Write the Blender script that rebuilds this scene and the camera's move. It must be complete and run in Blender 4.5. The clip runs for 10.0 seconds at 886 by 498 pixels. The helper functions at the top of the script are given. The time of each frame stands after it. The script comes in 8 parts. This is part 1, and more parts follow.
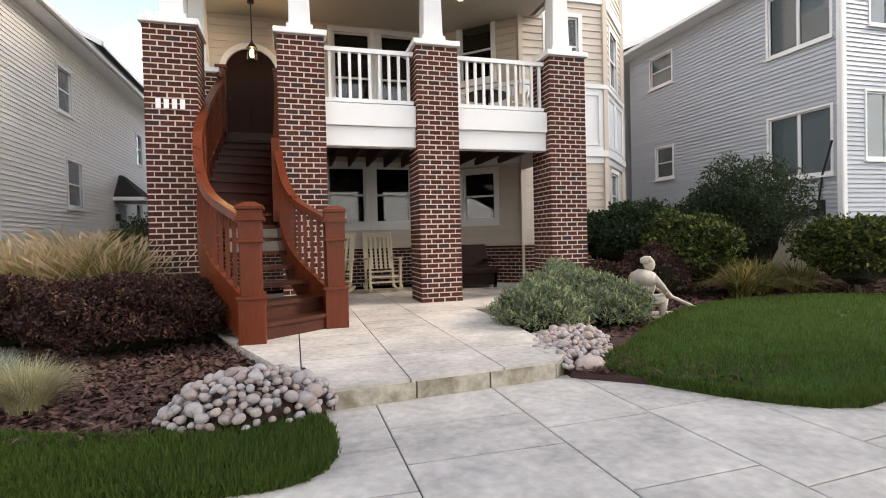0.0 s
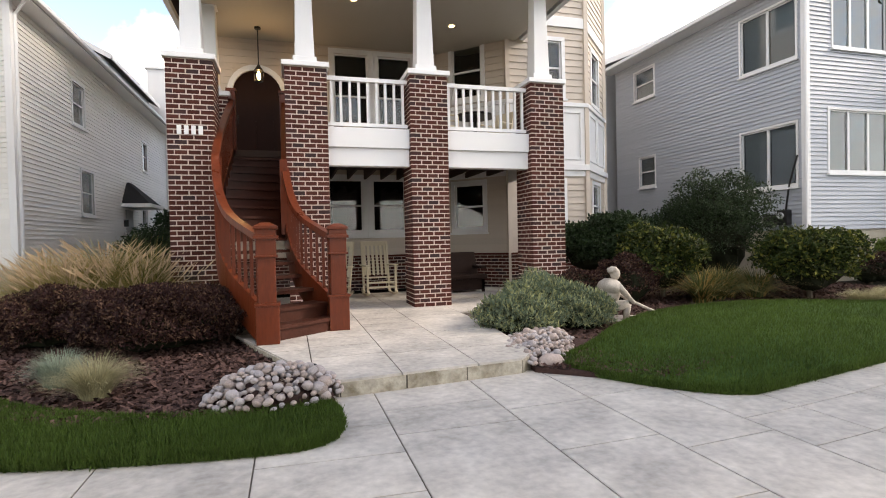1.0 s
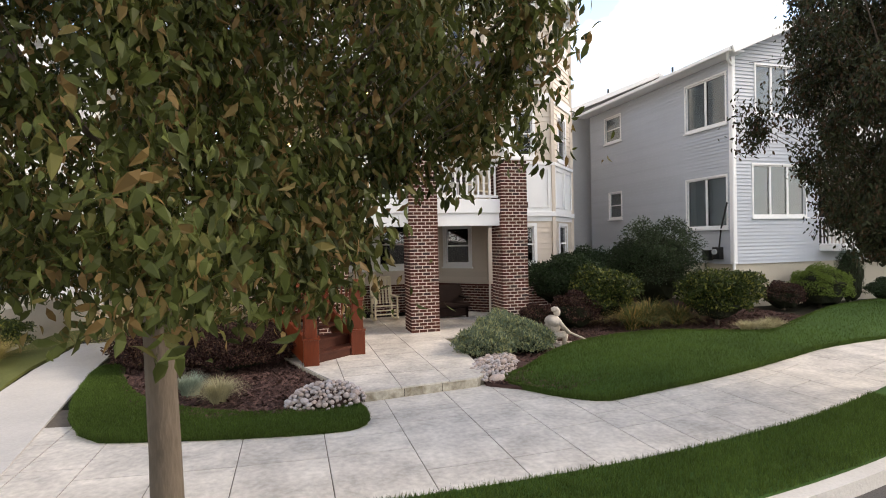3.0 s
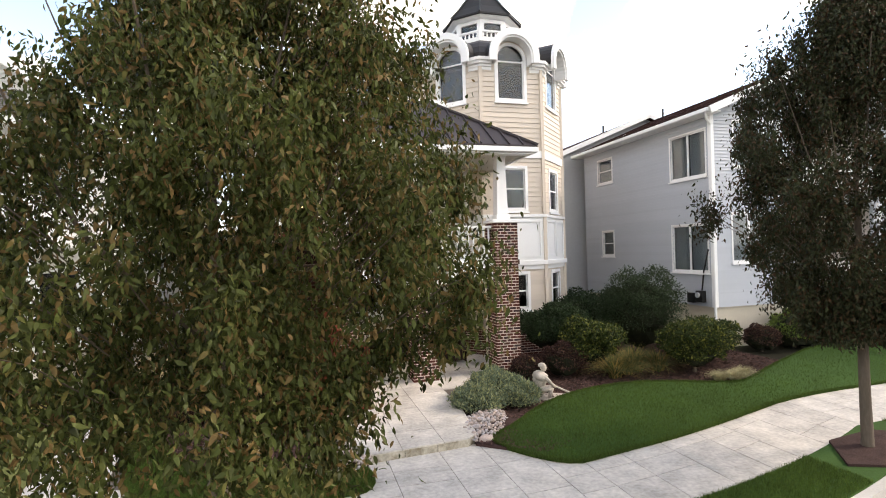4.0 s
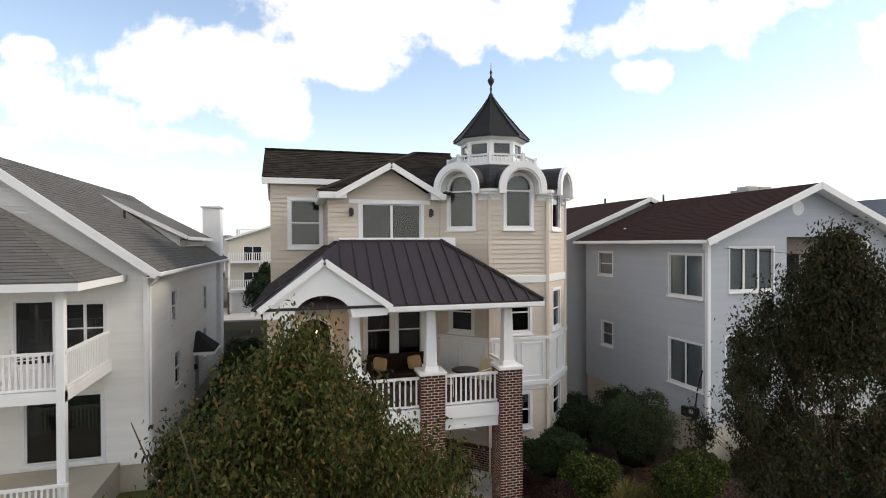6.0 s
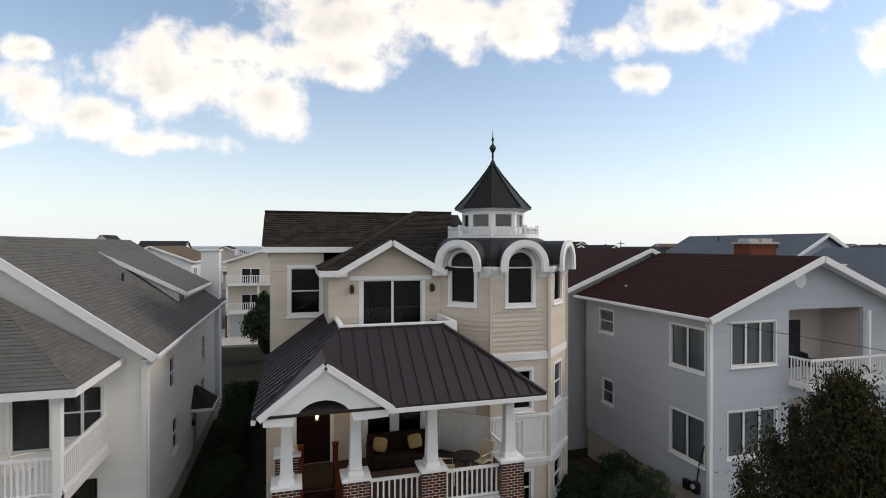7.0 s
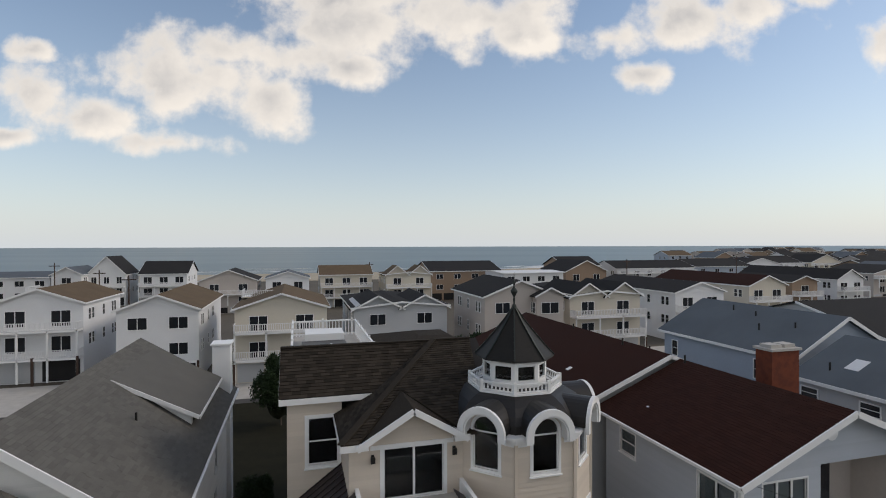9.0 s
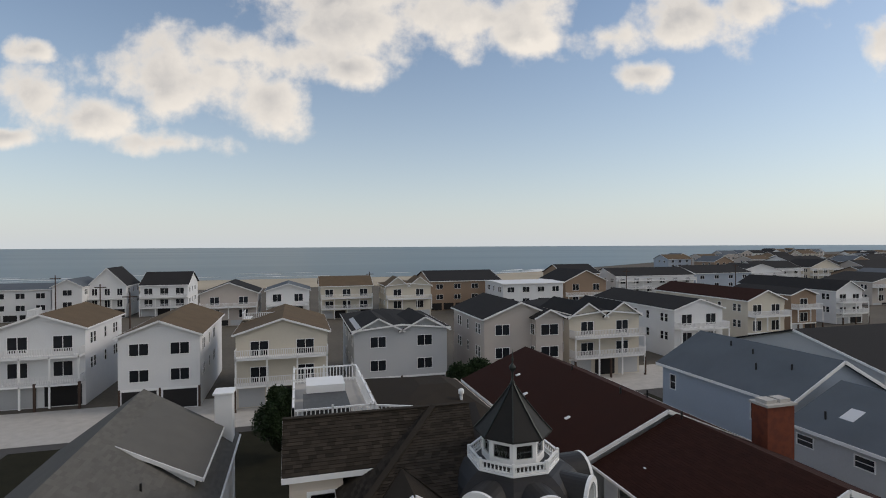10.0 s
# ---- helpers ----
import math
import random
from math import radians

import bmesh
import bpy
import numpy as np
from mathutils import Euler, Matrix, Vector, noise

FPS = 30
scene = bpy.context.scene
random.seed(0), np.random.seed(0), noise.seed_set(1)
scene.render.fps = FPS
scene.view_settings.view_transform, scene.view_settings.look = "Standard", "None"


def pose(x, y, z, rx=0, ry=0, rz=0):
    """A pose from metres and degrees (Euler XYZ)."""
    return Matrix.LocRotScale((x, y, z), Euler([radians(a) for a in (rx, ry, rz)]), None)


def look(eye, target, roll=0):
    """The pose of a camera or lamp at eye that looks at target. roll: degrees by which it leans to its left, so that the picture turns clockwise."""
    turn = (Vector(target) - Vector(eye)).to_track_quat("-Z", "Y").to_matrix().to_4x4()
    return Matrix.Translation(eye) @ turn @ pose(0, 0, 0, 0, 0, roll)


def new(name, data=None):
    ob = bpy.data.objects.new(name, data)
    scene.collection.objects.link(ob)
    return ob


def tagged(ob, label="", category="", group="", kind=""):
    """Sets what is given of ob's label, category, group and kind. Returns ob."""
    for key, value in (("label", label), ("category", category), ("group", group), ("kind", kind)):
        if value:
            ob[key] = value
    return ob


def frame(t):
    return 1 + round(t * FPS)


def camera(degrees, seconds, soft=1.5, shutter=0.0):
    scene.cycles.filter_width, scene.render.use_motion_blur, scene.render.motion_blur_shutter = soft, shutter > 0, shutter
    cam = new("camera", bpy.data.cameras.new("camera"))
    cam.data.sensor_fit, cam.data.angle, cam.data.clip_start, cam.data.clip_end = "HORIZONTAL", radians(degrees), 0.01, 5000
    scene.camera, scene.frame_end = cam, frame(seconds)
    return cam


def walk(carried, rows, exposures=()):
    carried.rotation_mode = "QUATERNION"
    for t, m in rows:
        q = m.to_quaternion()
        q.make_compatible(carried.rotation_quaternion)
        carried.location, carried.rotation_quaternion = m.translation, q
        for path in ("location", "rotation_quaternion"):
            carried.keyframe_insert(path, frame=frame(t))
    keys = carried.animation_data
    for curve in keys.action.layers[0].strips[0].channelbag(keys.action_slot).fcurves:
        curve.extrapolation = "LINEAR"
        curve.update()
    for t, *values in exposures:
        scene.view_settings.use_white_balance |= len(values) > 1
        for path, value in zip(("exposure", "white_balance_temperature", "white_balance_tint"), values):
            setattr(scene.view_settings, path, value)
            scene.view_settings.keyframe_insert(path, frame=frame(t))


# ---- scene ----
cam = camera(80.87, 10.0, soft=1.0)
# seconds, eye x y z, yaw, pitch, roll
PATH_ROWS = [
    (0.0, -1.901, -8.219, 1.188, -16.01, -1.11, 1.35),
    (0.5, -1.939, -8.600, 1.275, -16.09, -1.13, 1.31),
    (1.0, -2.050, -9.127, 1.372, -16.39, -1.10, 1.27),
    (1.5, -2.200, -9.756, 1.442, -16.45, -1.04, 1.26),
    (2.0, -2.332, -10.433, 1.557, -16.37, -1.04, 1.21),
    (3.5, -2.713, -12.864, 2.900, -16.16, -0.32, 1.34),
    (4.0, -2.750, -13.432, 3.586, -15.51, 0.28, 1.62),
    (4.5, -2.898, -13.843, 4.451, -14.71, 0.51, 1.21),
    (5.0, -2.981, -14.089, 5.532, -15.02, 0.27, 0.91),
    (5.5, -3.136, -14.121, 6.890, -15.45, -0.45, 0.56),
    (6.8, -3.318, -13.998, 10.022, -16.03, -0.58, -0.04),
    (7.0, -3.325, -13.940, 10.667, -15.99, -0.41, -0.06),
    (7.5, -3.480, -13.741, 12.001, -15.98, -0.45, 0.16),
    (8.0, -3.553, -13.524, 13.332, -15.76, -0.39, 0.08),
    (8.5, -3.704, -13.318, 14.790, -15.71, -0.46, 0.11),
    (9.0, -3.818, -13.251, 16.318, -15.67, -0.45, 0.14),
    (9.5, -3.866, -13.267, 17.839, -15.70, -0.48, 0.26),
    (10.0, -3.871, -13.561, 19.365, -15.68, -0.48, 0.26),
]
walk(cam, [(t, pose(x, y, z, 0, 0, yaw) @ pose(0, 0, 0, 90 + pitch, 0, 0) @ pose(0, 0, 0, 0, 0, -roll)) for t, x, y, z, yaw, pitch, roll in PATH_ROWS],
     exposures=[(0.0, 1.80, 7100, 13), (2.0, 1.52, 7050, 13.5), (3.5, 1.70, 7200, 13), (4.5, 1.80, 7100, 12), (5.5, 1.24, 7000, 10.5), (7.0, 0.44, 6780, 10.5), (8.5, 0.10, 6700, 10.5), (10.0, -0.08, 6700, 10)])

# ---- world, sun ----
SUN_AZ, SUN_EL = radians(100), radians(32)      # measured clockwise from +y
world = bpy.data.worlds.new("sky")
scene.world = world
world.use_nodes = True
wn, wl = world.node_tree.nodes, world.node_tree.links
wn.clear()


def wnode(kind, **kw):
    n = wn.new(kind)
    for k, v in kw.items():
        if k == "op":
            n.operation = v
        else:
            n.inputs[int(k[1:])].default_value = v
    return n


def wmath(op, a, b=None):
    n = wn.new("ShaderNodeMath")
    n.operation = op
    for i, s in enumerate((a, b)):
        if s is None:
            continue
        if isinstance(s, (int, float)):
            n.inputs[i].default_value = s
        else:
            wl.new(s, n.inputs[i])
    return n.outputs[0]


sky = wn.new("ShaderNodeTexSky")
sky.sky_type, sky.sun_disc = "NISHITA", False
sky.sun_elevation, sky.sun_rotation = SUN_EL, SUN_AZ
sky.air_density, sky.dust_density, sky.ozone_density = 1.0, 0.7, 1.3
tc = wn.new("ShaderNodeTexCoord")
# cumulus banks: each is an ellipse on the sky, its rim broken up by noise
rot = wn.new("ShaderNodeVectorRotate")
rot.rotation_type = "Z_AXIS"
rot.inputs["Angle"].default_value = radians(15.8)
wl.new(tc.outputs["Generated"], rot.inputs["Vector"])
sep = wn.new("ShaderNodeSeparateXYZ")
wl.new(rot.outputs[0], sep.inputs[0])
ahead = wmath("MAXIMUM", sep.outputs[1], 0.05)
su, sv = wmath("DIVIDE", sep.outputs[0], ahead), wmath("DIVIDE", sep.outputs[2], ahead)
uv = wn.new("ShaderNodeCombineXYZ")
wl.new(su, uv.inputs[0]), wl.new(sv, uv.inputs[1])
CLOUDS = [(-0.493, 0.320, 0.245, 0.078), (-0.673, 0.254, 0.130, 0.048), (-0.526, 0.198, 0.103, 0.028), (-0.336, 0.282, 0.087, 0.060), (-0.417, 0.374, 0.103, 0.043),
          (-0.265, 0.358, 0.141, 0.050), (-0.157, 0.423, 0.207, 0.076), (0.072, 0.434, 0.207, 0.074), (0.142, 0.393, 0.092, 0.037), (-0.200, 0.472, 0.179, 0.046),
          (0.322, 0.396, 0.087, 0.041), (0.382, 0.324, 0.065, 0.030), (0.485, 0.434, 0.152, 0.061), (0.593, 0.450, 0.141, 0.043), (0.702, 0.472, 0.087, 0.033),
          (-0.792, 0.376, 0.060, 0.028), (-0.803, 0.292, 0.092, 0.061), (-0.836, 0.211, 0.049, 0.020), (0.854, 0.401, 0.050, 0.060), (-0.178, 0.339, 0.082, 0.035)]
noise_w = wn.new("ShaderNodeTexNoise")
noise_w.inputs["Scale"].default_value, noise_w.inputs["Detail"].default_value, noise_w.inputs["Roughness"].default_value = 8.0, 12.0, 0.57
wl.new(uv.outputs[0], noise_w.inputs["Vector"])
field, shade, weight = None, None, None
for cx, cy, rx, ry in CLOUDS:
    d = wn.new("ShaderNodeVectorMath")
    d.operation = "SUBTRACT"
    wl.new(uv.outputs[0], d.inputs[0])
    d.inputs[1].default_value = (cx, cy, 0)
    s = wn.new("ShaderNodeVectorMath")
    s.operation = "MULTIPLY"
    wl.new(d.outputs[0], s.inputs[0])
    s.inputs[1].default_value = (1 / rx, 1 / ry, 0)
    ln = wn.new("ShaderNodeVectorMath")
    ln.operation = "LENGTH"
    wl.new(s.outputs[0], ln.inputs[0])
    fall = wmath("SUBTRACT", 1.10, ln.outputs["Value"])
    field = fall if field is None else wmath("MAXIMUM", field, fall)
    # the side of each bank that looks away from the sun
    dot = wn.new("ShaderNodeVectorMath")
    dot.operation = "DOT_PRODUCT"
    wl.new(s.outputs[0], dot.inputs[0])
    dot.inputs[1].default_value = (-0.45, 0.55, 0)
    wgt = wmath("POWER", wmath("MAXIMUM", wmath("ADD", fall, 0.3), 0.001), 3.0)
    lit = wmath("MULTIPLY", dot.outputs["Value"], wgt)
    shade = lit if shade is None else wmath("ADD", shade, lit)
    weight = wgt if weight is None else wmath("ADD", weight, wgt)
# thin high cloud over the rest of the sky
noise_h = wn.new("ShaderNodeTexNoise")
noise_h.inputs["Scale"].default_value, noise_h.inputs["Detail"].default_value = 2.2, 8.0
wl.new(tc.outputs["Generated"], noise_h.inputs["Vector"])
sep2 = wn.new("ShaderNodeSeparateXYZ")
wl.new(tc.outputs["Generated"], sep2.inputs[0])
high = wn.new("ShaderNodeMapRange")
wl.new(sep2.outputs[2], high.inputs[0])
high.inputs[1].default_value, high.inputs[2].default_value, high.inputs[3].default_value, high.inputs[4].default_value = 0.42, 0.62, -2.0, 0.0
back = wn.new("ShaderNodeMapRange")
wl.new(sep.outputs[1], back.inputs[0])
back.inputs[1].default_value, back.inputs[2].default_value, back.inputs[3].default_value, back.inputs[4].default_value = -0.25, 0.1, 0.25, -2.0
veil = wmath("ADD", wmath("MAXIMUM", high.outputs[0], back.outputs[0]), wmath("MULTIPLY", wmath("SUBTRACT", noise_h.outputs[0], 0.5), 1.6))
field = wmath("MAXIMUM", field, veil)
dens = wmath("ADD", field, wmath("MULTIPLY", wmath("SUBTRACT", noise_w.outputs[0], 0.495), 3.6))
mask = wn.new("ShaderNodeMapRange")
mask.interpolation_type = "SMOOTHSTEP"
wl.new(dens, mask.inputs[0])
mask.inputs[1].default_value, mask.inputs[2].default_value = -0.10, 0.75
thick = wn.new("ShaderNodeMapRange")
thick.interpolation_type = "SMOOTHSTEP"
wl.new(dens, thick.inputs[0])
thick.inputs[1].default_value, thick.inputs[2].default_value = 0.0, 1.5
ccol = wn.new("ShaderNodeMix")
ccol.data_type = "RGBA"
noise_b = wn.new("ShaderNodeTexNoise")
noise_b.inputs["Scale"].default_value, noise_b.inputs["Detail"].default_value = 5.0, 6.0
shift = wn.new("ShaderNodeVectorMath")
shift.operation = "ADD"
wl.new(uv.outputs[0], shift.inputs[0])
shift.inputs[1].default_value = (3.1, 0.7, 0)
wl.new(shift.outputs[0], noise_b.inputs["Vector"])
belly = wn.new("ShaderNodeMapRange")
wl.new(noise_b.outputs[0], belly.inputs[0])
belly.inputs[1].default_value, belly.inputs[2].default_value = 0.30, 0.52
# sunward flanks bright, lee flanks grey
off = wn.new("ShaderNodeVectorMath")
off.operation = "ADD"
wl.new(uv.outputs[0], off.inputs[0])
off.inputs[1].default_value = (0.022, -0.020, 0)
noise_s = wn.new("ShaderNodeTexNoise")
noise_s.inputs["Scale"].default_value, noise_s.inputs["Detail"].default_value, noise_s.inputs["Roughness"].default_value = 8.0, 8.0, 0.55
wl.new(off.outputs[0], noise_s.inputs["Vector"])
lee = wn.new("ShaderNodeMapRange")
wl.new(wmath("SUBTRACT", noise_s.outputs[0], noise_w.outputs[0]), lee.inputs[0])
lee.inputs[1].default_value, lee.inputs[2].default_value = -0.10, 0.10
lean_ = wmath("ADD", wmath("MULTIPLY", wmath("DIVIDE", shade, wmath("MAXIMUM", weight, 0.01)), 1.0), 0.60)
body = wn.new("ShaderNodeClamp")
wl.new(wmath("ADD", lean_, wmath("ADD", wmath("MULTIPLY", wmath("SUBTRACT", belly.outputs[0], 0.5), 0.35), wmath("MULTIPLY", wmath("SUBTRACT", lee.outputs[0], 0.5), 0.55))), body.inputs["Value"])
wl.new(wmath("MULTIPLY", thick.outputs[0], body.outputs[0]), ccol.inputs["Factor"])
CLOUD_LIT, CLOUD_GREY = (9.2, 8.7, 8.1, 1), (5.1, 5.1, 5.25, 1)
ccol.inputs["A"].default_value, ccol.inputs["B"].default_value = CLOUD_LIT, CLOUD_GREY
full = wn.new("ShaderNodeMix")
full.data_type = "RGBA"
wl.new(mask.outputs[0], full.inputs["Factor"])
# pale haze towards the horizon
low = wmath("MULTIPLY", wmath("POWER", 2.718, wmath("MULTIPLY", wmath("MAXIMUM", sep.outputs[2], 0.0), -5.2)), 0.90)
hazed = wn.new("ShaderNodeMix")
hazed.data_type = "RGBA"
wl.new(low, hazed.inputs["Factor"])
vivid = wn.new("ShaderNodeHueSaturation")
vivid.inputs["Saturation"].default_value, vivid.inputs["Value"].default_value = 1.06, 1.30
wl.new(sky.outputs[0], vivid.inputs["Color"])
wl.new(vivid.outputs[0], hazed.inputs["A"])
hazed.inputs["B"].default_value = (6.4, 6.95, 7.5, 1)
wl.new(hazed.outputs["Result"], full.inputs["A"])
wl.new(ccol.outputs["Result"], full.inputs["B"])
bg = wn.new("ShaderNodeBackground")
bg.inputs["Strength"].default_value = 0.10
wl.new(full.outputs["Result"], bg.inputs["Color"])
wout = wn.new("ShaderNodeOutputWorld")
wl.new(bg.outputs[0], wout.inputs["Surface"])

sun = new("sun", bpy.data.lights.new("sun", "SUN"))
sun.data.energy, sun.data.angle, sun.data.color = 1.05, radians(18), (1.0, 0.90, 0.78)
sun.matrix_world = look((0, 0, 0), (-math.sin(SUN_AZ) * math.cos(SUN_EL), -math.cos(SUN_AZ) * math.cos(SUN_EL), -math.sin(SUN_EL)))

# ---- materials ----


def surf(name, col, rough=0.6, var=0.15, scale=2.0, fine=40.0, bump=0.1, metal=0.0, rnd=0.0, island=0.0, alt=None, altamt=0.5, spec=0.5, stretch=None, trans=0.0, world_tex=False):
    """A surface with broad patches, fine grain, bump and, if asked, a tint of its own for each piece."""
    m = bpy.data.materials.new(name)
    m.use_nodes = True
    nt = m.node_tree
    p = nt.nodes["Principled BSDF"]
    p.inputs["Roughness"].default_value, p.inputs["Metallic"].default_value = rough, metal
    p.inputs["Specular IOR Level"].default_value = 0.10 if rough > 0.8 else (0.14 if trans else spec)
    t = nt.nodes.new("ShaderNodeTexCoord")
    vec = nt.nodes.new("ShaderNodeNewGeometry").outputs["Position"] if world_tex else t.outputs["Object"]
    if stretch:
        mp = nt.nodes.new("ShaderNodeMapping")
        mp.inputs["Scale"].default_value = stretch
        nt.links.new(vec, mp.inputs["Vector"])
        vec = mp.outputs[0]
    n1, n2 = nt.nodes.new("ShaderNodeTexNoise"), nt.nodes.new("ShaderNodeTexNoise")
    n1.inputs["Scale"].default_value, n1.inputs["Detail"].default_value = scale, 5.0
    n2.inputs["Scale"].default_value, n2.inputs["Detail"].default_value = fine, 3.0
    nt.links.new(vec, n1.inputs["Vector"]), nt.links.new(vec, n2.inputs["Vector"])

    def math_(op, a, b):
        q = nt.nodes.new("ShaderNodeMath")
        q.operation = op
        for i, s in enumerate((a, b)):
            if isinstance(s, (int, float)):
                q.inputs[i].default_value = s
            else:
                nt.links.new(s, q.inputs[i])
        return q.outputs[0]
    f = math_("ADD", math_("MULTIPLY", math_("SUBTRACT", n1.outputs[0], 0.5), 3.2 * var), math_("MULTIPLY", math_("SUBTRACT", n2.outputs[0], 0.5), 2.2 * var))
    piece = None
    if rnd:
        piece = nt.nodes.new("ShaderNodeObjectInfo").outputs["Random"]
        f = math_("ADD", f, math_("MULTIPLY", math_("SUBTRACT", piece, 0.5), 2 * rnd))
    if island:
        piece = nt.nodes.new("ShaderNodeNewGeometry").outputs["Random Per Island"]
        f = math_("ADD", f, math_("MULTIPLY", math_("SUBTRACT", piece, 0.5), 2 * island))
    base = nt.nodes.new("ShaderNodeMix")
    base.data_type = "RGBA"
    base.inputs["A"].default_value = (*col, 1)
    base.inputs["B"].default_value = (*(alt or col), 1)
    if alt:
        src = n1.outputs[0] if piece is None else piece
        r = nt.nodes.new("ShaderNodeMapRange")
        nt.links.new(src, r.inputs[0])
        r.inputs[1].default_value, r.inputs[2].default_value = (0.42, 0.62) if piece is None else (1 - altamt - 0.12, 1 - altamt + 0.12)
        nt.links.new(r.outputs[0], base.inputs["Factor"])
    hs = nt.nodes.new("ShaderNodeHueSaturation")
    nt.links.new(base.outputs["Result"], hs.inputs["Color"])
    nt.links.new(math_("MAXIMUM", math_("ADD", f, 1.0), 0.15), hs.inputs["Value"])
    nt.links.new(hs.outputs[0], p.inputs["Base Color"])
    if bump:
        b = nt.nodes.new("ShaderNodeBump")
        b.inputs["Strength"].default_value, b.inputs["Distance"].default_value = min(1.0, bump * 3), 0.01
        nt.links.new(n2.outputs[0], b.inputs["Height"])
        nt.links.new(b.outputs[0], p.inputs["Normal"])
    nt.links.new(math_("ADD", rough - 0.08, math_("MULTIPLY", n1.outputs[0], 0.16)), p.inputs["Roughness"])
    if trans:
        tr = nt.nodes.new("ShaderNodeBsdfTranslucent")
        nt.links.new(hs.outputs[0], tr.inputs["Color"])
        mx = nt.nodes.new("ShaderNodeMixShader")
        mx.inputs[0].default_value = trans
        nt.links.new(p.outputs[0], mx.inputs[1]), nt.links.new(tr.outputs[0], mx.inputs[2])
        nt.links.new(mx.outputs[0], nt.nodes["Material Output"].inputs["Surface"])
    return m


BRICK = surf("brick", (0.088, 0.031, 0.023), 0.82, 0.22, 9, 70, 0.3, world_tex=True, rnd=0.28, alt=(0.040, 0.025, 0.025), altamt=0.2)
BRICK_J = surf("brick_joined", (0.088, 0.031, 0.023), 0.82, 0.18, 14, 90, 0.2, island=0.28, alt=(0.040, 0.025, 0.025), altamt=0.2)
MORTAR = surf("mortar", (0.60, 0.50, 0.43), 0.9, 0.1, 6, 80, 0.2)
WHITE = surf("white_paint", (0.80, 0.80, 0.79), 0.45, 0.035, 1.2, 60, 0.03)
CREAM = surf("cream_siding", (0.59, 0.515, 0.43), 0.6, 0.05, 0.8, 60, 0.05, rnd=0.04)
VINYL = surf("white_vinyl", (0.43, 0.46, 0.50), 0.5, 0.05, 0.6, 50, 0.04, island=0.03)
VINYL_L = surf("ivory_vinyl", (0.82, 0.80, 0.76), 0.5, 0.05, 0.6, 50, 0.04, island=0.03)
FOUND = surf("foundation", (0.52, 0.47, 0.38), 0.9, 0.1, 1.2, 60, 0.15)
MAHOG = surf("mahogany", (0.118, 0.025, 0.009), 0.30, 0.30, 3.0, 30, 0.08, spec=0.3, stretch=(1, 1, 0.25))
MAHOG_D = surf("mahogany_worn", (0.055, 0.019, 0.012), 0.42, 0.3, 3.0, 30, 0.08, spec=0.15)
METAL_ROOF = surf("bronze_metal", (0.024, 0.0155, 0.0155), 0.48, 0.1, 0.8, 20, 0.02, metal=0.1)
DOME = surf("dark_dome_metal", (0.022, 0.020, 0.019), 0.48, 0.18, 1.5, 20, 0.03, metal=0.15, spec=0.35)
GREEN_ROOF = surf("aged_cone_metal", (0.014, 0.013, 0.011), 0.55, 0.2, 2.0, 20, 0.03, metal=0.1, spec=0.25)
COPPER = surf("verdigris", (0.030, 0.036, 0.033), 0.5, 0.2, 8, 40, 0.05, metal=0.5)
SHINGLE = surf("shingle_brown", (0.034, 0.028, 0.022), 0.9, 0.12, 1.2, 60, 0.25, island=0.36)
SH_GREY = surf("shingle_grey", (0.12, 0.115, 0.105), 0.9, 0.10, 0.8, 40, 0.25, island=0.10)
SH_RED = surf("shingle_redbrown", (0.032, 0.0120, 0.0085), 0.9, 0.12, 0.8, 40, 0.25, island=0.10)
SH_BLUE = surf("shingle_bluegrey", (0.115, 0.130, 0.145), 0.9, 0.14, 0.4, 40, 0.25, island=0.08)
SH_DARK = surf("shingle_charcoal", (0.030, 0.029, 0.029), 0.9, 0.14, 0.5, 30, 0.2)
SH_TAN = surf("shingle_tan", (0.13, 0.095, 0.062), 0.9, 0.14, 0.5, 30, 0.2)
FAR_WHITE = surf("far_white", (0.70, 0.70, 0.70), 0.6, 0.06, 0.3, 8, 0.02)
FAR_CREAM = surf("far_cream", (0.58, 0.53, 0.44), 0.6, 0.06, 0.3, 8, 0.02)
FAR_TAUPE = surf("far_taupe", (0.47, 0.42, 0.38), 0.6, 0.06, 0.3, 8, 0.02)
FAR_BLUE = surf("far_bluegrey", (0.34, 0.39, 0.46), 0.6, 0.06, 0.3, 8, 0.02)
FAR_GREY = surf("far_grey", (0.45, 0.46, 0.47), 0.6, 0.06, 0.3, 8, 0.02)
FAR_BROWN = surf("far_brown", (0.27, 0.19, 0.13), 0.7, 0.08, 0.3, 8, 0.02)
SLAB = surf("stamped_concrete", (0.475, 0.44, 0.39), 0.72, 0.34, 2.2, 14, 0.5, rnd=0.07, world_tex=True)
SLAB_EDGE = surf("slab_edge", (0.46, 0.42, 0.34), 0.85, 0.34, 4.0, 22, 0.4, alt=(0.17, 0.145, 0.10))
JOINT = surf("joint", (0.115, 0.098, 0.080), 0.95, 0.2, 5, 40, 0.2)
CONCRETE = surf("concrete", (0.45, 0.43, 0.40), 0.85, 0.12, 1.0, 30, 0.2)
ASPHALT = surf("asphalt", (0.085, 0.082, 0.08), 0.9, 0.15, 0.7, 60, 0.3)
MULCH = surf("mulch", (0.050, 0.030, 0.026), 0.95, 0.4, 5, 45, 0.6)
BARKCHIP = surf("bark_chip", (0.085, 0.050, 0.042), 0.95, 0.2, 9, 60, 0.3, island=0.55)
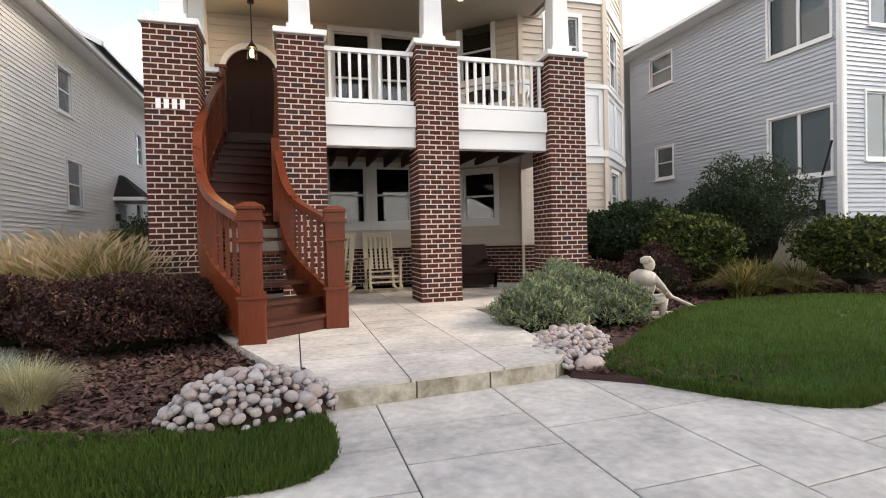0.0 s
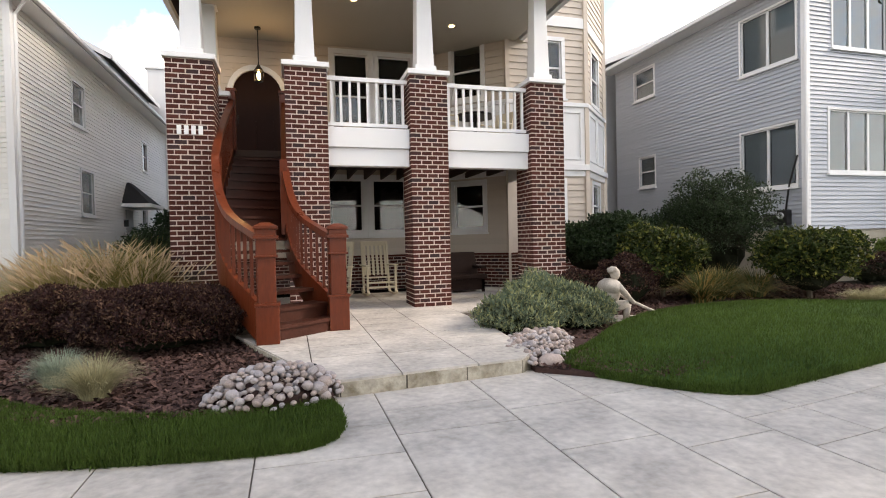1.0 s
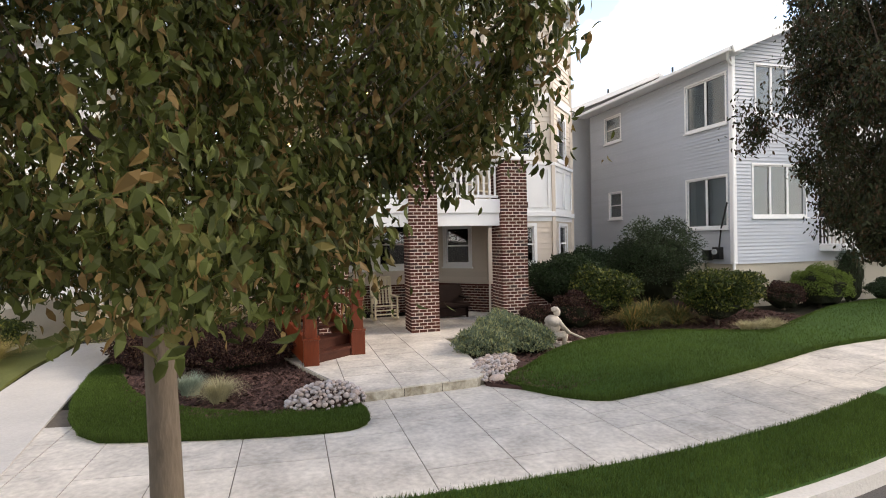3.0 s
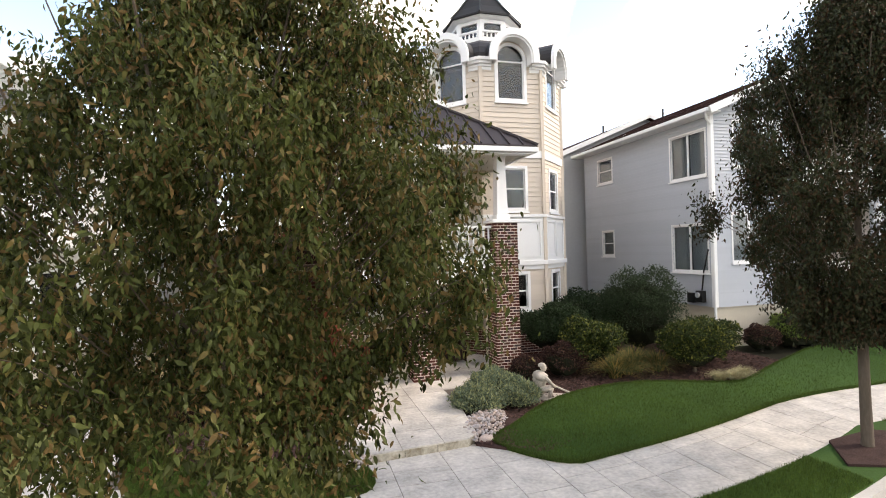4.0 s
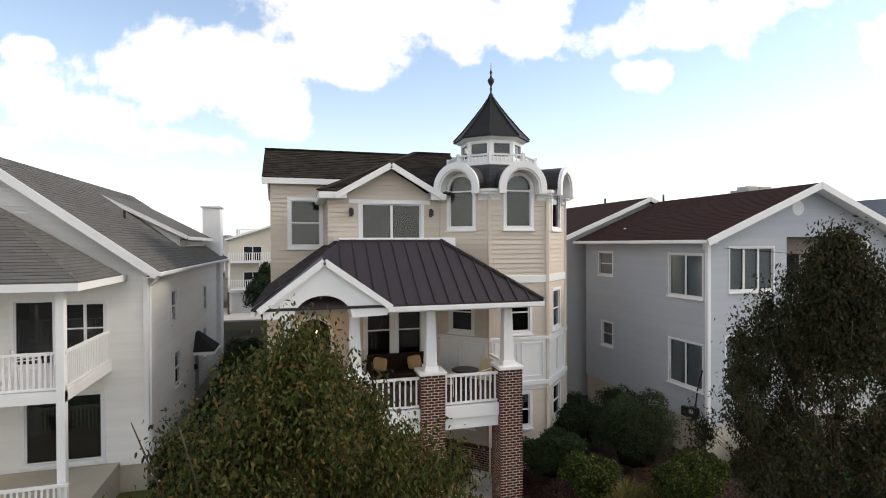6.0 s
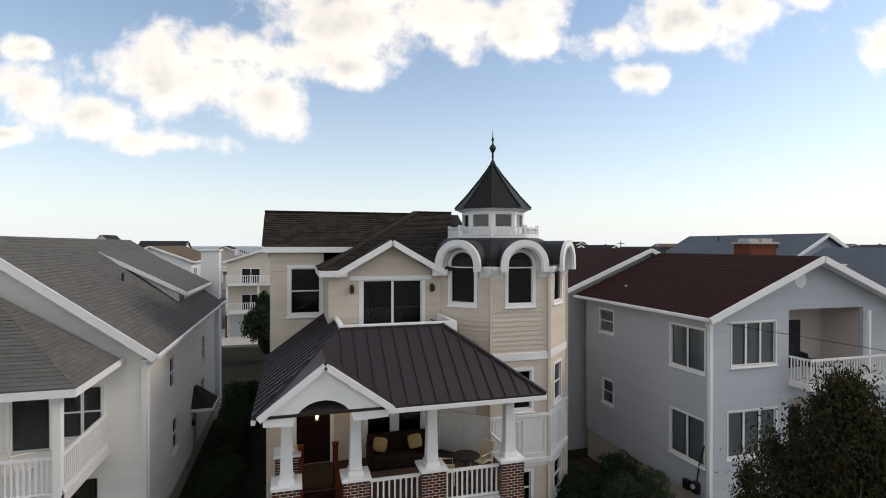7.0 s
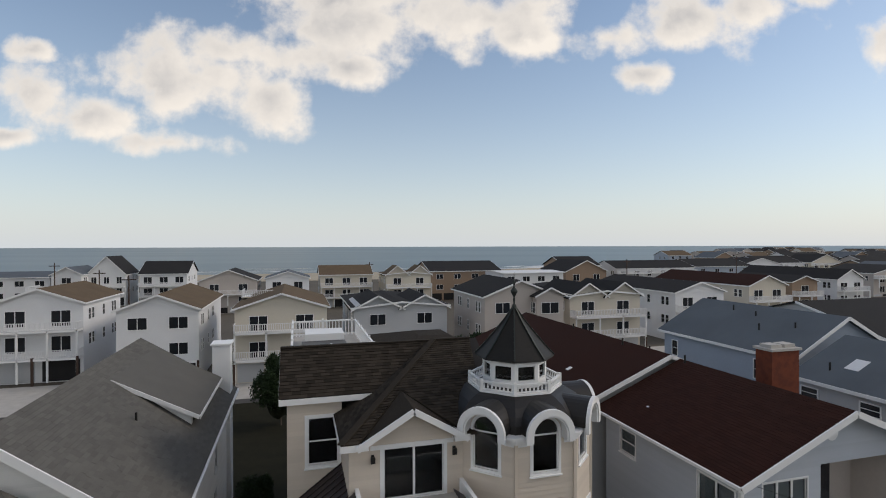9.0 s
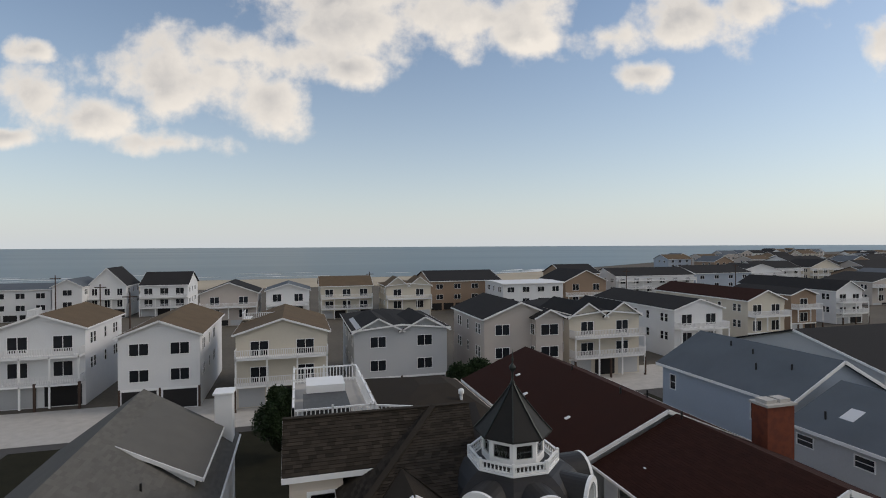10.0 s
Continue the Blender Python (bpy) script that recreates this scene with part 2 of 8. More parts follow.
SOIL = surf("yard_soil", (0.022, 0.021, 0.013), 0.95, 0.3, 0.8, 20, 0.3)
SAND = surf("town_ground", (0.13, 0.115, 0.095), 0.95, 0.2, 0.05, 2, 0.1)
TURF = surf("turf", (0.040, 0.082, 0.020), 0.95, 0.2, 0.9, 30, 0.4)
BLADE = surf("grass_blade", (0.064, 0.104, 0.020), 0.6, 0.30, 1.1, 12, 0, island=0.35, trans=0.25)
DRYTURF = surf("dry_turf", (0.11, 0.12, 0.04), 0.95, 0.25, 0.7, 25, 0.4)
STONE = surf("river_stone", (0.43, 0.345, 0.300), 0.65, 0.22, 7, 50, 0.12, rnd=0.42, alt=(0.28, 0.255, 0.25), altamt=0.42)
STATUE = surf("statue_stone", (0.40, 0.355, 0.30), 0.75, 0.34, 7, 45, 0.15)
LEAF_TREE = surf("pear_leaf", (0.070, 0.084, 0.022), 0.45, 0.42, 0.7, 9, 0, island=0.6, alt=(0.105, 0.068, 0.026), altamt=0.20, trans=0.38)
LEAF_TREE2 = surf("pear_leaf_dark", (0.036, 0.042, 0.017), 0.45, 0.26, 0.6, 9, 0, island=0.5, alt=(0.045, 0.026, 0.013), altamt=0.26, trans=0.22)
LEAF_BARB = surf("barberry_leaf", (0.036, 0.016, 0.015), 0.6, 0.15, 3, 20, 0, island=0.5, alt=(0.085, 0.050, 0.032), altamt=0.25, trans=0.2)
LEAF_JUN = surf("juniper_leaf", (0.145, 0.185, 0.120), 0.65, 0.25, 3, 20, 0, island=0.5, alt=(0.22, 0.23, 0.11), altamt=0.3, trans=0.2)
LEAF_VIB = surf("viburnum_leaf", (0.034, 0.052, 0.024), 0.4, 0.2, 2, 20, 0, island=0.5, trans=0.2)
LEAF_DARK = surf("laurel_leaf", (0.026, 0.044, 0.018), 0.45, 0.15, 2, 20, 0, island=0.5, trans=0.2)
LEAF_LIME = surf("euonymus_leaf", (0.038, 0.056, 0.015), 0.45, 0.2, 2, 20, 0, island=0.5, alt=(0.13, 0.13, 0.028), altamt=0.16, trans=0.2)
LEAF_YEL = surf("boxwood_leaf", (0.13, 0.18, 0.035), 0.5, 0.15, 2, 20, 0, island=0.4, trans=0.25)
BLADE_TAN = surf("fountain_grass", (0.44, 0.36, 0.15), 0.7, 0.1, 3, 20, 0, island=0.35, alt=(0.20, 0.19, 0.06), altamt=0.22, trans=0.3)
BLADE_BLUE = surf("fescue", (0.24, 0.29, 0.22), 0.7, 0.1, 3, 20, 0, island=0.3, trans=0.2)
BLADE_STRAW = surf("straw_grass", (0.36, 0.33, 0.19), 0.7, 0.1, 3, 20, 0, island=0.3, trans=0.2)
BLADE_GREEN = surf("green_fountain_grass", (0.17, 0.18, 0.05), 0.6, 0.1, 3, 20, 0, island=0.4, alt=(0.30, 0.23, 0.09), altamt=0.3, trans=0.25)
BLADE_LILY = surf("daylily", (0.085, 0.105, 0.032), 0.6, 0.1, 3, 20, 0, island=0.4, alt=(0.25, 0.17, 0.06), altamt=0.3, trans=0.25)
# near-black green: shade among inner leaves, put into the colour
SHADE_CORE = surf("foliage_shade_core", (0.018, 0.020, 0.011), 0.95, 0.3, 6, 30, 0.5)
BARK = surf("bark", (0.115, 0.092, 0.070), 0.9, 0.28, 7, 40, 0.5, stretch=(1, 1, 0.22))
# indoor shade behind glass, painted as a near-black colour
ROOM_SHADE = surf("painted_room_shade", (0.020, 0.018, 0.017), 0.9, 0.2, 1, 10, 0)
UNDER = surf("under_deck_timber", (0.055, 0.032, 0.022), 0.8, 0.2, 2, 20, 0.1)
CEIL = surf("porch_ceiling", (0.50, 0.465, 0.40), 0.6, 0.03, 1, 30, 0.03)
BLACK = surf("black_metal", (0.02, 0.02, 0.02), 0.4, 0.1, 4, 30, 0.02, metal=0.3)
IVORY = surf("rocker_ivory", (0.66, 0.58, 0.42), 0.5, 0.06, 3, 40, 0.04)
TAN = surf("tan_cushion", (0.42, 0.29, 0.14), 0.85, 0.08, 5, 80, 0.1)
WICKER = surf("brown_wicker", (0.022, 0.012, 0.009), 0.7, 0.2, 6, 60, 0.3, spec=0.12)
DOORWOOD = surf("entry_wood", (0.020, 0.008, 0.006), 0.5, 0.2, 2, 25, 0.05, spec=0.1, stretch=(1, 1, 0.2))
CURTAIN = surf("pale_blind", (0.44, 0.45, 0.46), 0.8, 0.06, 2, 30, 0.03)
GLASS = bpy.data.materials.new("window_glass")
GLASS.use_nodes = True
g = GLASS.node_tree.nodes["Principled BSDF"]
g.inputs["Base Color"].default_value, g.inputs["Roughness"].default_value = (0.62, 0.68, 0.70, 1), 0.02
g.inputs["Transmission Weight"].default_value, g.inputs["IOR"].default_value = 1.0, 1.5
FAR_GLASS = surf("far_glass", (0.018, 0.020, 0.024), 0.12, 0.2, 0.5, 3, 0)
SEA = surf("sea", (0.030, 0.075, 0.095), 0.35, 0.10, 0.004, 0.03, 0, stretch=(0.3, 1, 1))
FOAM = surf("foam", (0.75, 0.76, 0.76), 0.8, 0.1, 0.05, 0.5, 0)
BEACH = surf("beach_sand", (0.44, 0.38, 0.29), 0.95, 0.1, 0.03, 0.6, 0.05)
LAMPGLOW = bpy.data.materials.new("bulb")
LAMPGLOW.use_nodes = True
lg = LAMPGLOW.node_tree.nodes["Principled BSDF"]
lg.inputs["Emission Color"].default_value, lg.inputs["Emission Strength"].default_value = (1, 0.62, 0.25, 1), 6.0

# ---- builders ----


class Geo:
    def __init__(self):
        self.v, self.f = [], []

    def face(self, pts):
        i = len(self.v)
        self.v += [tuple(p) for p in pts]
        self.f.append(tuple(range(i, i + len(pts))))
        return self

    def solid(self, bottom, top):
        """A closed prism between two rings of the same number of points."""
        n, i = len(bottom), len(self.v)
        self.v += [tuple(p) for p in bottom] + [tuple(p) for p in top]
        self.f.append(tuple(range(i + n - 1, i - 1, -1)))
        self.f.append(tuple(range(i + n, i + 2 * n)))
        for k in range(n):
            l = (k + 1) % n
            self.f.append((i + k, i + l, i + n + l, i + n + k))
        return self

    def box(self, x0, y0, z0, x1, y1, z1):
        return self.solid([(x0, y0, z0), (x1, y0, z0), (x1, y1, z0), (x0, y1, z0)], [(x0, y0, z1), (x1, y0, z1), (x1, y1, z1), (x0, y1, z1)])

    def prism(self, poly, z0, z1):
        return self.solid([(x, y, z0) for x, y in poly], [(x, y, z1) for x, y in poly])

    def extrude(self, ring, vec):
        return self.solid(ring, [(p[0] + vec[0], p[1] + vec[1], p[2] + vec[2]) for p in ring])

    def beam(self, p, q, w, h, up=(0, 0, 1)):
        """A bar from p to q, w wide and h high, its axis in the middle."""
        p, q = Vector(p), Vector(q)
        d = (q - p).normalized()
        s = d.cross(Vector(up))
        if s.length < 1e-4:
            s = d.cross(Vector((1, 0, 0)))
        s = s.normalized() * w / 2
        u = s.cross(d).normalized() * h / 2
        ring = [p - s - u, p + s - u, p + s + u, p - s + u]
        return self.solid(ring, [r + (q - p) for r in ring])

    def tube(self, pts, radii, n=8):
        pts = [Vector(p) for p in pts]
        if isinstance(radii, (int, float)):
            radii = [radii] * len(pts)
        start = len(self.v)
        for i, p in enumerate(pts):
            d = (pts[min(i + 1, len(pts) - 1)] - pts[max(i - 1, 0)]).normalized()
            a = d.orthogonal() if abs(d.z) < 0.99 else Vector((1, 0, 0))
            if abs(d.z) < 0.99:
                a = d.cross(Vector((0, 0, 1)))
            a = (a - d * a.dot(d)).normalized()
            b = d.cross(a)
            for k in range(n):
                t = 2 * math.pi * k / n
                self.v.append(tuple(p + (a * math.cos(t) + b * math.sin(t)) * radii[i]))
        for i in range(len(pts) - 1):
            for k in range(n):
                l = (k + 1) % n
                o = start + i * n
                self.f.append((o + k, o + l, o + n + l, o + n + k))
        self.f.append(tuple(start + k for k in range(n - 1, -1, -1)))
        e = start + (len(pts) - 1) * n
        self.f.append(tuple(e + k for k in range(n)))
        return self

    def lathe(self, centre, prof, n=16, a0=0.0):
        """Rings of (radius, z) round an upright axis."""
        start = len(self.v)
        for r, z in prof:
            for k in range(n):
                t = a0 + 2 * math.pi * k / n
                self.v.append((centre[0] + r * math.cos(t), centre[1] + r * math.sin(t), z))
        for i in range(len(prof) - 1):
            for k in range(n):
                l = (k + 1) % n
                o = start + i * n
                self.f.append((o + k, o + l, o + n + l, o + n + k))
        self.f.append(tuple(start + k for k in range(n - 1, -1, -1)))
        e = start + (len(prof) - 1) * n
        self.f.append(tuple(e + k for k in range(n)))
        return self

    def add(self, other, m=None):
        i = len(self.v)
        self.v += [tuple(m @ Vector(p)) if m else p for p in other.v]
        self.f += [tuple(i + k for k in f) for f in other.f]
        return self


WELDED = {"stringer", "handrail", "arched_hood", "hood_barrel", "hood_lining", "tympanum", "arch_vault", "gable_front", "casing", "spandrel"}


def mesh_of(name, geo, mat, at=(0, 0, 0), smooth=False):
    me = bpy.data.meshes.new(name)
    if isinstance(geo, tuple):
        v, f = geo
        me.from_pydata((np.asarray(v) - np.asarray(at)).tolist(), [], np.asarray(f).tolist())
    else:
        me.from_pydata([(a - at[0], b - at[1], c - at[2]) for a, b, c in geo.v], [], geo.f)
        fix = bmesh.new()
        fix.from_mesh(me)
        if len(geo.f) < 6000:
            if name in WELDED:
                bmesh.ops.remove_doubles(fix, verts=fix.verts, dist=1e-4)
            bmesh.ops.recalc_face_normals(fix, faces=fix.faces)
        fix.to_mesh(me)
        fix.free()
    me.materials.append(mat)
    if smooth:
        me.polygons.foreach_set("use_smooth", [True] * len(me.polygons))
    return me


def origin(ob):
    p = Vector((0, 0, 0))
    while ob:
        p += ob.location
        ob = ob.parent
    return p


def thing(name, label, category, at=(0, 0, 0), group="", kind=""):
    e = new(name)
    e.location = at
    e.empty_display_size = 0.2
    return tagged(e, label, category, group, kind)


def part(name, geo, mat, parent, label="", bevel=0.0, smooth=False, kind=""):
    ob = new(name, mesh_of(name, geo, mat, origin(parent), smooth))
    ob.parent = parent
    if bevel:
        b = ob.modifiers.new("edge", "BEVEL")
        b.width, b.segments, b.limit_method = bevel, 2, "ANGLE"
    return tagged(ob, label, kind=kind)


def solo(name, geo, mat, label, category, group="", kind="", bevel=0.0, smooth=False):
    ob = new(name, mesh_of(name, geo, mat, (0, 0, 0), smooth))
    if bevel:
        b = ob.modifiers.new("edge", "BEVEL")
        b.width, b.segments, b.limit_method = bevel, 2, "ANGLE"
    return tagged(ob, label, category, group, kind)


def lap_wall(geo, p, q, z0, z1, course=0.11, holes=(), top=None, lap=0.026, thick=0.12):
    """Lapped boards on an upright wall from p to q, seen from its right-hand side; holes: (u0, u1, z0, z1); top(u): height of a sloping top."""
    p, q = Vector((p[0], p[1], 0)), Vector((q[0], q[1], 0))
    d = q - p
    L = d.length
    d.normalize()
    out = Vector((d.y, -d.x, 0))
    n = max(1, round((z1 - z0) / course))
    c = (z1 - z0) / n
    cuts = sorted({round(z0 + i * c, 4) for i in range(n + 1)} | {h[2] for h in holes} | {h[3] for h in holes})
    cuts = [z for z in cuts if z0 - 1e-6 <= z <= z1 + 1e-6]
    for a, b in zip(cuts, cuts[1:]):
        if b - a < 0.004:
            continue
        spans = [(0.0, L)]
        for h in holes:
            if h[2] < b - 1e-4 and h[3] > a + 1e-4:
                nxt = []
                for s, e in spans:
                    if h[0] > s:
                        nxt.append((s, min(e, h[0])))
                    if h[1] < e:
                        nxt.append((max(s, h[1]), e))
                spans = [w for w in nxt if w[1] - w[0] > 0.004]
        fa = 1 - ((a - z0) % c) / c if abs(((a - z0) % c) - c) > 1e-3 else 1.0
        fb = fa - (b - a) / c
        for s, e in spans:
            lo = [s, e]
            hi = [s, e]
            if top:
                us = [u for u in np.linspace(s, e, 60)]
                ina = [u for u in us if top(u) >= a + 1e-3]
                inb = [u for u in us if top(u) >= b]
                if len(ina) < 2:
                    continue
                lo = [ina[0], ina[-1]]
                hi = [inb[0], inb[-1]] if len(inb) > 1 else [(lo[0] + lo[1]) / 2 - 0.01, (lo[0] + lo[1]) / 2 + 0.01]
            A, B = out * (lap * fa), out * (lap * max(fb, 0))
            back = -out * thick
            r = [p + d * lo[0] + A, p + d * lo[1] + A, p + d * hi[1] + B, p + d * hi[0] + B]
            zz = [a, a, b, b]
            f = [(v.x, v.y, z) for v, z in zip(r, zz)]
            k = [(v.x, v.y, z) for v, z in zip([p + d * lo[0] + back, p + d * lo[1] + back, p + d * hi[1] + back, p + d * hi[0] + back], zz)]
            geo.solid(k, f)
    return geo


def boarded(parent, name, p, q, z0, z1, course=0.165, holes=(), top=None, label="cream lapped board siding"):
    """A wall of lapped boards, each board an object of its own."""
    e = new(name)
    e.parent = parent
    e.location = Vector(((p[0] + q[0]) / 2, (p[1] + q[1]) / 2, z0)) - origin(parent)
    tagged(e, label)
    g = lap_wall(Geo(), p, q, z0, z1, course, holes, top, 0.022)
    for k in range(0, len(g.v), 8):
        b = Geo()
        b.v, b.f = g.v[k:k + 8], [tuple(i - k for i in f) for f in g.f[(k // 8) * 6:(k // 8) * 6 + 6]]
        part("board", b, CREAM, e)
    return e


def window(parent, p, d, w, z0, z1, trim=0.09, sashes=1, rail=True, mat=None, glass=None, name="window", proud=0.035, arch=False, blind=0.0):
    """A window in a wall: p its lower left corner seen from outside, d the way along the wall."""
    d = Vector((d[0], d[1], 0)).normalized()
    out = Vector((d.y, -d.x, 0))
    p = Vector((p[0], p[1], 0))
    mat, glass = mat or WHITE, glass or GLASS

    def P(u, o, z):
        v = p + d * u + out * o
        return (v.x, v.y, z)

    def bar(g, u0, u1, a, b, o0, o1):
        g.solid([P(u0, o0, a), P(u1, o0, a), P(u1, o1, a), P(u0, o1, a)], [P(u0, o0, b), P(u1, o0, b), P(u1, o1, b), P(u0, o1, b)])
    e = new(name)
    e.parent = parent
    e.location = Vector(P(w / 2, 0, z0)) - origin(parent)
    g = Geo()
    bar(g, -trim, 0, z0 - trim, z1 + (0 if arch else trim), -0.06, proud)
    bar(g, w, w + trim, z0 - trim, z1 + (0 if arch else trim), -0.06, proud)
    if not arch:
        bar(g, 0, w, z1, z1 + trim, -0.06, proud)
    bar(g, 0, w, z0 - trim, z0, -0.06, proud)
    if arch:
        r, n = w / 2, 12
        for k in range(n):
            a0, a1 = math.pi * k / n, math.pi * (k + 1) / n
            q = [(w / 2 + R * math.cos(a), z1 + R * math.sin(a)) for R, a in ((r, a0), (r + trim, a0), (r + trim, a1), (r, a1))]
            g.solid([P(u, -0.06, z) for u, z in q], [P(u, proud, z) for u, z in q])
    part("frame", g, mat, e)
    g = Geo()
    bar(g, -trim - 0.03, w + trim + 0.03, z0 - trim - 0.045, z0 - trim, -0.02, proud + 0.05)
    part("sill", g, mat, e)
    for k in range(sashes):
        a, b = w * k / sashes, w * (k + 1) / sashes
        s = Geo()
        bar(s, a, a + 0.04, z0, z1, -0.055, -0.01), bar(s, b - 0.04, b, z0, z1, -0.055, -0.01)
        bar(s, a + 0.04, b - 0.04, z0, z0 + 0.045, -0.055, -0.01)
        if not arch:
            bar(s, a + 0.04, b - 0.04, z1 - 0.04, z1, -0.055, -0.01)
        if rail:
            zm = (z0 + z1) / 2 if not arch else z1 - 0.06
            bar(s, a + 0.04, b - 0.04, zm - 0.022, zm + 0.022, -0.05, 0.0)
        part("sash", s, mat, e)
        gl = Geo()
        if arch:
            ring = [(0.02, z0 + 0.02), (w - 0.02, z0 + 0.02)] + [(w / 2 + (w / 2 - 0.01) * math.cos(t), z1 + (w / 2 - 0.01) * math.sin(t)) for t in np.linspace(0, math.pi, 13)]
            gl.solid([P(u, -0.040, z) for u, z in ring], [P(u, -0.034, z) for u, z in ring])
        else:
            bar(gl, a + 0.03, b - 0.03, z0 + 0.03, z1 - 0.03, -0.040, -0.034)
        part("pane", gl, glass, e)
        if blind:
            bl = Geo()
            bar(bl, a + 0.04, b - 0.04, z1 - (z1 - z0) * blind, z1 - 0.02, -0.10, -0.09)
            part("blind", bl, CURTAIN, e)
    return e


def railing(parent, p, q, z0, z1, pitch=0.13, size=0.04, name="railing", mat=None, far=False):
    """Top and bottom rails with upright pickets, each a mesh."""
    mat = mat or WHITE
    p, q = Vector((p[0], p[1], 0)), Vector((q[0], q[1], 0))
    e = new(name)
    e.parent = parent
    e.location = Vector((p.x, p.y, z0)) - origin(parent)
    hi, lo = Geo(), Geo()
    hi.beam((p.x, p.y, z1 - 0.035), (q.x, q.y, z1 - 0.035), 0.09, 0.07)
    lo.beam((p.x, p.y, z0 + 0.06), (q.x, q.y, z0 + 0.06), 0.06, 0.06)
    part("top_rail", hi, mat, e)
    part("bottom_rail", lo, mat, e)
    n = max(2, round((q - p).length / pitch))
    if far:
        g = Geo()
        for k in range(n):
            v = p.lerp(q, (k + 0.5) / n)
            g.box(v.x - size / 2, v.y - size / 2, z0 + 0.06, v.x + size / 2, v.y + size / 2, z1 - 0.05)
        part("balustrade", g, mat, e, kind="stuff")
        return e
    g = Geo().box(-size / 2, -size / 2, z0 + 0.09 , size / 2, size / 2, z1 - 0.07)
    me = mesh_of("picket", g, mat)
    for k in range(n):
        v = p.lerp(q, (k + 0.5) / n)
        o = new("picket", me)
        o.parent = e
        o.location = Vector((v.x, v.y, 0)) - origin(e)
    return e


def shingles(geo, a, b, c, d, course=0.19, wide=0.30, lift=0.018, seed=0):
    """Shingle tabs in courses on the slope a b (eave) c d (ridge), counted round; each is a thin slab of its own."""
    a, b, c, d = Vector(a), Vector(b), Vector(c), Vector(d)
    rng = random.Random(seed)
    n = max(1, round(((d - a).length + (c - b).length) / 2 / course))
    nrm = (b - a).cross(d - a if (d - a).length > 0.01 else c - a).normalized()
    if nrm.z < 0:
        nrm = -nrm
    for i in range(n):
        l0, l1, r0, r1 = a.lerp(d, i / n), a.lerp(d, (i + 1.06) / n), b.lerp(c, i / n), b.lerp(c, (i + 1.06) / n)
        m = max(1, round((r0 - l0).length / wide))
        off = rng.random() / m
        us = [0.0] + [min(1, max(0, off + k / m)) for k in range(m)] + [1.0]
        for u0, u1 in zip(us, us[1:]):
            if u1 - u0 < 1e-3:
                continue
            h = lift * (0.7 + 0.6 * rng.random())
            q0, q1, q2, q3 = l0.lerp(r0, u0), l0.lerp(r0, u1), l1.lerp(r1, u1), l1.lerp(r1, u0)
            geo.solid([q0, q1, q2, q3], [q0 + nrm * h * 2, q1 + nrm * h * 2, q2 + nrm * h * 0.4, q3 + nrm * h * 0.4])
    return geo


def slab_roof(geo, pts, t=0.14):
    """A roof plane of thickness t below the given corners."""
    pts = [Vector(p) for p in pts]
    return geo.solid([p - Vector((0, 0, t)) for p in pts], pts)


def leaves(n, points, size, rng, droop=0.5, ratio=0.5, oval=False):
    """Small folded leaves at the given points: arrays of corners and faces."""
    pts = np.asarray(points)
    m = len(pts)
    idx = rng.integers(0, m, n) if n != m else np.arange(m)
    c = pts[idx]
    d = rng.normal(size=(n, 3))
    d[:, 2] -= droop * 1.6
    d /= np.linalg.norm(d, axis=1)[:, None]
    s = rng.normal(size=(n, 3))
    s -= d * (s * d).sum(1)[:, None]
    s /= np.linalg.norm(s, axis=1)[:, None]
    L = size * (0.6 + 0.8 * rng.random(n))[:, None]
    up = np.cross(s, d) * L * 0.12
    if oval:
        w = s * L * ratio / 2
        v = np.stack([c, c + d * L * 0.28 + w * 0.85 + up, c + d * L * 0.6 + w * 0.9 + up, c + d * L, c + d * L * 0.6 - w * 0.9 + up, c + d * L * 0.28 - w * 0.85 + up], 1).reshape(-1, 3)
        return v, np.arange(6 * n).reshape(n, 6)
    v = np.stack([c, c + d * L * 0.5 + s * L * ratio / 2 + up, c + d * L, c + d * L * 0.5 - s * L * ratio / 2 + up], 1).reshape(-1, 3)
    f = np.arange(4 * n).reshape(n, 4)
    return v, f


def ball_points(n, centre, radii, rng, shell=0.75, flat=0.0, boxy=1.0):
    d = rng.normal(size=(n, 3))
    d /= np.linalg.norm(d, axis=1)[:, None]
    d[:, 2] = np.where(d[:, 2] < -0.35 + flat, -d[:, 2], d[:, 2])
    if boxy < 1:
        d = np.sign(d) * np.abs(d) ** boxy
    r = shell + (1 - shell) * rng.random(n) ** 0.6
    lump = 1 + 0.12 * np.sin(5 * d[:, 0] + 3 * centre[0]) * np.cos(4 * d[:, 1] + 2 * centre[1]) + 0.08 * np.sin(9 * d[:, 2] + 7 * d[:, 0])
    return np.asarray(centre) + d * np.asarray(radii) * (r * lump)[:, None]


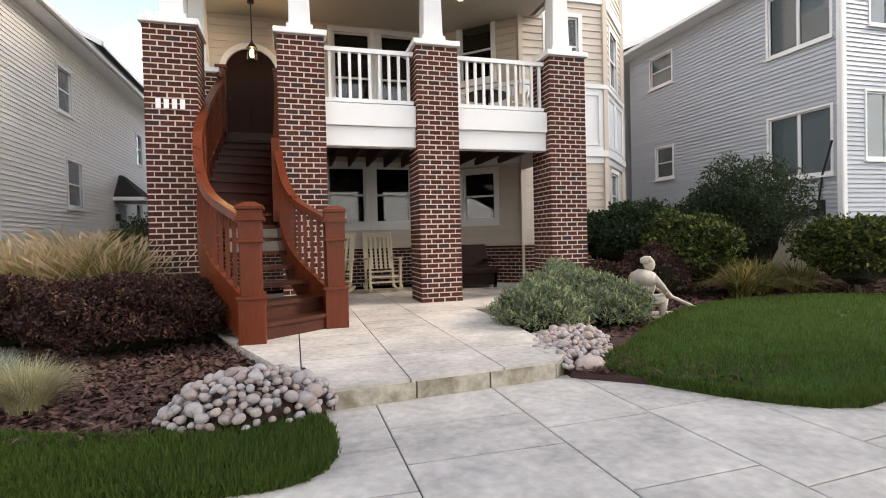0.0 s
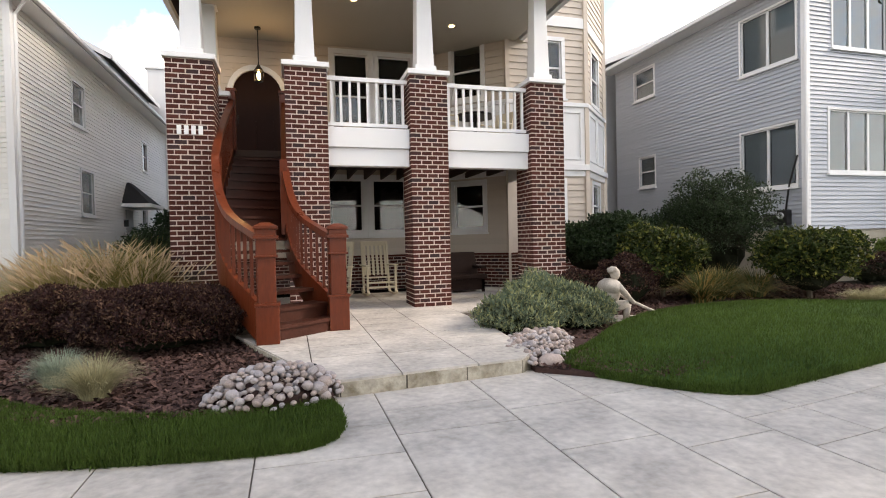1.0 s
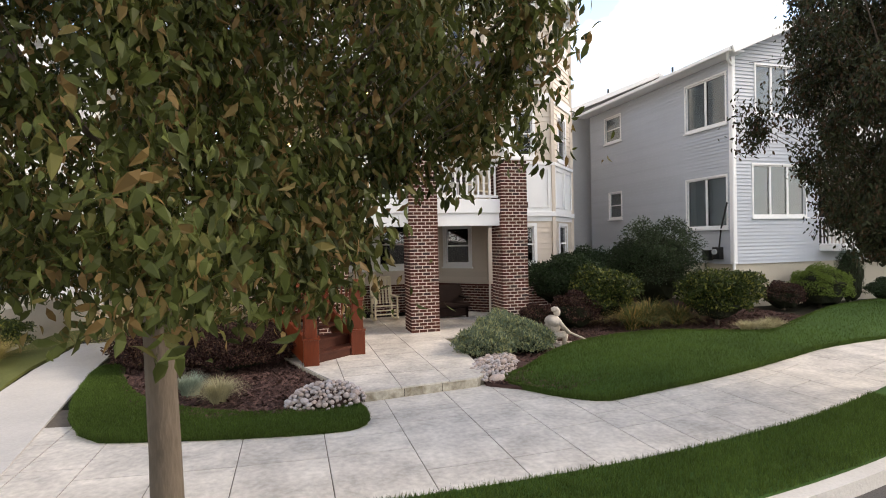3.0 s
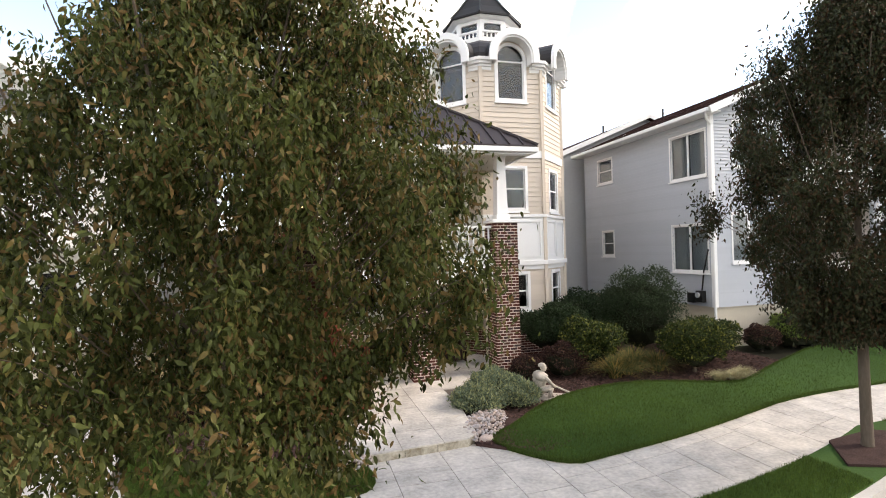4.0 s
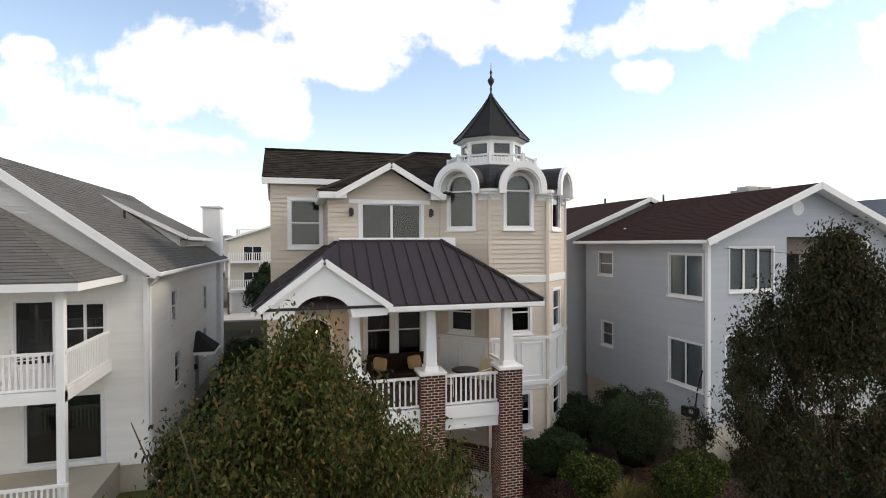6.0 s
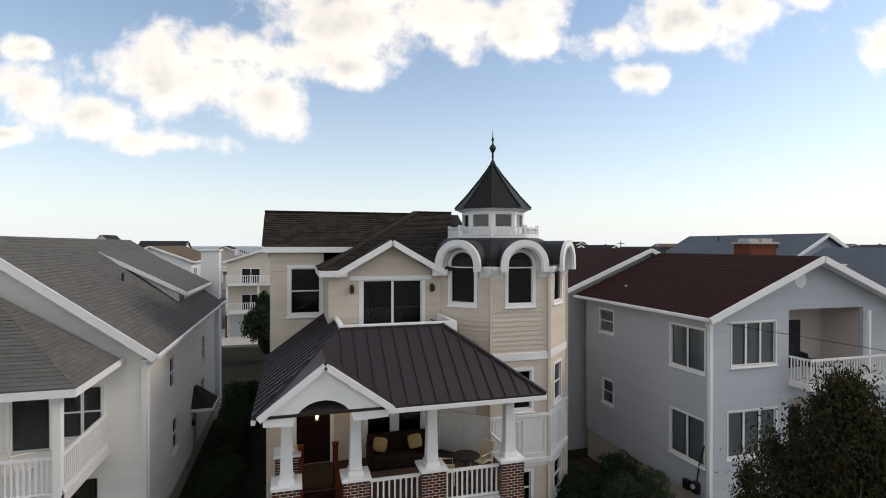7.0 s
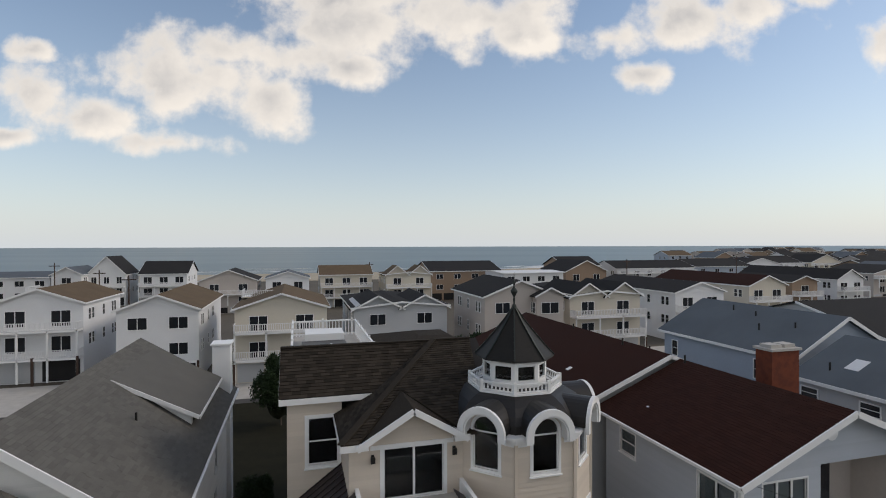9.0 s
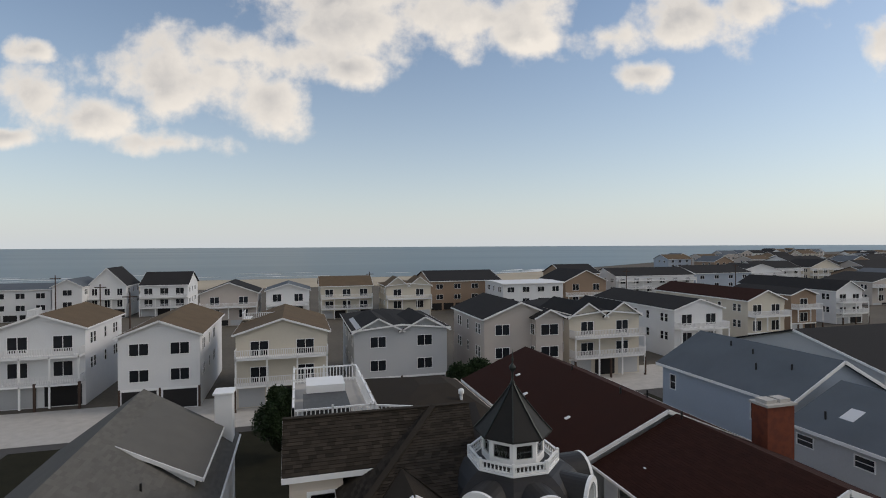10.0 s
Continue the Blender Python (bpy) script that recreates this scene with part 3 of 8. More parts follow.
def lump(centre, radii, seed=0, n=14, rough=0.12, boxy=1.0):
    """A closed uneven body, such as the shade-coloured core of a shrub."""
    g = Geo()
    prof = []
    for i in range(n + 1):
        ph = math.pi * i / n
        for k in range(2 * n):
            t = math.pi * k / n
            d = Vector((math.sin(ph) * math.cos(t), math.sin(ph) * math.sin(t), math.cos(ph)))
            if boxy < 1:
                d = Vector([math.copysign(abs(c) ** boxy, c) for c in d])
            r = 1 + rough * noise.noise(d * 2.3 + Vector((seed * 7.1, seed, 0)))
            g.v.append((centre[0] + d.x * radii[0] * r, centre[1] + d.y * radii[1] * r, centre[2] + d.z * radii[2] * r))
    for i in range(n):
        for k in range(2 * n):
            l = (k + 1) % (2 * n)
            g.f.append((i * 2 * n + k, i * 2 * n + l, (i + 1) * 2 * n + l, (i + 1) * 2 * n + k))
    return g


def blades(n, base, height, rng, spread=0.5, width=0.012, seg=3, area=0.1, arch=1.0):
    """Arching grass blades from a clump: ribbons that taper to a point."""
    a = rng.random(n) * 2 * math.pi
    rad = area * np.sqrt(rng.random(n))
    b = np.asarray(base) + np.stack([rad * np.cos(a), rad * np.sin(a), np.zeros(n)], 1)
    a2 = a + rng.normal(size=n) * 0.5
    out = np.stack([np.cos(a2), np.sin(a2), np.zeros(n)], 1)
    side = np.stack([-np.sin(a2), np.cos(a2), np.zeros(n)], 1) * (width / 2)
    H = height * (0.6 + 0.5 * rng.random(n))
    S = spread * (0.25 + rng.random(n)) * height
    V, F = [], []
    for i in range(seg + 1):
        t = i / seg
        c = b + out * (S * t ** 1.8)[:, None]
        c[:, 2] += H * (t - 0.42 * arch * t ** 2.6 * (S / (height * spread + 1e-6)))
        w = 1 - t * 0.92
        V += [c - side * w, c + side * w]
    V = np.stack(V, 1).reshape(-1, 3)
    k = 2 * (seg + 1)
    o = np.arange(n)[:, None] * k
    F = np.concatenate([o + np.array([2 * i, 2 * i + 1, 2 * i + 3, 2 * i + 2]) for i in range(seg)], 0)
    return V, F


def inside(px, py, poly):
    """Which of the points lie in the polygon."""
    r = np.zeros(len(px), bool)
    for (x0, y0), (x1, y1) in zip(poly, poly[1:] + poly[:1]):
        c = ((y0 > py) != (y1 > py)) & (px < (x1 - x0) * (py - y0) / (y1 - y0 + 1e-12) + x0)
        r ^= c
    return r


def smooth_ring(poly, rounds=3):
    """Corners of a closed ring cut again and again, to a soft curve."""
    for _ in range(rounds):
        out = []
        for (x0, y0), (x1, y1) in zip(poly, poly[1:] + poly[:1]):
            out += [(0.75 * x0 + 0.25 * x1, 0.75 * y0 + 0.25 * y1), (0.25 * x0 + 0.75 * x1, 0.25 * y0 + 0.75 * y1)]
        poly = out
    return poly

# ---- ground ----


def bow(x):
    """The gentle bend of kerb and pavement."""
    d = abs(x + 0.5)
    return (0.026 if x > -0.5 else 0.018) * min(d, 8) ** 2 + 0.06 * max(0, min(d, 40) - 8)


XS = [-40, -30, -22, -16, -12] + [-10 + 0.5 * i for i in range(49)] + [16, 20, 26, 34, 45, 60]
IN_EDGE, OUT_EDGE, KERB = -5.75, -7.55, -8.6
solo("ground", Geo().prism([(-4800, -1500), (4800, -1500), (4800, 1800), (2420, 1250), (1400, 950), (800, 740), (190, 345), (110, 335), (-4800, 335)], -0.6, -0.16), SAND, "flat sandy town ground between the houses", "ground", kind="structure")
yard = Geo()
yard.solid([(-30, -5.3, -0.3), (40, -4.4, -0.3), (40, 44, -0.3), (-30, 44, -0.3)], [(-30, -5.3, -0.012), (40, -4.4, -0.012), (40, 44, -0.012), (-30, 44, -0.012)])
solo("yard", yard, SOIL, "bare soil and thin grass between the houses", "ground", kind="structure")


def strip(y0, y1, z0, z1):
    g = Geo()
    for a, b in zip(XS, XS[1:]):
        g.solid([(a, y0 + bow(a), z0), (b, y0 + bow(b), z0), (b, y1 + bow(b), z0), (a, y1 + bow(a), z0)],
                [(a, y0 + bow(a), z1), (b, y0 + bow(b), z1), (b, y1 + bow(b), z1), (a, y1 + bow(a), z1)])
    return g


solo("road", strip(-22, KERB - 0.15, -0.3, -0.15), ASPHALT, "grey worn asphalt street beside the kerb", "road", kind="structure")
solo("kerb", strip(KERB - 0.15, KERB, -0.3, 0.0), CONCRETE, "pale concrete kerb along the street", "kerb", kind="structure")
bed = strip(OUT_EDGE, IN_EDGE + 1.9, -0.3, -0.010)
pavement = solo("pavement", bed, JOINT, "dark joint bed under the pale stamped paving", "pavement", kind="structure")
solo("verge", strip(KERB, OUT_EDGE, -0.3, 0.02), TURF, "mown grass strip between kerb and pavement", "lawn", kind="structure")

LAWN_L = smooth_ring([(-1.72, -4.74), (-1.72, -5.62), (-2.6, -5.58), (-4, -5.28), (-5.42, -4.85), (-6.35, -0.6), (-5.8, -0.6), (-5.4, -2.3), (-4.7, -3.7), (-3.7, -4.5), (-2.8, -4.85), (-2.2, -4.80)], 2)
LAWN_R = smooth_ring([(0.42, -4.22), (1.40, -5.72), (2.2, -5.58), (4, -5.24), (6, -4.68), (8.2, -4.0), (12, -3.84), (20, -3.4), (20, 0.6), (13.6, -0.2), (10.5, -1.6), (8.6, -2.55), (7.6, -3.05), (6.3, -2.45), (5.2, -2.12), (3.95, -2.25), (2.9, -2.65), (2.1, -3.1), (1.1, -3.95)], 2)
MULCH_L = [(-1.72, -4.70), (-2.2, -4.95), (-3.7, -4.75), (-4.9, -3.9), (-5.9, -0.6), (-5.9, 3.8), (-4.1, 3.8), (-4.0, -0.6), (-3.0, -0.8), (-2.45, -2.6), (-1.82, -4.2)]
MULCH_R = [(0.3, -4.35), (1.3, -5.2), (3.0, -4.6), (8.4, -3.6), (10.95, -1.6), (10.95, 9), (5.0, 9), (3.35, 2.7), (3.4, -0.3), (2.0, -0.6), (0.75, -1.5), (0.45, -2.2), (0.5, -3.2)]
PORCH = [(-1.66, -4.50), (0.17, -4.32), (0.40, -4.1), (0.50, -3.3), (0.45, -2.3), (0.75, -1.5), (2.0, -0.6), (3.4, -0.3), (3.4, 3.2), (-4.0, 3.2), (-4.0, -0.6), (-3.0, -0.8), (-2.45, -2.6), (-1.9, -4.1)]


def mound_l(x, y):
    return 0.05 + 0.03 * np.sin(np.clip((y + 5.7) / 5, 0, 1) * math.pi)


def mound_r(x, y):
    t = np.clip((y + 5.6 - 0.2 * np.clip(x - 2, 0, 9)) / 3.6, 0, 1)
    return 0.05 + 0.15 * np.sin(t * math.pi * 0.62) * np.clip((x - 0.3) / 2.5, 0, 1)


def turf(name, poly, mound, n, label, seed):
    """A mown lawn: a soft mat of soil and turf, and the blades on it."""
    xs, ys = [p[0] for p in poly], [p[1] for p in poly]
    e = thing(name, label, "lawn", (sum(xs) / len(xs), sum(ys) / len(ys), 0), kind="structure")
    rng = np.random.default_rng(seed)
    bm = bmesh.new()
    ring = [bm.verts.new((x, y, -0.05)) for x, y in poly]
    bm.faces.new(ring)
    step = 0.35
    for ax, lo, hi in ((0, min(xs), max(xs)), (1, min(ys), max(ys))):
        c = lo + step
        while c < hi:
            no = (1, 0, 0) if ax == 0 else (0, 1, 0)
            bmesh.ops.bisect_plane(bm, geom=bm.verts[:] + bm.edges[:] + bm.faces[:], plane_co=(c if ax == 0 else 0, c if ax == 1 else 0, 0), plane_no=no)
            c += step
    rim = {v for v in bm.verts if v.is_boundary}
    rimco = {(round(v.co.x, 4), round(v.co.y, 4)) for v in rim}
    top = bmesh.ops.extrude_face_region(bm, geom=bm.faces[:])
    for v in top["geom"]:
        if isinstance(v, bmesh.types.BMVert):
            v.co.z = float(mound(v.co.x, v.co.y)) - (0.02 if (round(v.co.x, 4), round(v.co.y, 4)) in rimco else 0)
    bmesh.ops.recalc_face_normals(bm, faces=bm.faces)
    me = bpy.data.meshes.new("turf_mat")
    bm.to_mesh(me)
    bm.free()
    me.transform(Matrix.Translation(-e.location))
    me.materials.append(TURF)
    o = new("turf_mat", me)
    o.parent = e
    px, py = rng.uniform(min(xs), max(xs), n), rng.uniform(min(ys), max(ys), n)
    near = rng.random(n) < np.clip(1.6 - np.hypot(px + 1.5, py + 7) / 9, 0.25, 1)
    k = inside(px, py, poly) & near
    px, py = px[k], py[k]
    # a thick fringe along the cut edge
    ring_ = np.array(poly + poly[:1])
    seg = rng.integers(0, len(poly), n // 6)
    f_ = rng.random(n // 6)
    ex = ring_[seg, 0] * (1 - f_) + ring_[seg + 1, 0] * f_ + rng.normal(size=n // 6) * 0.012
    ey = ring_[seg, 1] * (1 - f_) + ring_[seg + 1, 1] * f_ + rng.normal(size=n // 6) * 0.012
    px, py = np.concatenate([px, ex]), np.concatenate([py, ey])
    m = len(px)
    base = np.stack([px, py, mound(px, py) - 0.005 - np.concatenate([np.zeros(m - n // 6), 0.055 * rng.random(n // 6)])], 1)
    a = rng.random(m) * 2 * math.pi
    h = 0.045 * (0.5 + rng.random(m))
    side = np.stack([np.cos(a), np.sin(a), 0 * a], 1) * 0.0042
    tip = base + np.stack([rng.normal(size=m) * 0.016, rng.normal(size=m) * 0.016, h], 1)
    v = np.stack([base - side, base + side, tip], 1).reshape(-1, 3)
    part("grass_blades", (v, np.arange(3 * m).reshape(m, 3)), BLADE, e, kind="stuff")
    return e


turf("lawn", LAWN_L, mound_l, 260000, "dense mown green lawn edge round the mulch bed", 1)
turf("lawn", LAWN_R, mound_r, 420000, "domed mown green lawn beside the pavement", 2)
rng0 = np.random.default_rng(77)
vx = rng0.uniform(-8, 14, 150000)
vy = KERB + rng0.random(150000) * (OUT_EDGE - KERB) + np.array([bow(x) for x in vx])
keep = ~((vx > 5.3) & (vx < 8.2))
vx, vy = vx[keep], vy[keep]
vb = np.stack([vx, vy, 0 * vx + 0.015], 1)
va = rng0.random(len(vx)) * 6.28
vs = np.stack([np.cos(va), np.sin(va), 0 * va], 1) * 0.004
vt = vb + np.stack([rng0.normal(size=len(vx)) * 0.015, rng0.normal(size=len(vx)) * 0.015, 0.05 * (0.5 + rng0.random(len(vx)))], 1)
solo("verge_grass", (np.stack([vb - vs, vb + vs, vt], 1).reshape(-1, 3), np.arange(3 * len(vx)).reshape(-1, 3)), BLADE, "short green blades on the roadside strip", "grass", kind="stuff")


def mulch_bed(poly, z, n, seed, label):
    e = thing("mulch_bed", label, "mulch", (poly[0][0], poly[0][1], 0), kind="structure")
    part("bed", Geo().prism(poly, -0.1, z), MULCH, e)
    rng = np.random.default_rng(seed)
    xs, ys = [p[0] for p in poly], [p[1] for p in poly]
    px, py = rng.uniform(min(xs), max(xs), n), rng.uniform(min(ys), min(max(ys), 2.5), n)
    k = inside(px, py, poly)
    px, py = px[k], py[k]
    pts = np.stack([px, py, z + 0.012 + 0.02 * rng.random(len(px))], 1)
    a = rng.random(len(px)) * 6.28
    L = (0.015 + 0.035 * rng.random(len(px)))[:, None]
    d = np.stack([np.cos(a), np.sin(a), rng.normal(size=len(px)) * 0.35], 1) * L
    s = np.stack([-np.sin(a), np.cos(a), rng.normal(size=len(px)) * 0.3], 1) * L * 0.3
    part("bark_chips", (np.stack([pts - d - s, pts + d - s, pts + d + s, pts - d + s], 1).reshape(-1, 3), np.arange(4 * len(px)).reshape(-1, 4)), BARKCHIP, e, kind="stuff")


mulch_bed(MULCH_L, 0.055, 42000, 5, "dark shredded bark mulch round the shrubs")
mulch_bed(MULCH_R, 0.05, 50000, 6, "dark bark mulch in the planting bed")
solo("tree_bed", Geo().prism([(5.5, -7.2), (6.3, -7.55), (7.6, -7.2), (8.1, -6.7), (7.4, -6.2), (6.2, -6.35)], -0.05, 0.06), MULCH, "dark mulch ring in the roadside grass", "mulch", kind="structure")
solo("side_path", Geo().prism([(-6.75, -6.2), (-5.50, -6.1), (-6.35, -0.3), (-6.6, 2.5), (-7.6, 2.5), (-7.45, -0.3)], -0.1, 0.02), CONCRETE, "narrow pale concrete path between the houses", "path", kind="structure")
solo("neighbour_lawn", Geo().prism([(-20, -5.0), (-6.8, -5.2), (-7.55, -0.3), (-7.8, 4.8), (-20, 4.8)], -0.1, 0.045), DRYTURF, "yellowing lawn of the neighbouring house", "lawn", kind="structure")

# entrance terrace: one low step, paved
terrace = thing("terrace", "pale stamped concrete entrance terrace with a low stained step", "terrace", (-0.6, -2, 0), kind="structure")
part("step_body", Geo().prism(PORCH, -0.1, 0.128), JOINT, terrace)
for (ax, ay), (bx, by) in zip(PORCH[:4] + PORCH[11:], PORCH[1:5] + PORCH[12:] + PORCH[:1]):
    a, b = Vector((ax, ay)), Vector((bx, by))
    L = (b - a).length
    n = max(1, round(L / 0.55))
    o = Vector(((b - a).y, -(b - a).x)).normalized()
    for k in range(n):
        p, q = a.lerp(b, (k + 0.012) / n), a.lerp(b, (k + 0.988) / n)
        ring = [p + o * 0.012, q + o * 0.012, q - o * 0.05, p - o * 0.05]
        part("step_block", Geo().solid([(v.x, v.y, -0.02) for v in ring], [(v.x, v.y, 0.128) for v in ring]), SLAB_EDGE, terrace)


def brick_pillar(cx, cy, label, z0=0.15, z1=4.34, w=0.70):
    """A square brick pillar with a white cap; front bricks are pieces of their own."""
    e = thing("brick_pillar", label, "pillar", (cx, cy, z0), "porch pillars")
    h = w / 2
    part("mortar_core", Geo().box(cx - h + 0.0035, cy - h + 0.0035, z0, cx + h - 0.0035, cy + h - 0.0035, z1), MORTAR, e)
    c, bl, bd = 0.0805, 0.2, 0.095
    n = round((z1 - z0) / c)
    rest = Geo()
    made = {}
    for i in range(n):
        z = z0 + i * (z1 - z0) / n
        for side in range(4):
            m = Matrix.Translation((cx, cy, z)) @ Matrix.Rotation(side * math.pi / 2, 4, "Z")
            u = -h
            if i % 2:
                u = -h + bd + 0.012
            end = u + (w - bd - 0.012)
            first = True
            while u < end - 0.03:
                L = bl if not (i % 2 == 0 and not first) or True else bl
                L = min(L, end - u)
                if end - u - L < 0.05:
                    L = end - u
                g = L - 0.019 if end - u - L > 0.01 else L
                key = round(g, 3)
                b = Geo()
                j = 0.0015 * noise.noise((cx + u * 3, side * 2.0, z * 5))
                b.solid([(0, -h - j, 0.005), (g, -h - j, 0.005), (g, -h + bd, 0.005), (0, -h + bd, 0.005)],
                        [(0, -h - j, c - 0.014), (g, -h - j, c - 0.014), (g, -h + bd, c - 0.014), (0, -h + bd, c - 0.014)])
                if side == 0:
                    if key not in made:
                        q = Geo()
                        q.solid([(0.003, -h, 0.005), (g - 0.003, -h, 0.005), (g, -h + 0.006, 0.005), (g, -h + bd, 0.005), (0, -h + bd, 0.005), (0, -h + 0.006, 0.005)],
                                [(0.003, -h, c - 0.014), (g - 0.003, -h, c - 0.014), (g, -h + 0.006, c - 0.014), (g, -h + bd, c - 0.014), (0, -h + bd, c - 0.014), (0, -h + 0.006, c - 0.014)])
                        made[key] = mesh_of("brick", q, BRICK)
                    o = new("brick", made[key])
                    o.parent = e
                    o.location = (u, -j, z - z0)
                else:
                    rest.add(b, m @ Matrix.Translation((u, 0, 0)))
                u += L
                first = False
    part("bricks_behind", rest, BRICK_J, e, kind="stuff")
    part("cap", Geo().box(cx - h - 0.045, cy - h - 0.045, z1, cx + h + 0.045, cy + h + 0.045, z1 + 0.09), WHITE, e, "white painted cap", bevel=0.012)
    return e


def porch_post(cx, cy, z0=4.43, z1=6.3):
    e = thing("porch_post", "white tapered square porch post on a brick pillar", "post", (cx, cy, z0), "porch posts")

    def ring(w, z):
        return [(cx - w, cy - w, z), (cx + w, cy - w, z), (cx + w, cy + w, z), (cx - w, cy + w, z)]
    part("plinth", Geo().solid(ring(0.20, z0), ring(0.20, z0 + 0.14)), WHITE, e, bevel=0.01)
    part("shaft", Geo().solid(ring(0.165, z0 + 0.14), ring(0.125, z1 - 0.1)), WHITE, e, bevel=0.01)
    part("capital", Geo().solid(ring(0.16, z1 - 0.1), ring(0.17, z1)), WHITE, e, bevel=0.01)


PILLARS = [-3.52, -1.72, 0.43, 2.80]
PY = 0.35
for cx in PILLARS:
    brick_pillar(cx, PY, "dark red brick porch pillar with pale mortar and white cap")
    porch_post(cx, PY)
brick_pillar(-3.52, 2.5, "dark red brick pillar behind the wooden stair")
porch_post(-3.52, 2.5)
number = thing("house_number", "pale metal house number on the brick pillar", "house number", (-3.5, PY - 0.36, 3.2))
for k in range(4):
    part("digit_bar", Geo().box(-3.72 + 0.105 * k, PY - 0.372, 3.13, -3.72 + 0.105 * k + 0.065, PY - 0.355, 3.27), WHITE, number)

# ---- the corner-tower house ----
house = thing("house", "three-storey cream house with octagonal corner tower and porches", "house", (0, 8, 0))
TC, TR = Vector((4.25, 5.35)), 2.84
BW = 4.1


def tv(k, r=TR):
    a = radians(22.5 + 45 * k)
    return (TC.x + r * math.cos(a), TC.y + r * math.sin(a))


FACES = {"fl": (tv(4), tv(5)), "f": (tv(5), tv(6)), "fr": (tv(6), tv(7)), "r": (tv(7), tv(8))}
W = 2 * TR * math.sin(radians(22.5))
walls = []
for nm, (p, q) in FACES.items():
    a = (W - 0.95) / 2
    b = (W - 0.82) / 2
    holes = [(a, a + 0.95, 8.62, 9.95), (b, b + 0.82, 4.95, 6.3), (b, b + 0.82, 1.62, 2.75)]
    boarded(house, "tower_wall", p, q, 0.05, 9.85, 0.165, holes)
    d = (q[0] - p[0], q[1] - p[1])
    dv = Vector(d).normalized()

    def at(u):
        return (p[0] + dv.x * u, p[1] + dv.y * u)
    window(house, at(a), d, 0.95, 8.62, 9.95, 0.10, arch=True, name="arched_window")
    window(house, at(b), d, 0.82, 4.95, 6.3, 0.10)
    window(house, at(b), d, 0.82, 1.62, 2.75, 0.10)
# solid core in near-black, painted shade seen through the tower windows
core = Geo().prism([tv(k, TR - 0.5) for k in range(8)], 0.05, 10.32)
part("tower_core", core, ROOM_SHADE, house)
for k in range(4, 8):
    x, y = tv(k, TR + 0.02)
    part("corner_board", Geo().beam((x, y, 0.05), (x, y, 9.8), 0.11, 0.11), CREAM, house)
for z0, z1, r in ((6.66, 6.92, 0.06), (3.05, 3.2, 0.12), (2.9, 3.05, 0.05), (4.66, 4.76, 0.10)):
    part("band", Geo().prism([tv(k, TR + r) for k in range(8)], z0, z1), WHITE, house, "white trim band", bevel=0.008)
part("panel_band", Geo().prism([tv(k, TR + 0.035) for k in range(8)], 3.2, 4.66), WHITE, house, "white panelled band")
for nm, (p, q) in FACES.items():
    P0, Q0 = Vector((*p, 0)), Vector((*q, 0))
    o = Vector(((Q0 - P0).y, -(Q0 - P0).x, 0)).normalized() * 0.05
    for u0, u1 in ((0.08, 0.46), (0.54, 0.92)):
        a, b = P0.lerp(Q0, u0) + o, P0.lerp(Q0, u1) + o
        fr = Geo()
        for s, e2, z0, z1 in ((a, b, 3.32, 3.38), (a, b, 4.5, 4.56)):
            fr.beam((s.x, s.y, (z0 + z1) / 2), (e2.x, e2.y, (z0 + z1) / 2), 0.03, z1 - z0)
        for s in (a, b):
            fr.beam((s.x, s.y, 3.32), (s.x, s.y, 4.56), 0.05, 0.03)
        part("panel_moulding", fr, WHITE, house)
for k in range(8):
    gap = 0.68 / W if k >= 4 else 0.0
    for u0, u1 in ((0.0, 0.5 - gap), (0.5 + gap, 1.0)):
        cor = Geo()
        for z0, z1, r in ((9.56, 9.66, 0.05), (9.66, 9.74, 0.11), (9.74, 9.83, 0.20), (9.83, 9.93, 0.26)):
            a0, a1, b0, b1 = Vector(tv(k, TR - 0.1)), Vector(tv(k + 1, TR - 0.1)), Vector(tv(k, TR + r)), Vector(tv(k + 1, TR + r))
            ring = [b0.lerp(b1, u0), b0.lerp(b1, u1), a0.lerp(a1, u1), a0.lerp(a1, u0)]
            cor.solid([(v.x, v.y, z0) for v in ring], [(v.x, v.y, z1) for v in ring])
        part("cornice", cor, WHITE, house, "white moulded cornice")
dome = Geo().lathe(TC, [(TR - 0.08, 9.90), (TR - 0.12, 10.2), (2.56, 10.45), (2.32, 10.68), (1.98, 10.88), (1.66, 11.0), (1.3, 11.06)], 8, radians(22.5))
part("tower_skirt_roof", dome, DOME, house, "dark metal bell-shaped skirt roof")
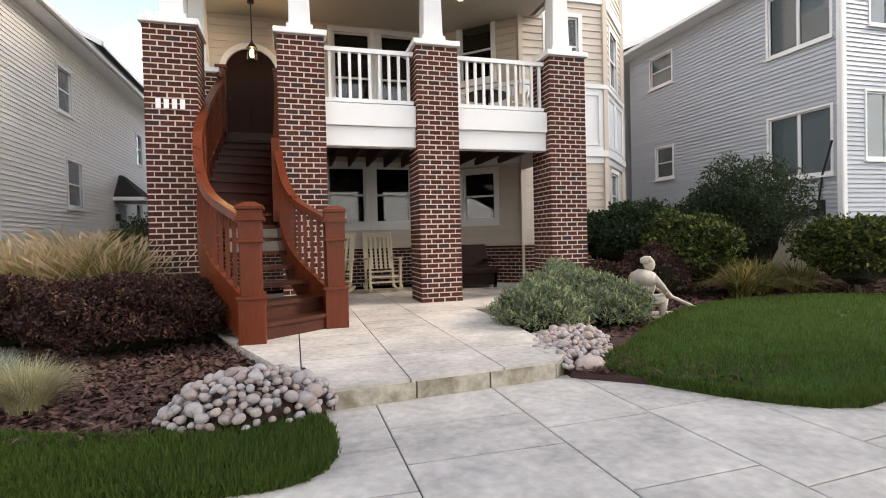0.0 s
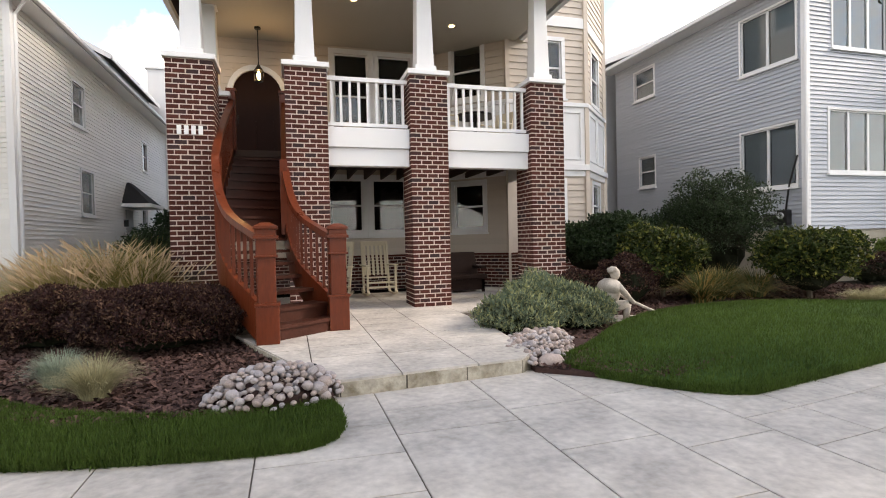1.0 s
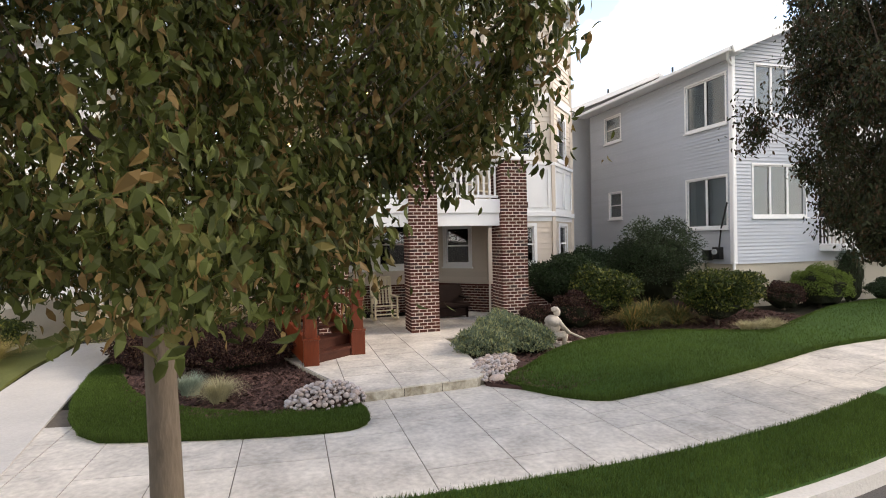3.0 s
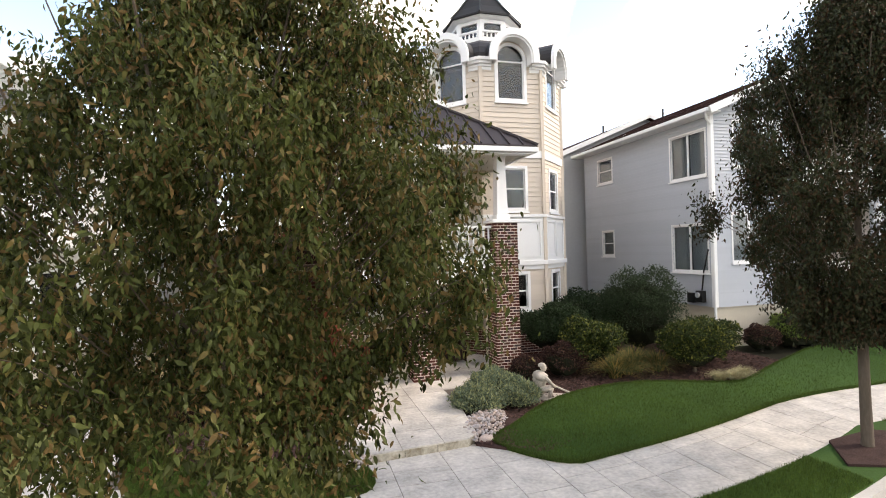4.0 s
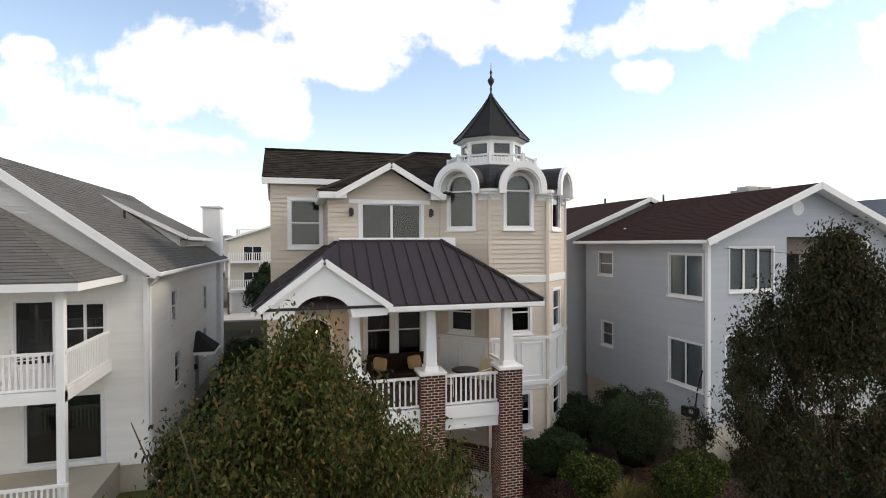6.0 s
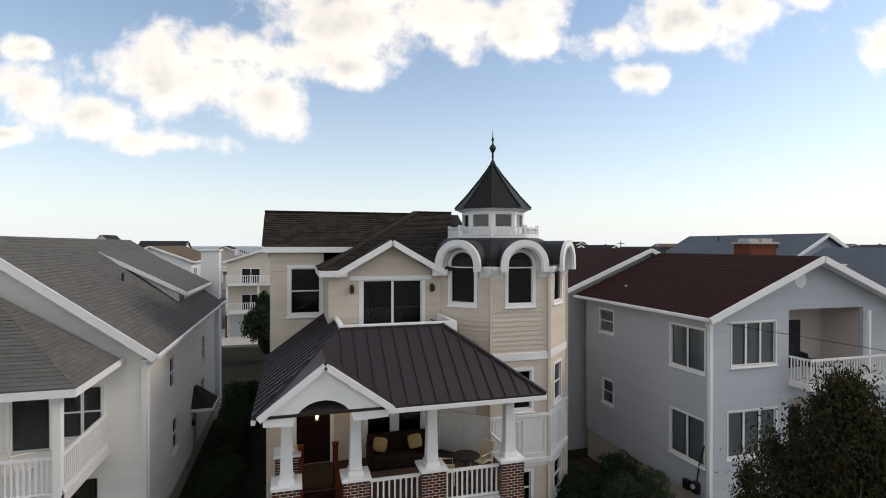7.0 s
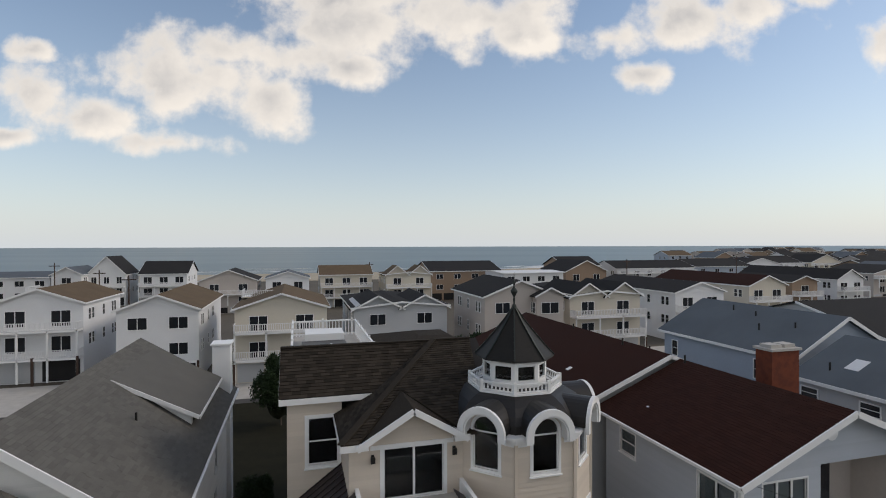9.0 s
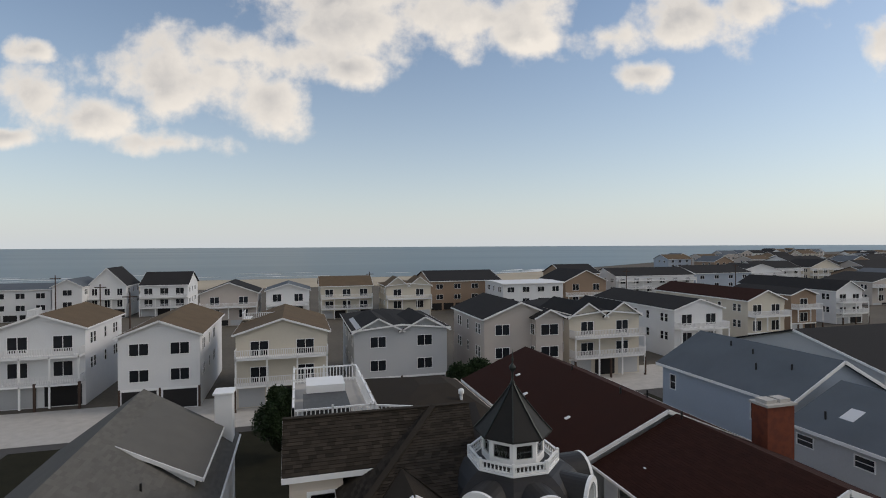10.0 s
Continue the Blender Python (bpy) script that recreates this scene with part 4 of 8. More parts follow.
for nm, (p, q) in FACES.items():
    P0, Q0 = Vector((*p, 0)), Vector((*q, 0))
    d = (Q0 - P0).normalized()
    o = Vector((d.y, -d.x, 0))
    mid = (P0 + Q0) / 2

    def hood(r0, r1, o0, o1, zs, legs):
        g = Geo()
        n = 16
        seq = [(r1, t) for t in np.linspace(0, math.pi, n + 1)]
        for k in range(n):
            t0, t1 = math.pi * k / n, math.pi * (k + 1) / n
            ring = [(r0 * math.cos(t0), zs + r0 * math.sin(t0)), (r1 * math.cos(t0), zs + r1 * math.sin(t0)), (r1 * math.cos(t1), zs + r1 * math.sin(t1)), (r0 * math.cos(t1), zs + r0 * math.sin(t1))]
            g.solid([tuple(mid + d * u + o * o0 + Vector((0, 0, z))) for u, z in ring], [tuple(mid + d * u + o * o1 + Vector((0, 0, z))) for u, z in ring])
        if legs:
            for s in (-1, 1):
                ring = [(s * r0, zs - 0.22), (s * r1, zs - 0.22), (s * r1, zs), (s * r0, zs)]
                g.solid([tuple(mid + d * u + o * o0 + Vector((0, 0, z))) for u, z in ring], [tuple(mid + d * u + o * o1 + Vector((0, 0, z))) for u, z in ring])
        return g
    part("arched_hood", hood(0.66, 0.88, 0.34, 0.46, 9.98, True), WHITE, house, "white arched dormer hood")
    part("hood_barrel", hood(0.68, 0.86, -1.5, 0.34, 9.98, False), DOME, house, "dark metal barrel roof")
    lin = hood(0.60, 0.68, -0.02, 0.40, 9.98, True)
    part("hood_lining", lin, WHITE, house)
    half = [(0.68 * math.cos(t), 9.98 + 0.68 * math.sin(t)) for t in np.linspace(0, math.pi, 17)]
    tymp = Geo()
    for k in range(16):
        (a0, b0), (a1, b1) = half[k], half[k + 1]
        s = 0.475 / 0.68
        tymp.solid([tuple(mid + d * u + o * -0.05 + Vector((0, 0, z))) for u, z in ((a0 * s, 9.98 + (b0 - 9.98) * s), (a0, b0), (a1, b1), (a1 * s, 9.98 + (b1 - 9.98) * s))],
                   [tuple(mid + d * u + o * 0.01 + Vector((0, 0, z))) for u, z in ((a0 * s, 9.98 + (b0 - 9.98) * s), (a0, b0), (a1, b1), (a1 * s, 9.98 + (b1 - 9.98) * s))])
    part("tympanum", tymp, CREAM, house)
# cupola
cup = new("cupola")
cup.parent = house
cup.location = Vector((TC.x, TC.y, 11.0)) - house.location
tagged(cup, "white glazed cupola with baluster ring and metal spire")


def cv(k, r):
    a = radians(22.5 + 45 * k)
    return (TC.x + r * math.cos(a), TC.y + r * math.sin(a))


part("ledge", Geo().prism([cv(k, 1.80) for k in range(8)], 10.93, 11.02), WHITE, cup, bevel=0.01)
# near-black core: the cupola's inner shade is in its colour
part("drum_core", Geo().prism([cv(k, 1.08) for k in range(8)], 11.0, 12.02), ROOM_SHADE, cup)
for k in range(8):
    p, q = Vector((*cv(k, 1.22), 0)), Vector((*cv(k + 1, 1.22), 0))
    d = (q - p).normalized()
    o = Vector((d.y, -d.x, 0))
    L = (q - p).length
    g = Geo()
    for u0, u1, z0, z1 in ((0, 0.14, 11.02, 12.0), (L - 0.14, L, 11.02, 12.0), (0.14, L - 0.14, 11.02, 11.34), (0.14, L - 0.14, 11.84, 12.0)):
        a, b = p + d * u0, p + d * u1
        g.solid([(a.x, a.y, z0), (b.x, b.y, z0), (b.x - o.x * .1, b.y - o.y * .1, z0), (a.x - o.x * .1, a.y - o.y * .1, z0)],
                [(a.x, a.y, z1), (b.x, b.y, z1), (b.x - o.x * .1, b.y - o.y * .1, z1), (a.x - o.x * .1, a.y - o.y * .1, z1)])
    part("drum_panel", g, WHITE, cup)
    a, b = p + d * 0.13 - o * 0.06, p + d * (L - 0.13) - o * 0.06
    part("pane", Geo().solid([(a.x, a.y, 11.33), (b.x, b.y, 11.33), (b.x - o.x * .01, b.y - o.y * .01, 11.33), (a.x - o.x * .01, a.y - o.y * .01, 11.33)],
                             [(a.x, a.y, 11.85), (b.x, b.y, 11.85), (b.x - o.x * .01, b.y - o.y * .01, 11.85), (a.x - o.x * .01, a.y - o.y * .01, 11.85)]), GLASS, cup)
    p, q = Vector((*cv(k, 1.72), 0)), Vector((*cv(k + 1, 1.72), 0))
    g = Geo().beam((p.x, p.y, 11.33), (q.x, q.y, 11.33), 0.09, 0.06).beam((p.x, p.y, 11.06), (q.x, q.y, 11.06), 0.08, 0.05)
    g.beam((p.x, p.y, 11.0), (p.x, p.y, 11.42), 0.11, 0.11)
    part("ring_rail", g, WHITE, cup)
    g = Geo()
    for j in range(8):
        v = p.lerp(q, (j + 0.7) / 8.4)
        g.lathe((v.x, v.y), [(0.018, 11.07), (0.038, 11.14), (0.02, 11.22), (0.026, 11.31)], 6)
    part("turned_balusters", g, WHITE, cup, kind="stuff")
part("cupola_cornice", Geo().lathe(TC, [(1.24, 11.96), (1.36, 12.0), (1.44, 12.07), (1.40, 12.10)], 8, radians(22.5)), WHITE, cup)
part("spire_roof", Geo().lathe(TC, [(1.52, 12.06), (1.50, 12.12), (1.12, 12.52), (0.72, 13.0), (0.36, 13.45), (0.05, 13.9)], 8, radians(22.5)), GREEN_ROOF, cup, "dark weathered metal spire roof")
seam = Geo()
for k in range(8):
    prev = None
    for r, z in [(1.52, 12.13), (1.13, 12.54), (0.73, 13.02), (0.37, 13.47), (0.06, 13.92)]:
        x, y = cv(k, r)
        if prev:
            seam.beam(prev, (x, y, z), 0.05, 0.04)
        prev = (x, y, z)
part("spire_seams", seam, COPPER, cup)
part("finial", Geo().lathe(TC, [(0.09, 13.85), (0.10, 13.95), (0.035, 14.05), (0.05, 14.2), (0.03, 14.3), (0.13, 14.48), (0.14, 14.55), (0.05, 14.66), (0.025, 14.75), (0.06, 14.85), (0.02, 14.95), (0.004, 15.25)], 10), COPPER, cup, "verdigris copper finial", smooth=True)

# main walls
GH = [(3.1, 5.05, 1.60, 2.92), (3.3, 5.25, 3.95, 6.05), (0.95, 2.05, 3.3, 5.52), (3.15, 5.25, 7.72, 9.45)]
boarded(house, "front_wall", (-4.2, BW), (1.75, BW), 1.0, 6.3, 0.165, GH)
boarded(house, "upper_front_wall", (-2.2, BW), (1.75, BW), 6.3, 9.82, 0.165, [(u0 - 2.0, u1 - 2.0, z0, z1) for u0, u1, z0, z1 in GH])
boarded(house, "gable_wall", (-1.55, BW - 0.02), (1.4, BW - 0.02), 9.45, 10.75, 0.165, (), lambda u: 10.72 - abs(u - 1.47) * 0.62)
boarded(house, "upper_side_wall", (-2.2, 7.0), (-2.2, BW), 6.3, 9.8)
boarded(house, "wing_front_wall", (-4.2, 7.0), (-2.2, 7.0), 6.3, 10.5, 0.165, [(0.74, 1.86, 8.0, 9.77)])
boarded(house, "side_wall", (-4.2, 22.0), (-4.2, 7.0), 0.05, 10.5)
boarded(house, "side_wall", (-4.2, 7.0), (-4.2, BW), 0.05, 6.3)
boarded(house, "side_wall", (7.0, 7.5), (7.0, 22.0), 0.05, 9.8)
part("rear_wall", Geo().box(-4.2, 21.9, 0.05, 7.0, 22.0, 9.8), CREAM, house)
# solid blocks instead of rooms, their darkness painted on
part("rooms", Geo().box(-4.0, BW + 0.7, 0.05, 6.8, 21.8, 6.2).box(-2.0, BW + 0.7, 6.3, 6.8, 21.8, 9.6).box(-4.0, 7.6, 6.3, 0, 21.8, 10.3), ROOM_SHADE, house, "solid near-black blocks painted as indoor shade behind the windows")
part("window_mullion", Geo().box(0.072, BW - 0.03, 3.83, 0.078, BW + 0.08, 6.05), WHITE, house)
window(house, (-1.095, BW), (1, 0), 0.85, 1.60, 2.92, 0.12)
window(house, (0.0, BW), (1, 0), 0.85, 1.60, 2.92, 0.12)
window(house, (-0.9, BW), (1, 0), 0.85, 3.95, 6.05, 0.12)
window(house, (0.2, BW), (1, 0), 0.85, 3.95, 6.05, 0.12)
window(house, (-3.46, 7.0), (1, 0), 1.12, 8.0, 9.77, 0.12, rail=True, name="large_window")
window(house, (-1.05, BW), (1, 0), 2.1, 7.72, 9.45, 0.12, sashes=2, rail=False, name="sliding_door")
for x in (-1.42, 1.42):
    lamp = Geo().box(x - 0.05, BW - 0.06, 9.0, x + 0.05, BW - 0.01, 9.3).box(x - 0.07, BW - 0.18, 9.05, x + 0.07, BW - 0.06, 9.25)
    part("wall_lantern", lamp, BLACK, house, "small dark wall lantern")
# arched entry door
door = new("entry_door")
door.parent = house
door.location = Vector((-2.7, BW, 3.3)) - house.location
tagged(door, "dark wooden arched entry door with white casing")
g = Geo()
for s in (-3.37, -2.15):
    g.box(s, BW - 0.06, 3.3, s + 0.12, BW + 0.08, 4.95)
for k in range(14):
    t0, t1 = math.pi * k / 14, math.pi * (k + 1) / 14
    ring = [(-2.70 + r * math.cos(t), 4.95 + r * math.sin(t)) for r, t in ((0.55, t0), (0.67, t0), (0.67, t1), (0.55, t1))]
    g.solid([(x, BW - 0.06, z) for x, z in ring], [(x, BW + 0.08, z) for x, z in ring])
part("casing", g, WHITE, door)
sp = Geo()
for k in range(14):
    t0, t1 = math.pi * k / 14, math.pi * (k + 1) / 14
    a0, b0, a1, b1 = -2.70 + 0.6 * math.cos(t0), 4.95 + 0.6 * math.sin(t0), -2.70 + 0.6 * math.cos(t1), 4.95 + 0.6 * math.sin(t1)
    ring = [(a0, min(b0, 5.515)), (a0, 5.53), (a1, 5.53), (a1, min(b1, 5.515))]
    sp.solid([(x, BW + 0.0, z) for x, z in ring], [(x, BW + 0.06, z) for x, z in ring])
part("spandrel", sp, CREAM, door)
ring = [(-3.25, 3.3), (-2.15, 3.3)] + [(-2.70 + 0.55 * math.cos(t), 4.95 + 0.55 * math.sin(t)) for t in np.linspace(0, math.pi, 15)]
part("leaf", Geo().solid([(x, BW + 0.02, z) for x, z in ring], [(x, BW + 0.07, z) for x, z in ring]), DOORWOOD, door)
part("leaf_panel", Geo().box(-3.05, BW + 0.0, 3.5, -2.75, BW + 0.02, 4.3).box(-2.65, BW + 0.0, 3.5, -2.35, BW + 0.02, 4.3), DOORWOOD, door)
part("handle", Geo().tube([(-3.14, BW - 0.06, 4.2), (-3.14, BW - 0.09, 4.3), (-3.14, BW - 0.06, 4.4)], 0.014, 6), BLACK, door)
brick_base = thing("brick_base", "low dark brick base wall under the porch windows", "wall", (0, BW, 0.1), kind="structure")


def brick_courses(p, q, z0, z1, out=0.05):
    """Running bond on an upright face from p to q, seen from its right-hand side."""
    p, q = Vector((*p, 0)), Vector((*q, 0))
    d = (q - p).normalized()
    o = Vector((d.y, -d.x, 0))
    L = (q - p).length
    body, g = Geo(), Geo()

    def slab_(geo, u0, u1, a, b, n0, n1):
        c = [p + d * u + o * n for u, n in ((u0, n0), (u1, n0), (u1, n1), (u0, n1))]
        geo.solid([(v.x, v.y, a) for v in c], [(v.x, v.y, b) for v in c])
    slab_(body, 0, L, z0, z1, -0.02, out - 0.004)
    slab_(g, 0, L, z1, z1 + 0.05, -0.02, out + 0.03)
    n = round((z1 - z0) / 0.0805)
    for i in range(n):
        z, u = z0 + i * (z1 - z0) / n, -0.1 * (i % 2)
        while u < L - 0.02:
            slab_(g, max(u, 0), min(u + 0.187, L), z + 0.005, z + 0.068, 0, out)
            u += 0.2
    part("mortar_back", body, MORTAR, brick_base)
    part("bricks", g, BRICK_J, brick_base, kind="stuff")


brick_courses((-4.2, BW - 0.02), (1.70, BW - 0.02), 0.12, 0.95)
for nm in ("fl", "f", "fr"):
    p, q = FACES[nm]
    n_ = Vector((q[1] - p[1], p[0] - q[0])).normalized() * 0.03
    brick_courses((p[0] + n_.x, p[1] + n_.y), (q[0] + n_.x, q[1] + n_.y), 0.05, 0.95)
# deck and porch
deck = thing("porch_deck", "white-fronted upper porch deck between brick pillars", "deck", (0.6, 2, 3.0))
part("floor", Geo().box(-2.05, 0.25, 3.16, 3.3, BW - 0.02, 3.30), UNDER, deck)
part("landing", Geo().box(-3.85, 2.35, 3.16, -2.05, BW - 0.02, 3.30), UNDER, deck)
for a, b in zip(PILLARS[1:], PILLARS[2:]):
    part("upper_fascia", Geo().box(a + 0.35, 0.10, 3.02, b - 0.35, 0.30, 3.37), WHITE, deck, bevel=0.008)
    part("lower_fascia", Geo().box(a + 0.35, 0.15, 2.70, b - 0.35, 0.35, 3.02), WHITE, deck, bevel=0.008)
    railing(deck, (a + 0.36, 0.22), (b - 0.36, 0.22), 3.38, 4.27, 0.155, 0.045)
part("side_fascia", Geo().box(3.12, 0.6, 2.72, 3.2, 3.0, 3.37), WHITE, deck)
railing(deck, (3.16, 0.7), (3.16, 2.75), 3.38, 4.27, 0.155, 0.045)
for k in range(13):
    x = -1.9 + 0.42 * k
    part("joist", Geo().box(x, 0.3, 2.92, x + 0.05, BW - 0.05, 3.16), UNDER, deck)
porch_roof = new("porch_roof")
porch_roof.parent = house
porch_roof.location = Vector((0, 1, 6.3)) - house.location
EV, EX, ZE, ZR, YR = -0.45, 3.62, 6.42, 8.15, 1.95
rl, rr = (-1.98, YR, ZR), (1.20, YR, ZR)
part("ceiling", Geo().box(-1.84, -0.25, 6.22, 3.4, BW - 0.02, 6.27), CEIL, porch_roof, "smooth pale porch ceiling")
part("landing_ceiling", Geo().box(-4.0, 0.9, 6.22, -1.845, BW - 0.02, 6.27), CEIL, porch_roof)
part("front_slope", slab_roof(Geo(), [(-4.3, EV, ZE), (EX, EV, ZE), rr, rl], 0.06), METAL_ROOF, porch_roof, "dark bronze standing-seam metal")
part("right_slope", slab_roof(Geo(), [(EX, EV, ZE), (EX, 3.3, ZE), (1.20, 3.4, ZR), rr], 0.06), METAL_ROOF, porch_roof)
part("left_slope", slab_roof(Geo(), [(-4.35, 7.0, ZE), (-4.35, EV, ZE), rl, (-1.98, 7.0, ZR)], 0.06), METAL_ROOF, porch_roof)
sl = (ZR - ZE) / (YR - EV)
g = Geo()
x = -0.40
while x < EX - 0.1:
    yt = YR if x < 1.2 else YR - (x - 1.2) / (EX - 1.2) * (YR - EV)
    g.beam((x, EV, ZE + 0.018), (x, yt, ZE + (yt - EV) * sl + 0.018), 0.035, 0.045)
    x += 0.40
for k in range(4):
    x = -2.0 + 0.40 * k
    yv = EV + (7.70 - (x + 2.56) * 0.727 - ZE) / sl
    g.beam((x, yv, ZE + (yv - EV) * sl + 0.018), (x, YR, ZR + 0.018), 0.035, 0.045)
part("seams", g, METAL_ROOF, porch_roof, kind="stuff")
g = Geo()
y = 0.1
while y < 6.9:
    xt = -1.98 if y > YR else -4.35 + (y - EV) / (YR - EV) * 2.37
    g.beam((-4.35, y, ZE + 0.018), (xt, y, ZE + (xt + 4.35) * (ZR - ZE) / 2.37 + 0.018), 0.035, 0.045)
    y += 0.45
part("seams", g, METAL_ROOF, porch_roof, kind="stuff")
part("hip_cap", Geo().beam((EX, EV, ZE + 0.03), (rr[0], rr[1], ZR + 0.03), 0.10, 0.06).beam(rl, rr, 0.1, 0.06), METAL_ROOF, porch_roof)
part("fascia", Geo().box(-0.95, EV - 0.02, 6.24, EX + 0.02, EV + 0.12, ZE - 0.05).box(EX - 0.1, EV + 0.12, 6.24, EX + 0.02, 2.8, ZE - 0.05), WHITE, porch_roof, "white eave board", bevel=0.006)
part("soffit", Geo().box(-1.86, EV + 0.1, 6.20, EX - 0.1, 0.0, 6.235), WHITE, porch_roof)
part("left_fascia", Geo().box(-4.35, EV, 6.24, -4.25, 7.0, ZE - 0.05), WHITE, porch_roof)
# stair gable with an arched opening
GX0, GX1, GXP, GZP = -4.12, -0.88, -2.56, 7.60
gab = Geo()
arc = [(-2.60 + 0.74 * math.cos(t), 6.12 + 0.60 * math.sin(t)) for t in np.linspace(0, math.pi, 17)]


def rake(x):
    return GZP - 0.06 - abs(x - GXP) * (GZP - 6.40) / (GXP - GX0 if x < GXP else GX1 - GXP)


cols = sorted({GX0 + 0.05, GX1 - 0.05, GXP} | {a for a, b in arc})
for x0, x1 in zip(cols, cols[1:]):
    def low(x):
        if abs(x + 2.60) < 0.74 + 1e-6:
            return 6.12 + 0.60 * math.sqrt(max(0, 1 - ((x + 2.60) / 0.74) ** 2))
        return 6.16
    ring = [(x0, low(x0)), (x1, low(x1)), (x1, max(rake(x1), low(x1) + 0.01)), (x0, max(rake(x0), low(x0) + 0.01))]
    gab.solid([(x, EV + 0.02, z) for x, z in ring], [(x, EV + 0.14, z) for x, z in ring])
part("gable_front", gab, WHITE, porch_roof, "white gable board with arched opening")
g = Geo()
g.beam((GX0 - 0.05, EV - 0.03, 6.36), (GXP, EV - 0.03, GZP), 0.12, 0.16).beam((GX1 + 0.05, EV - 0.03, 6.36), (GXP, EV - 0.03, GZP), 0.12, 0.16)
part("gable_rake", g, WHITE, porch_roof)
part("gable_roof", slab_roof(slab_roof(Geo(), [(GX0 - 0.08, EV - 0.05, 6.42), (GXP, EV - 0.05, GZP + 0.10), (GXP, 1.3, GZP + 0.10), (GX0 - 0.08, 1.3, 6.42)], 0.05),
     [(GXP, EV - 0.05, GZP + 0.10), (GX1 + 0.08, EV - 0.05, 6.42), (GX1 + 0.08, 1.3, 6.42), (GXP, 1.3, GZP + 0.10)], 0.05), METAL_ROOF, porch_roof)
g = Geo()
for k in range(16):
    t0, t1 = math.pi * k / 16, math.pi * (k + 1) / 16
    ring = [(-2.60 + (0.74 + q) * math.cos(t), 6.12 + (0.60 + q) * math.sin(t)) for q, t in ((0, t0), (0.04, t0), (0.04, t1), (0, t1))]
    g.solid([(x, EV + 0.14, z) for x, z in ring], [(x, 0.9, z) for x, z in ring])
part("arch_vault", g, WHITE, porch_roof, "white barrel vault over the stair")
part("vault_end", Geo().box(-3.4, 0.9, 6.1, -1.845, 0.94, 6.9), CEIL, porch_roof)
part("vault_side", Geo().box(-4.0, EV + 0.14, 6.16, -3.34, 0.9, 6.2), WHITE, porch_roof)
# balcony behind the porch roof
balcony = new("balcony")
balcony.parent = house
balcony.location = Vector((0, 3, 7.6)) - house.location
part("floor", Geo().box(-2.0, YR, 7.55, 2.0, BW, 7.68), CONCRETE, balcony)
part("parapet", Geo().box(-2.02, YR + 0.02, 7.6, 1.7, YR + 0.16, 8.24).box(-2.02, YR + 0.16, 7.6, -1.88, BW, 8.24).box(1.56, YR + 0.16, 7.6, 1.70, 3.9, 8.24), WHITE, balcony, "white balcony parapet", bevel=0.008)
# upper roofs
roof = new("main_roof")
roof.parent = house
roof.location = Vector((0, 8, 10)) - house.location
ER, ZEV, RY, RZ = 6.78, 10.62, 9.15, 12.08
part("sheathing", slab_roof(slab_roof(Geo(), [(-4.5, ER, ZEV), (4.0, ER, ZEV), (4.0, RY, RZ), (-4.5, RY, RZ)], 0.08), [(-4.5, RY, RZ), (4.0, RY, RZ), (4.0, 12.0, 10.3), (-4.5, 12.0, 10.3)], 0.08), SH_DARK, roof)
part("front_shingles", shingles(Geo(), (-4.5, ER, ZEV), (3.0, ER, ZEV), (3.0, RY, RZ), (-4.5, RY, RZ), 0.17, 0.32, 0.014, 1), SHINGLE, roof, "grey-brown asphalt shingles", kind="stuff")
part("ridge_cap", Geo().beam((-4.5, RY, RZ + 0.02), (3.2, RY, RZ + 0.02), 0.24, 0.05), SHINGLE, roof)
part("eave_fascia", Geo().box(-4.5, ER - 0.03, ZEV - 0.24, -1.0, ER + 0.09, ZEV - 0.02).box(-4.5, ER + 0.09, ZEV - 0.24, -4.4, 7.0, ZEV - 0.05), WHITE, roof, "white eave board")
g = Geo().beam((-4.47, ER, ZEV - 0.12), (-4.47, RY, RZ - 0.12), 0.07, 0.2).beam((-4.47, RY, RZ - 0.12), (-4.47, 12, 10.2), 0.07, 0.2)
part("rake_board", g, WHITE, roof)
part("gable_end", Geo().solid([(-4.2, 7.0, 10.4), (-4.2, RY, 11.95), (-4.2, 11.8, 10.4)], [(-4.1, 7.0, 10.4), (-4.1, RY, 11.95), (-4.1, 11.8, 10.4)]), CREAM, roof)
part("soffit", Geo().box(-4.45, ER + 0.05, ZEV - 0.2, -1.0, 7.02, ZEV - 0.17), WHITE, roof)
HX, HY, HZ, PX, PYY, PZ = -2.5, 3.72, 9.84, 1.95, 8.9, 12.14
part("hip_left", shingles(slab_roof(Geo(), [(HX, 9.3, HZ), (HX, HY, HZ), (PX, PYY, PZ), (PX, 9.3, PZ)], 0.08), (HX, 9.3, HZ), (HX, HY, HZ), (PX, PYY, PZ), (PX, 9.3, PZ), 0.17, 0.32, 0.014, 2), SHINGLE, roof, kind="stuff")
VY, VZ = 5.97, 10.84
g = Geo()
for n_, q in enumerate(([(HX, HY, HZ), (-1.95, HY, HZ), (-0.08, VY, VZ), (-0.57, VY, VZ)], [(1.8, HY, HZ), (2.6, HY, HZ), (3.03, VY, VZ), (-0.08, VY, VZ)], [(-0.57, VY, VZ), (3.03, VY, VZ), (3.6, PYY, PZ), (PX, PYY, PZ)])):
    slab_roof(g, q, 0.08)
    shingles(g, *q, 0.17, 0.32, 0.014, 3 + 10 * n_)
part("hip_front", g, SHINGLE, roof, kind="stuff")
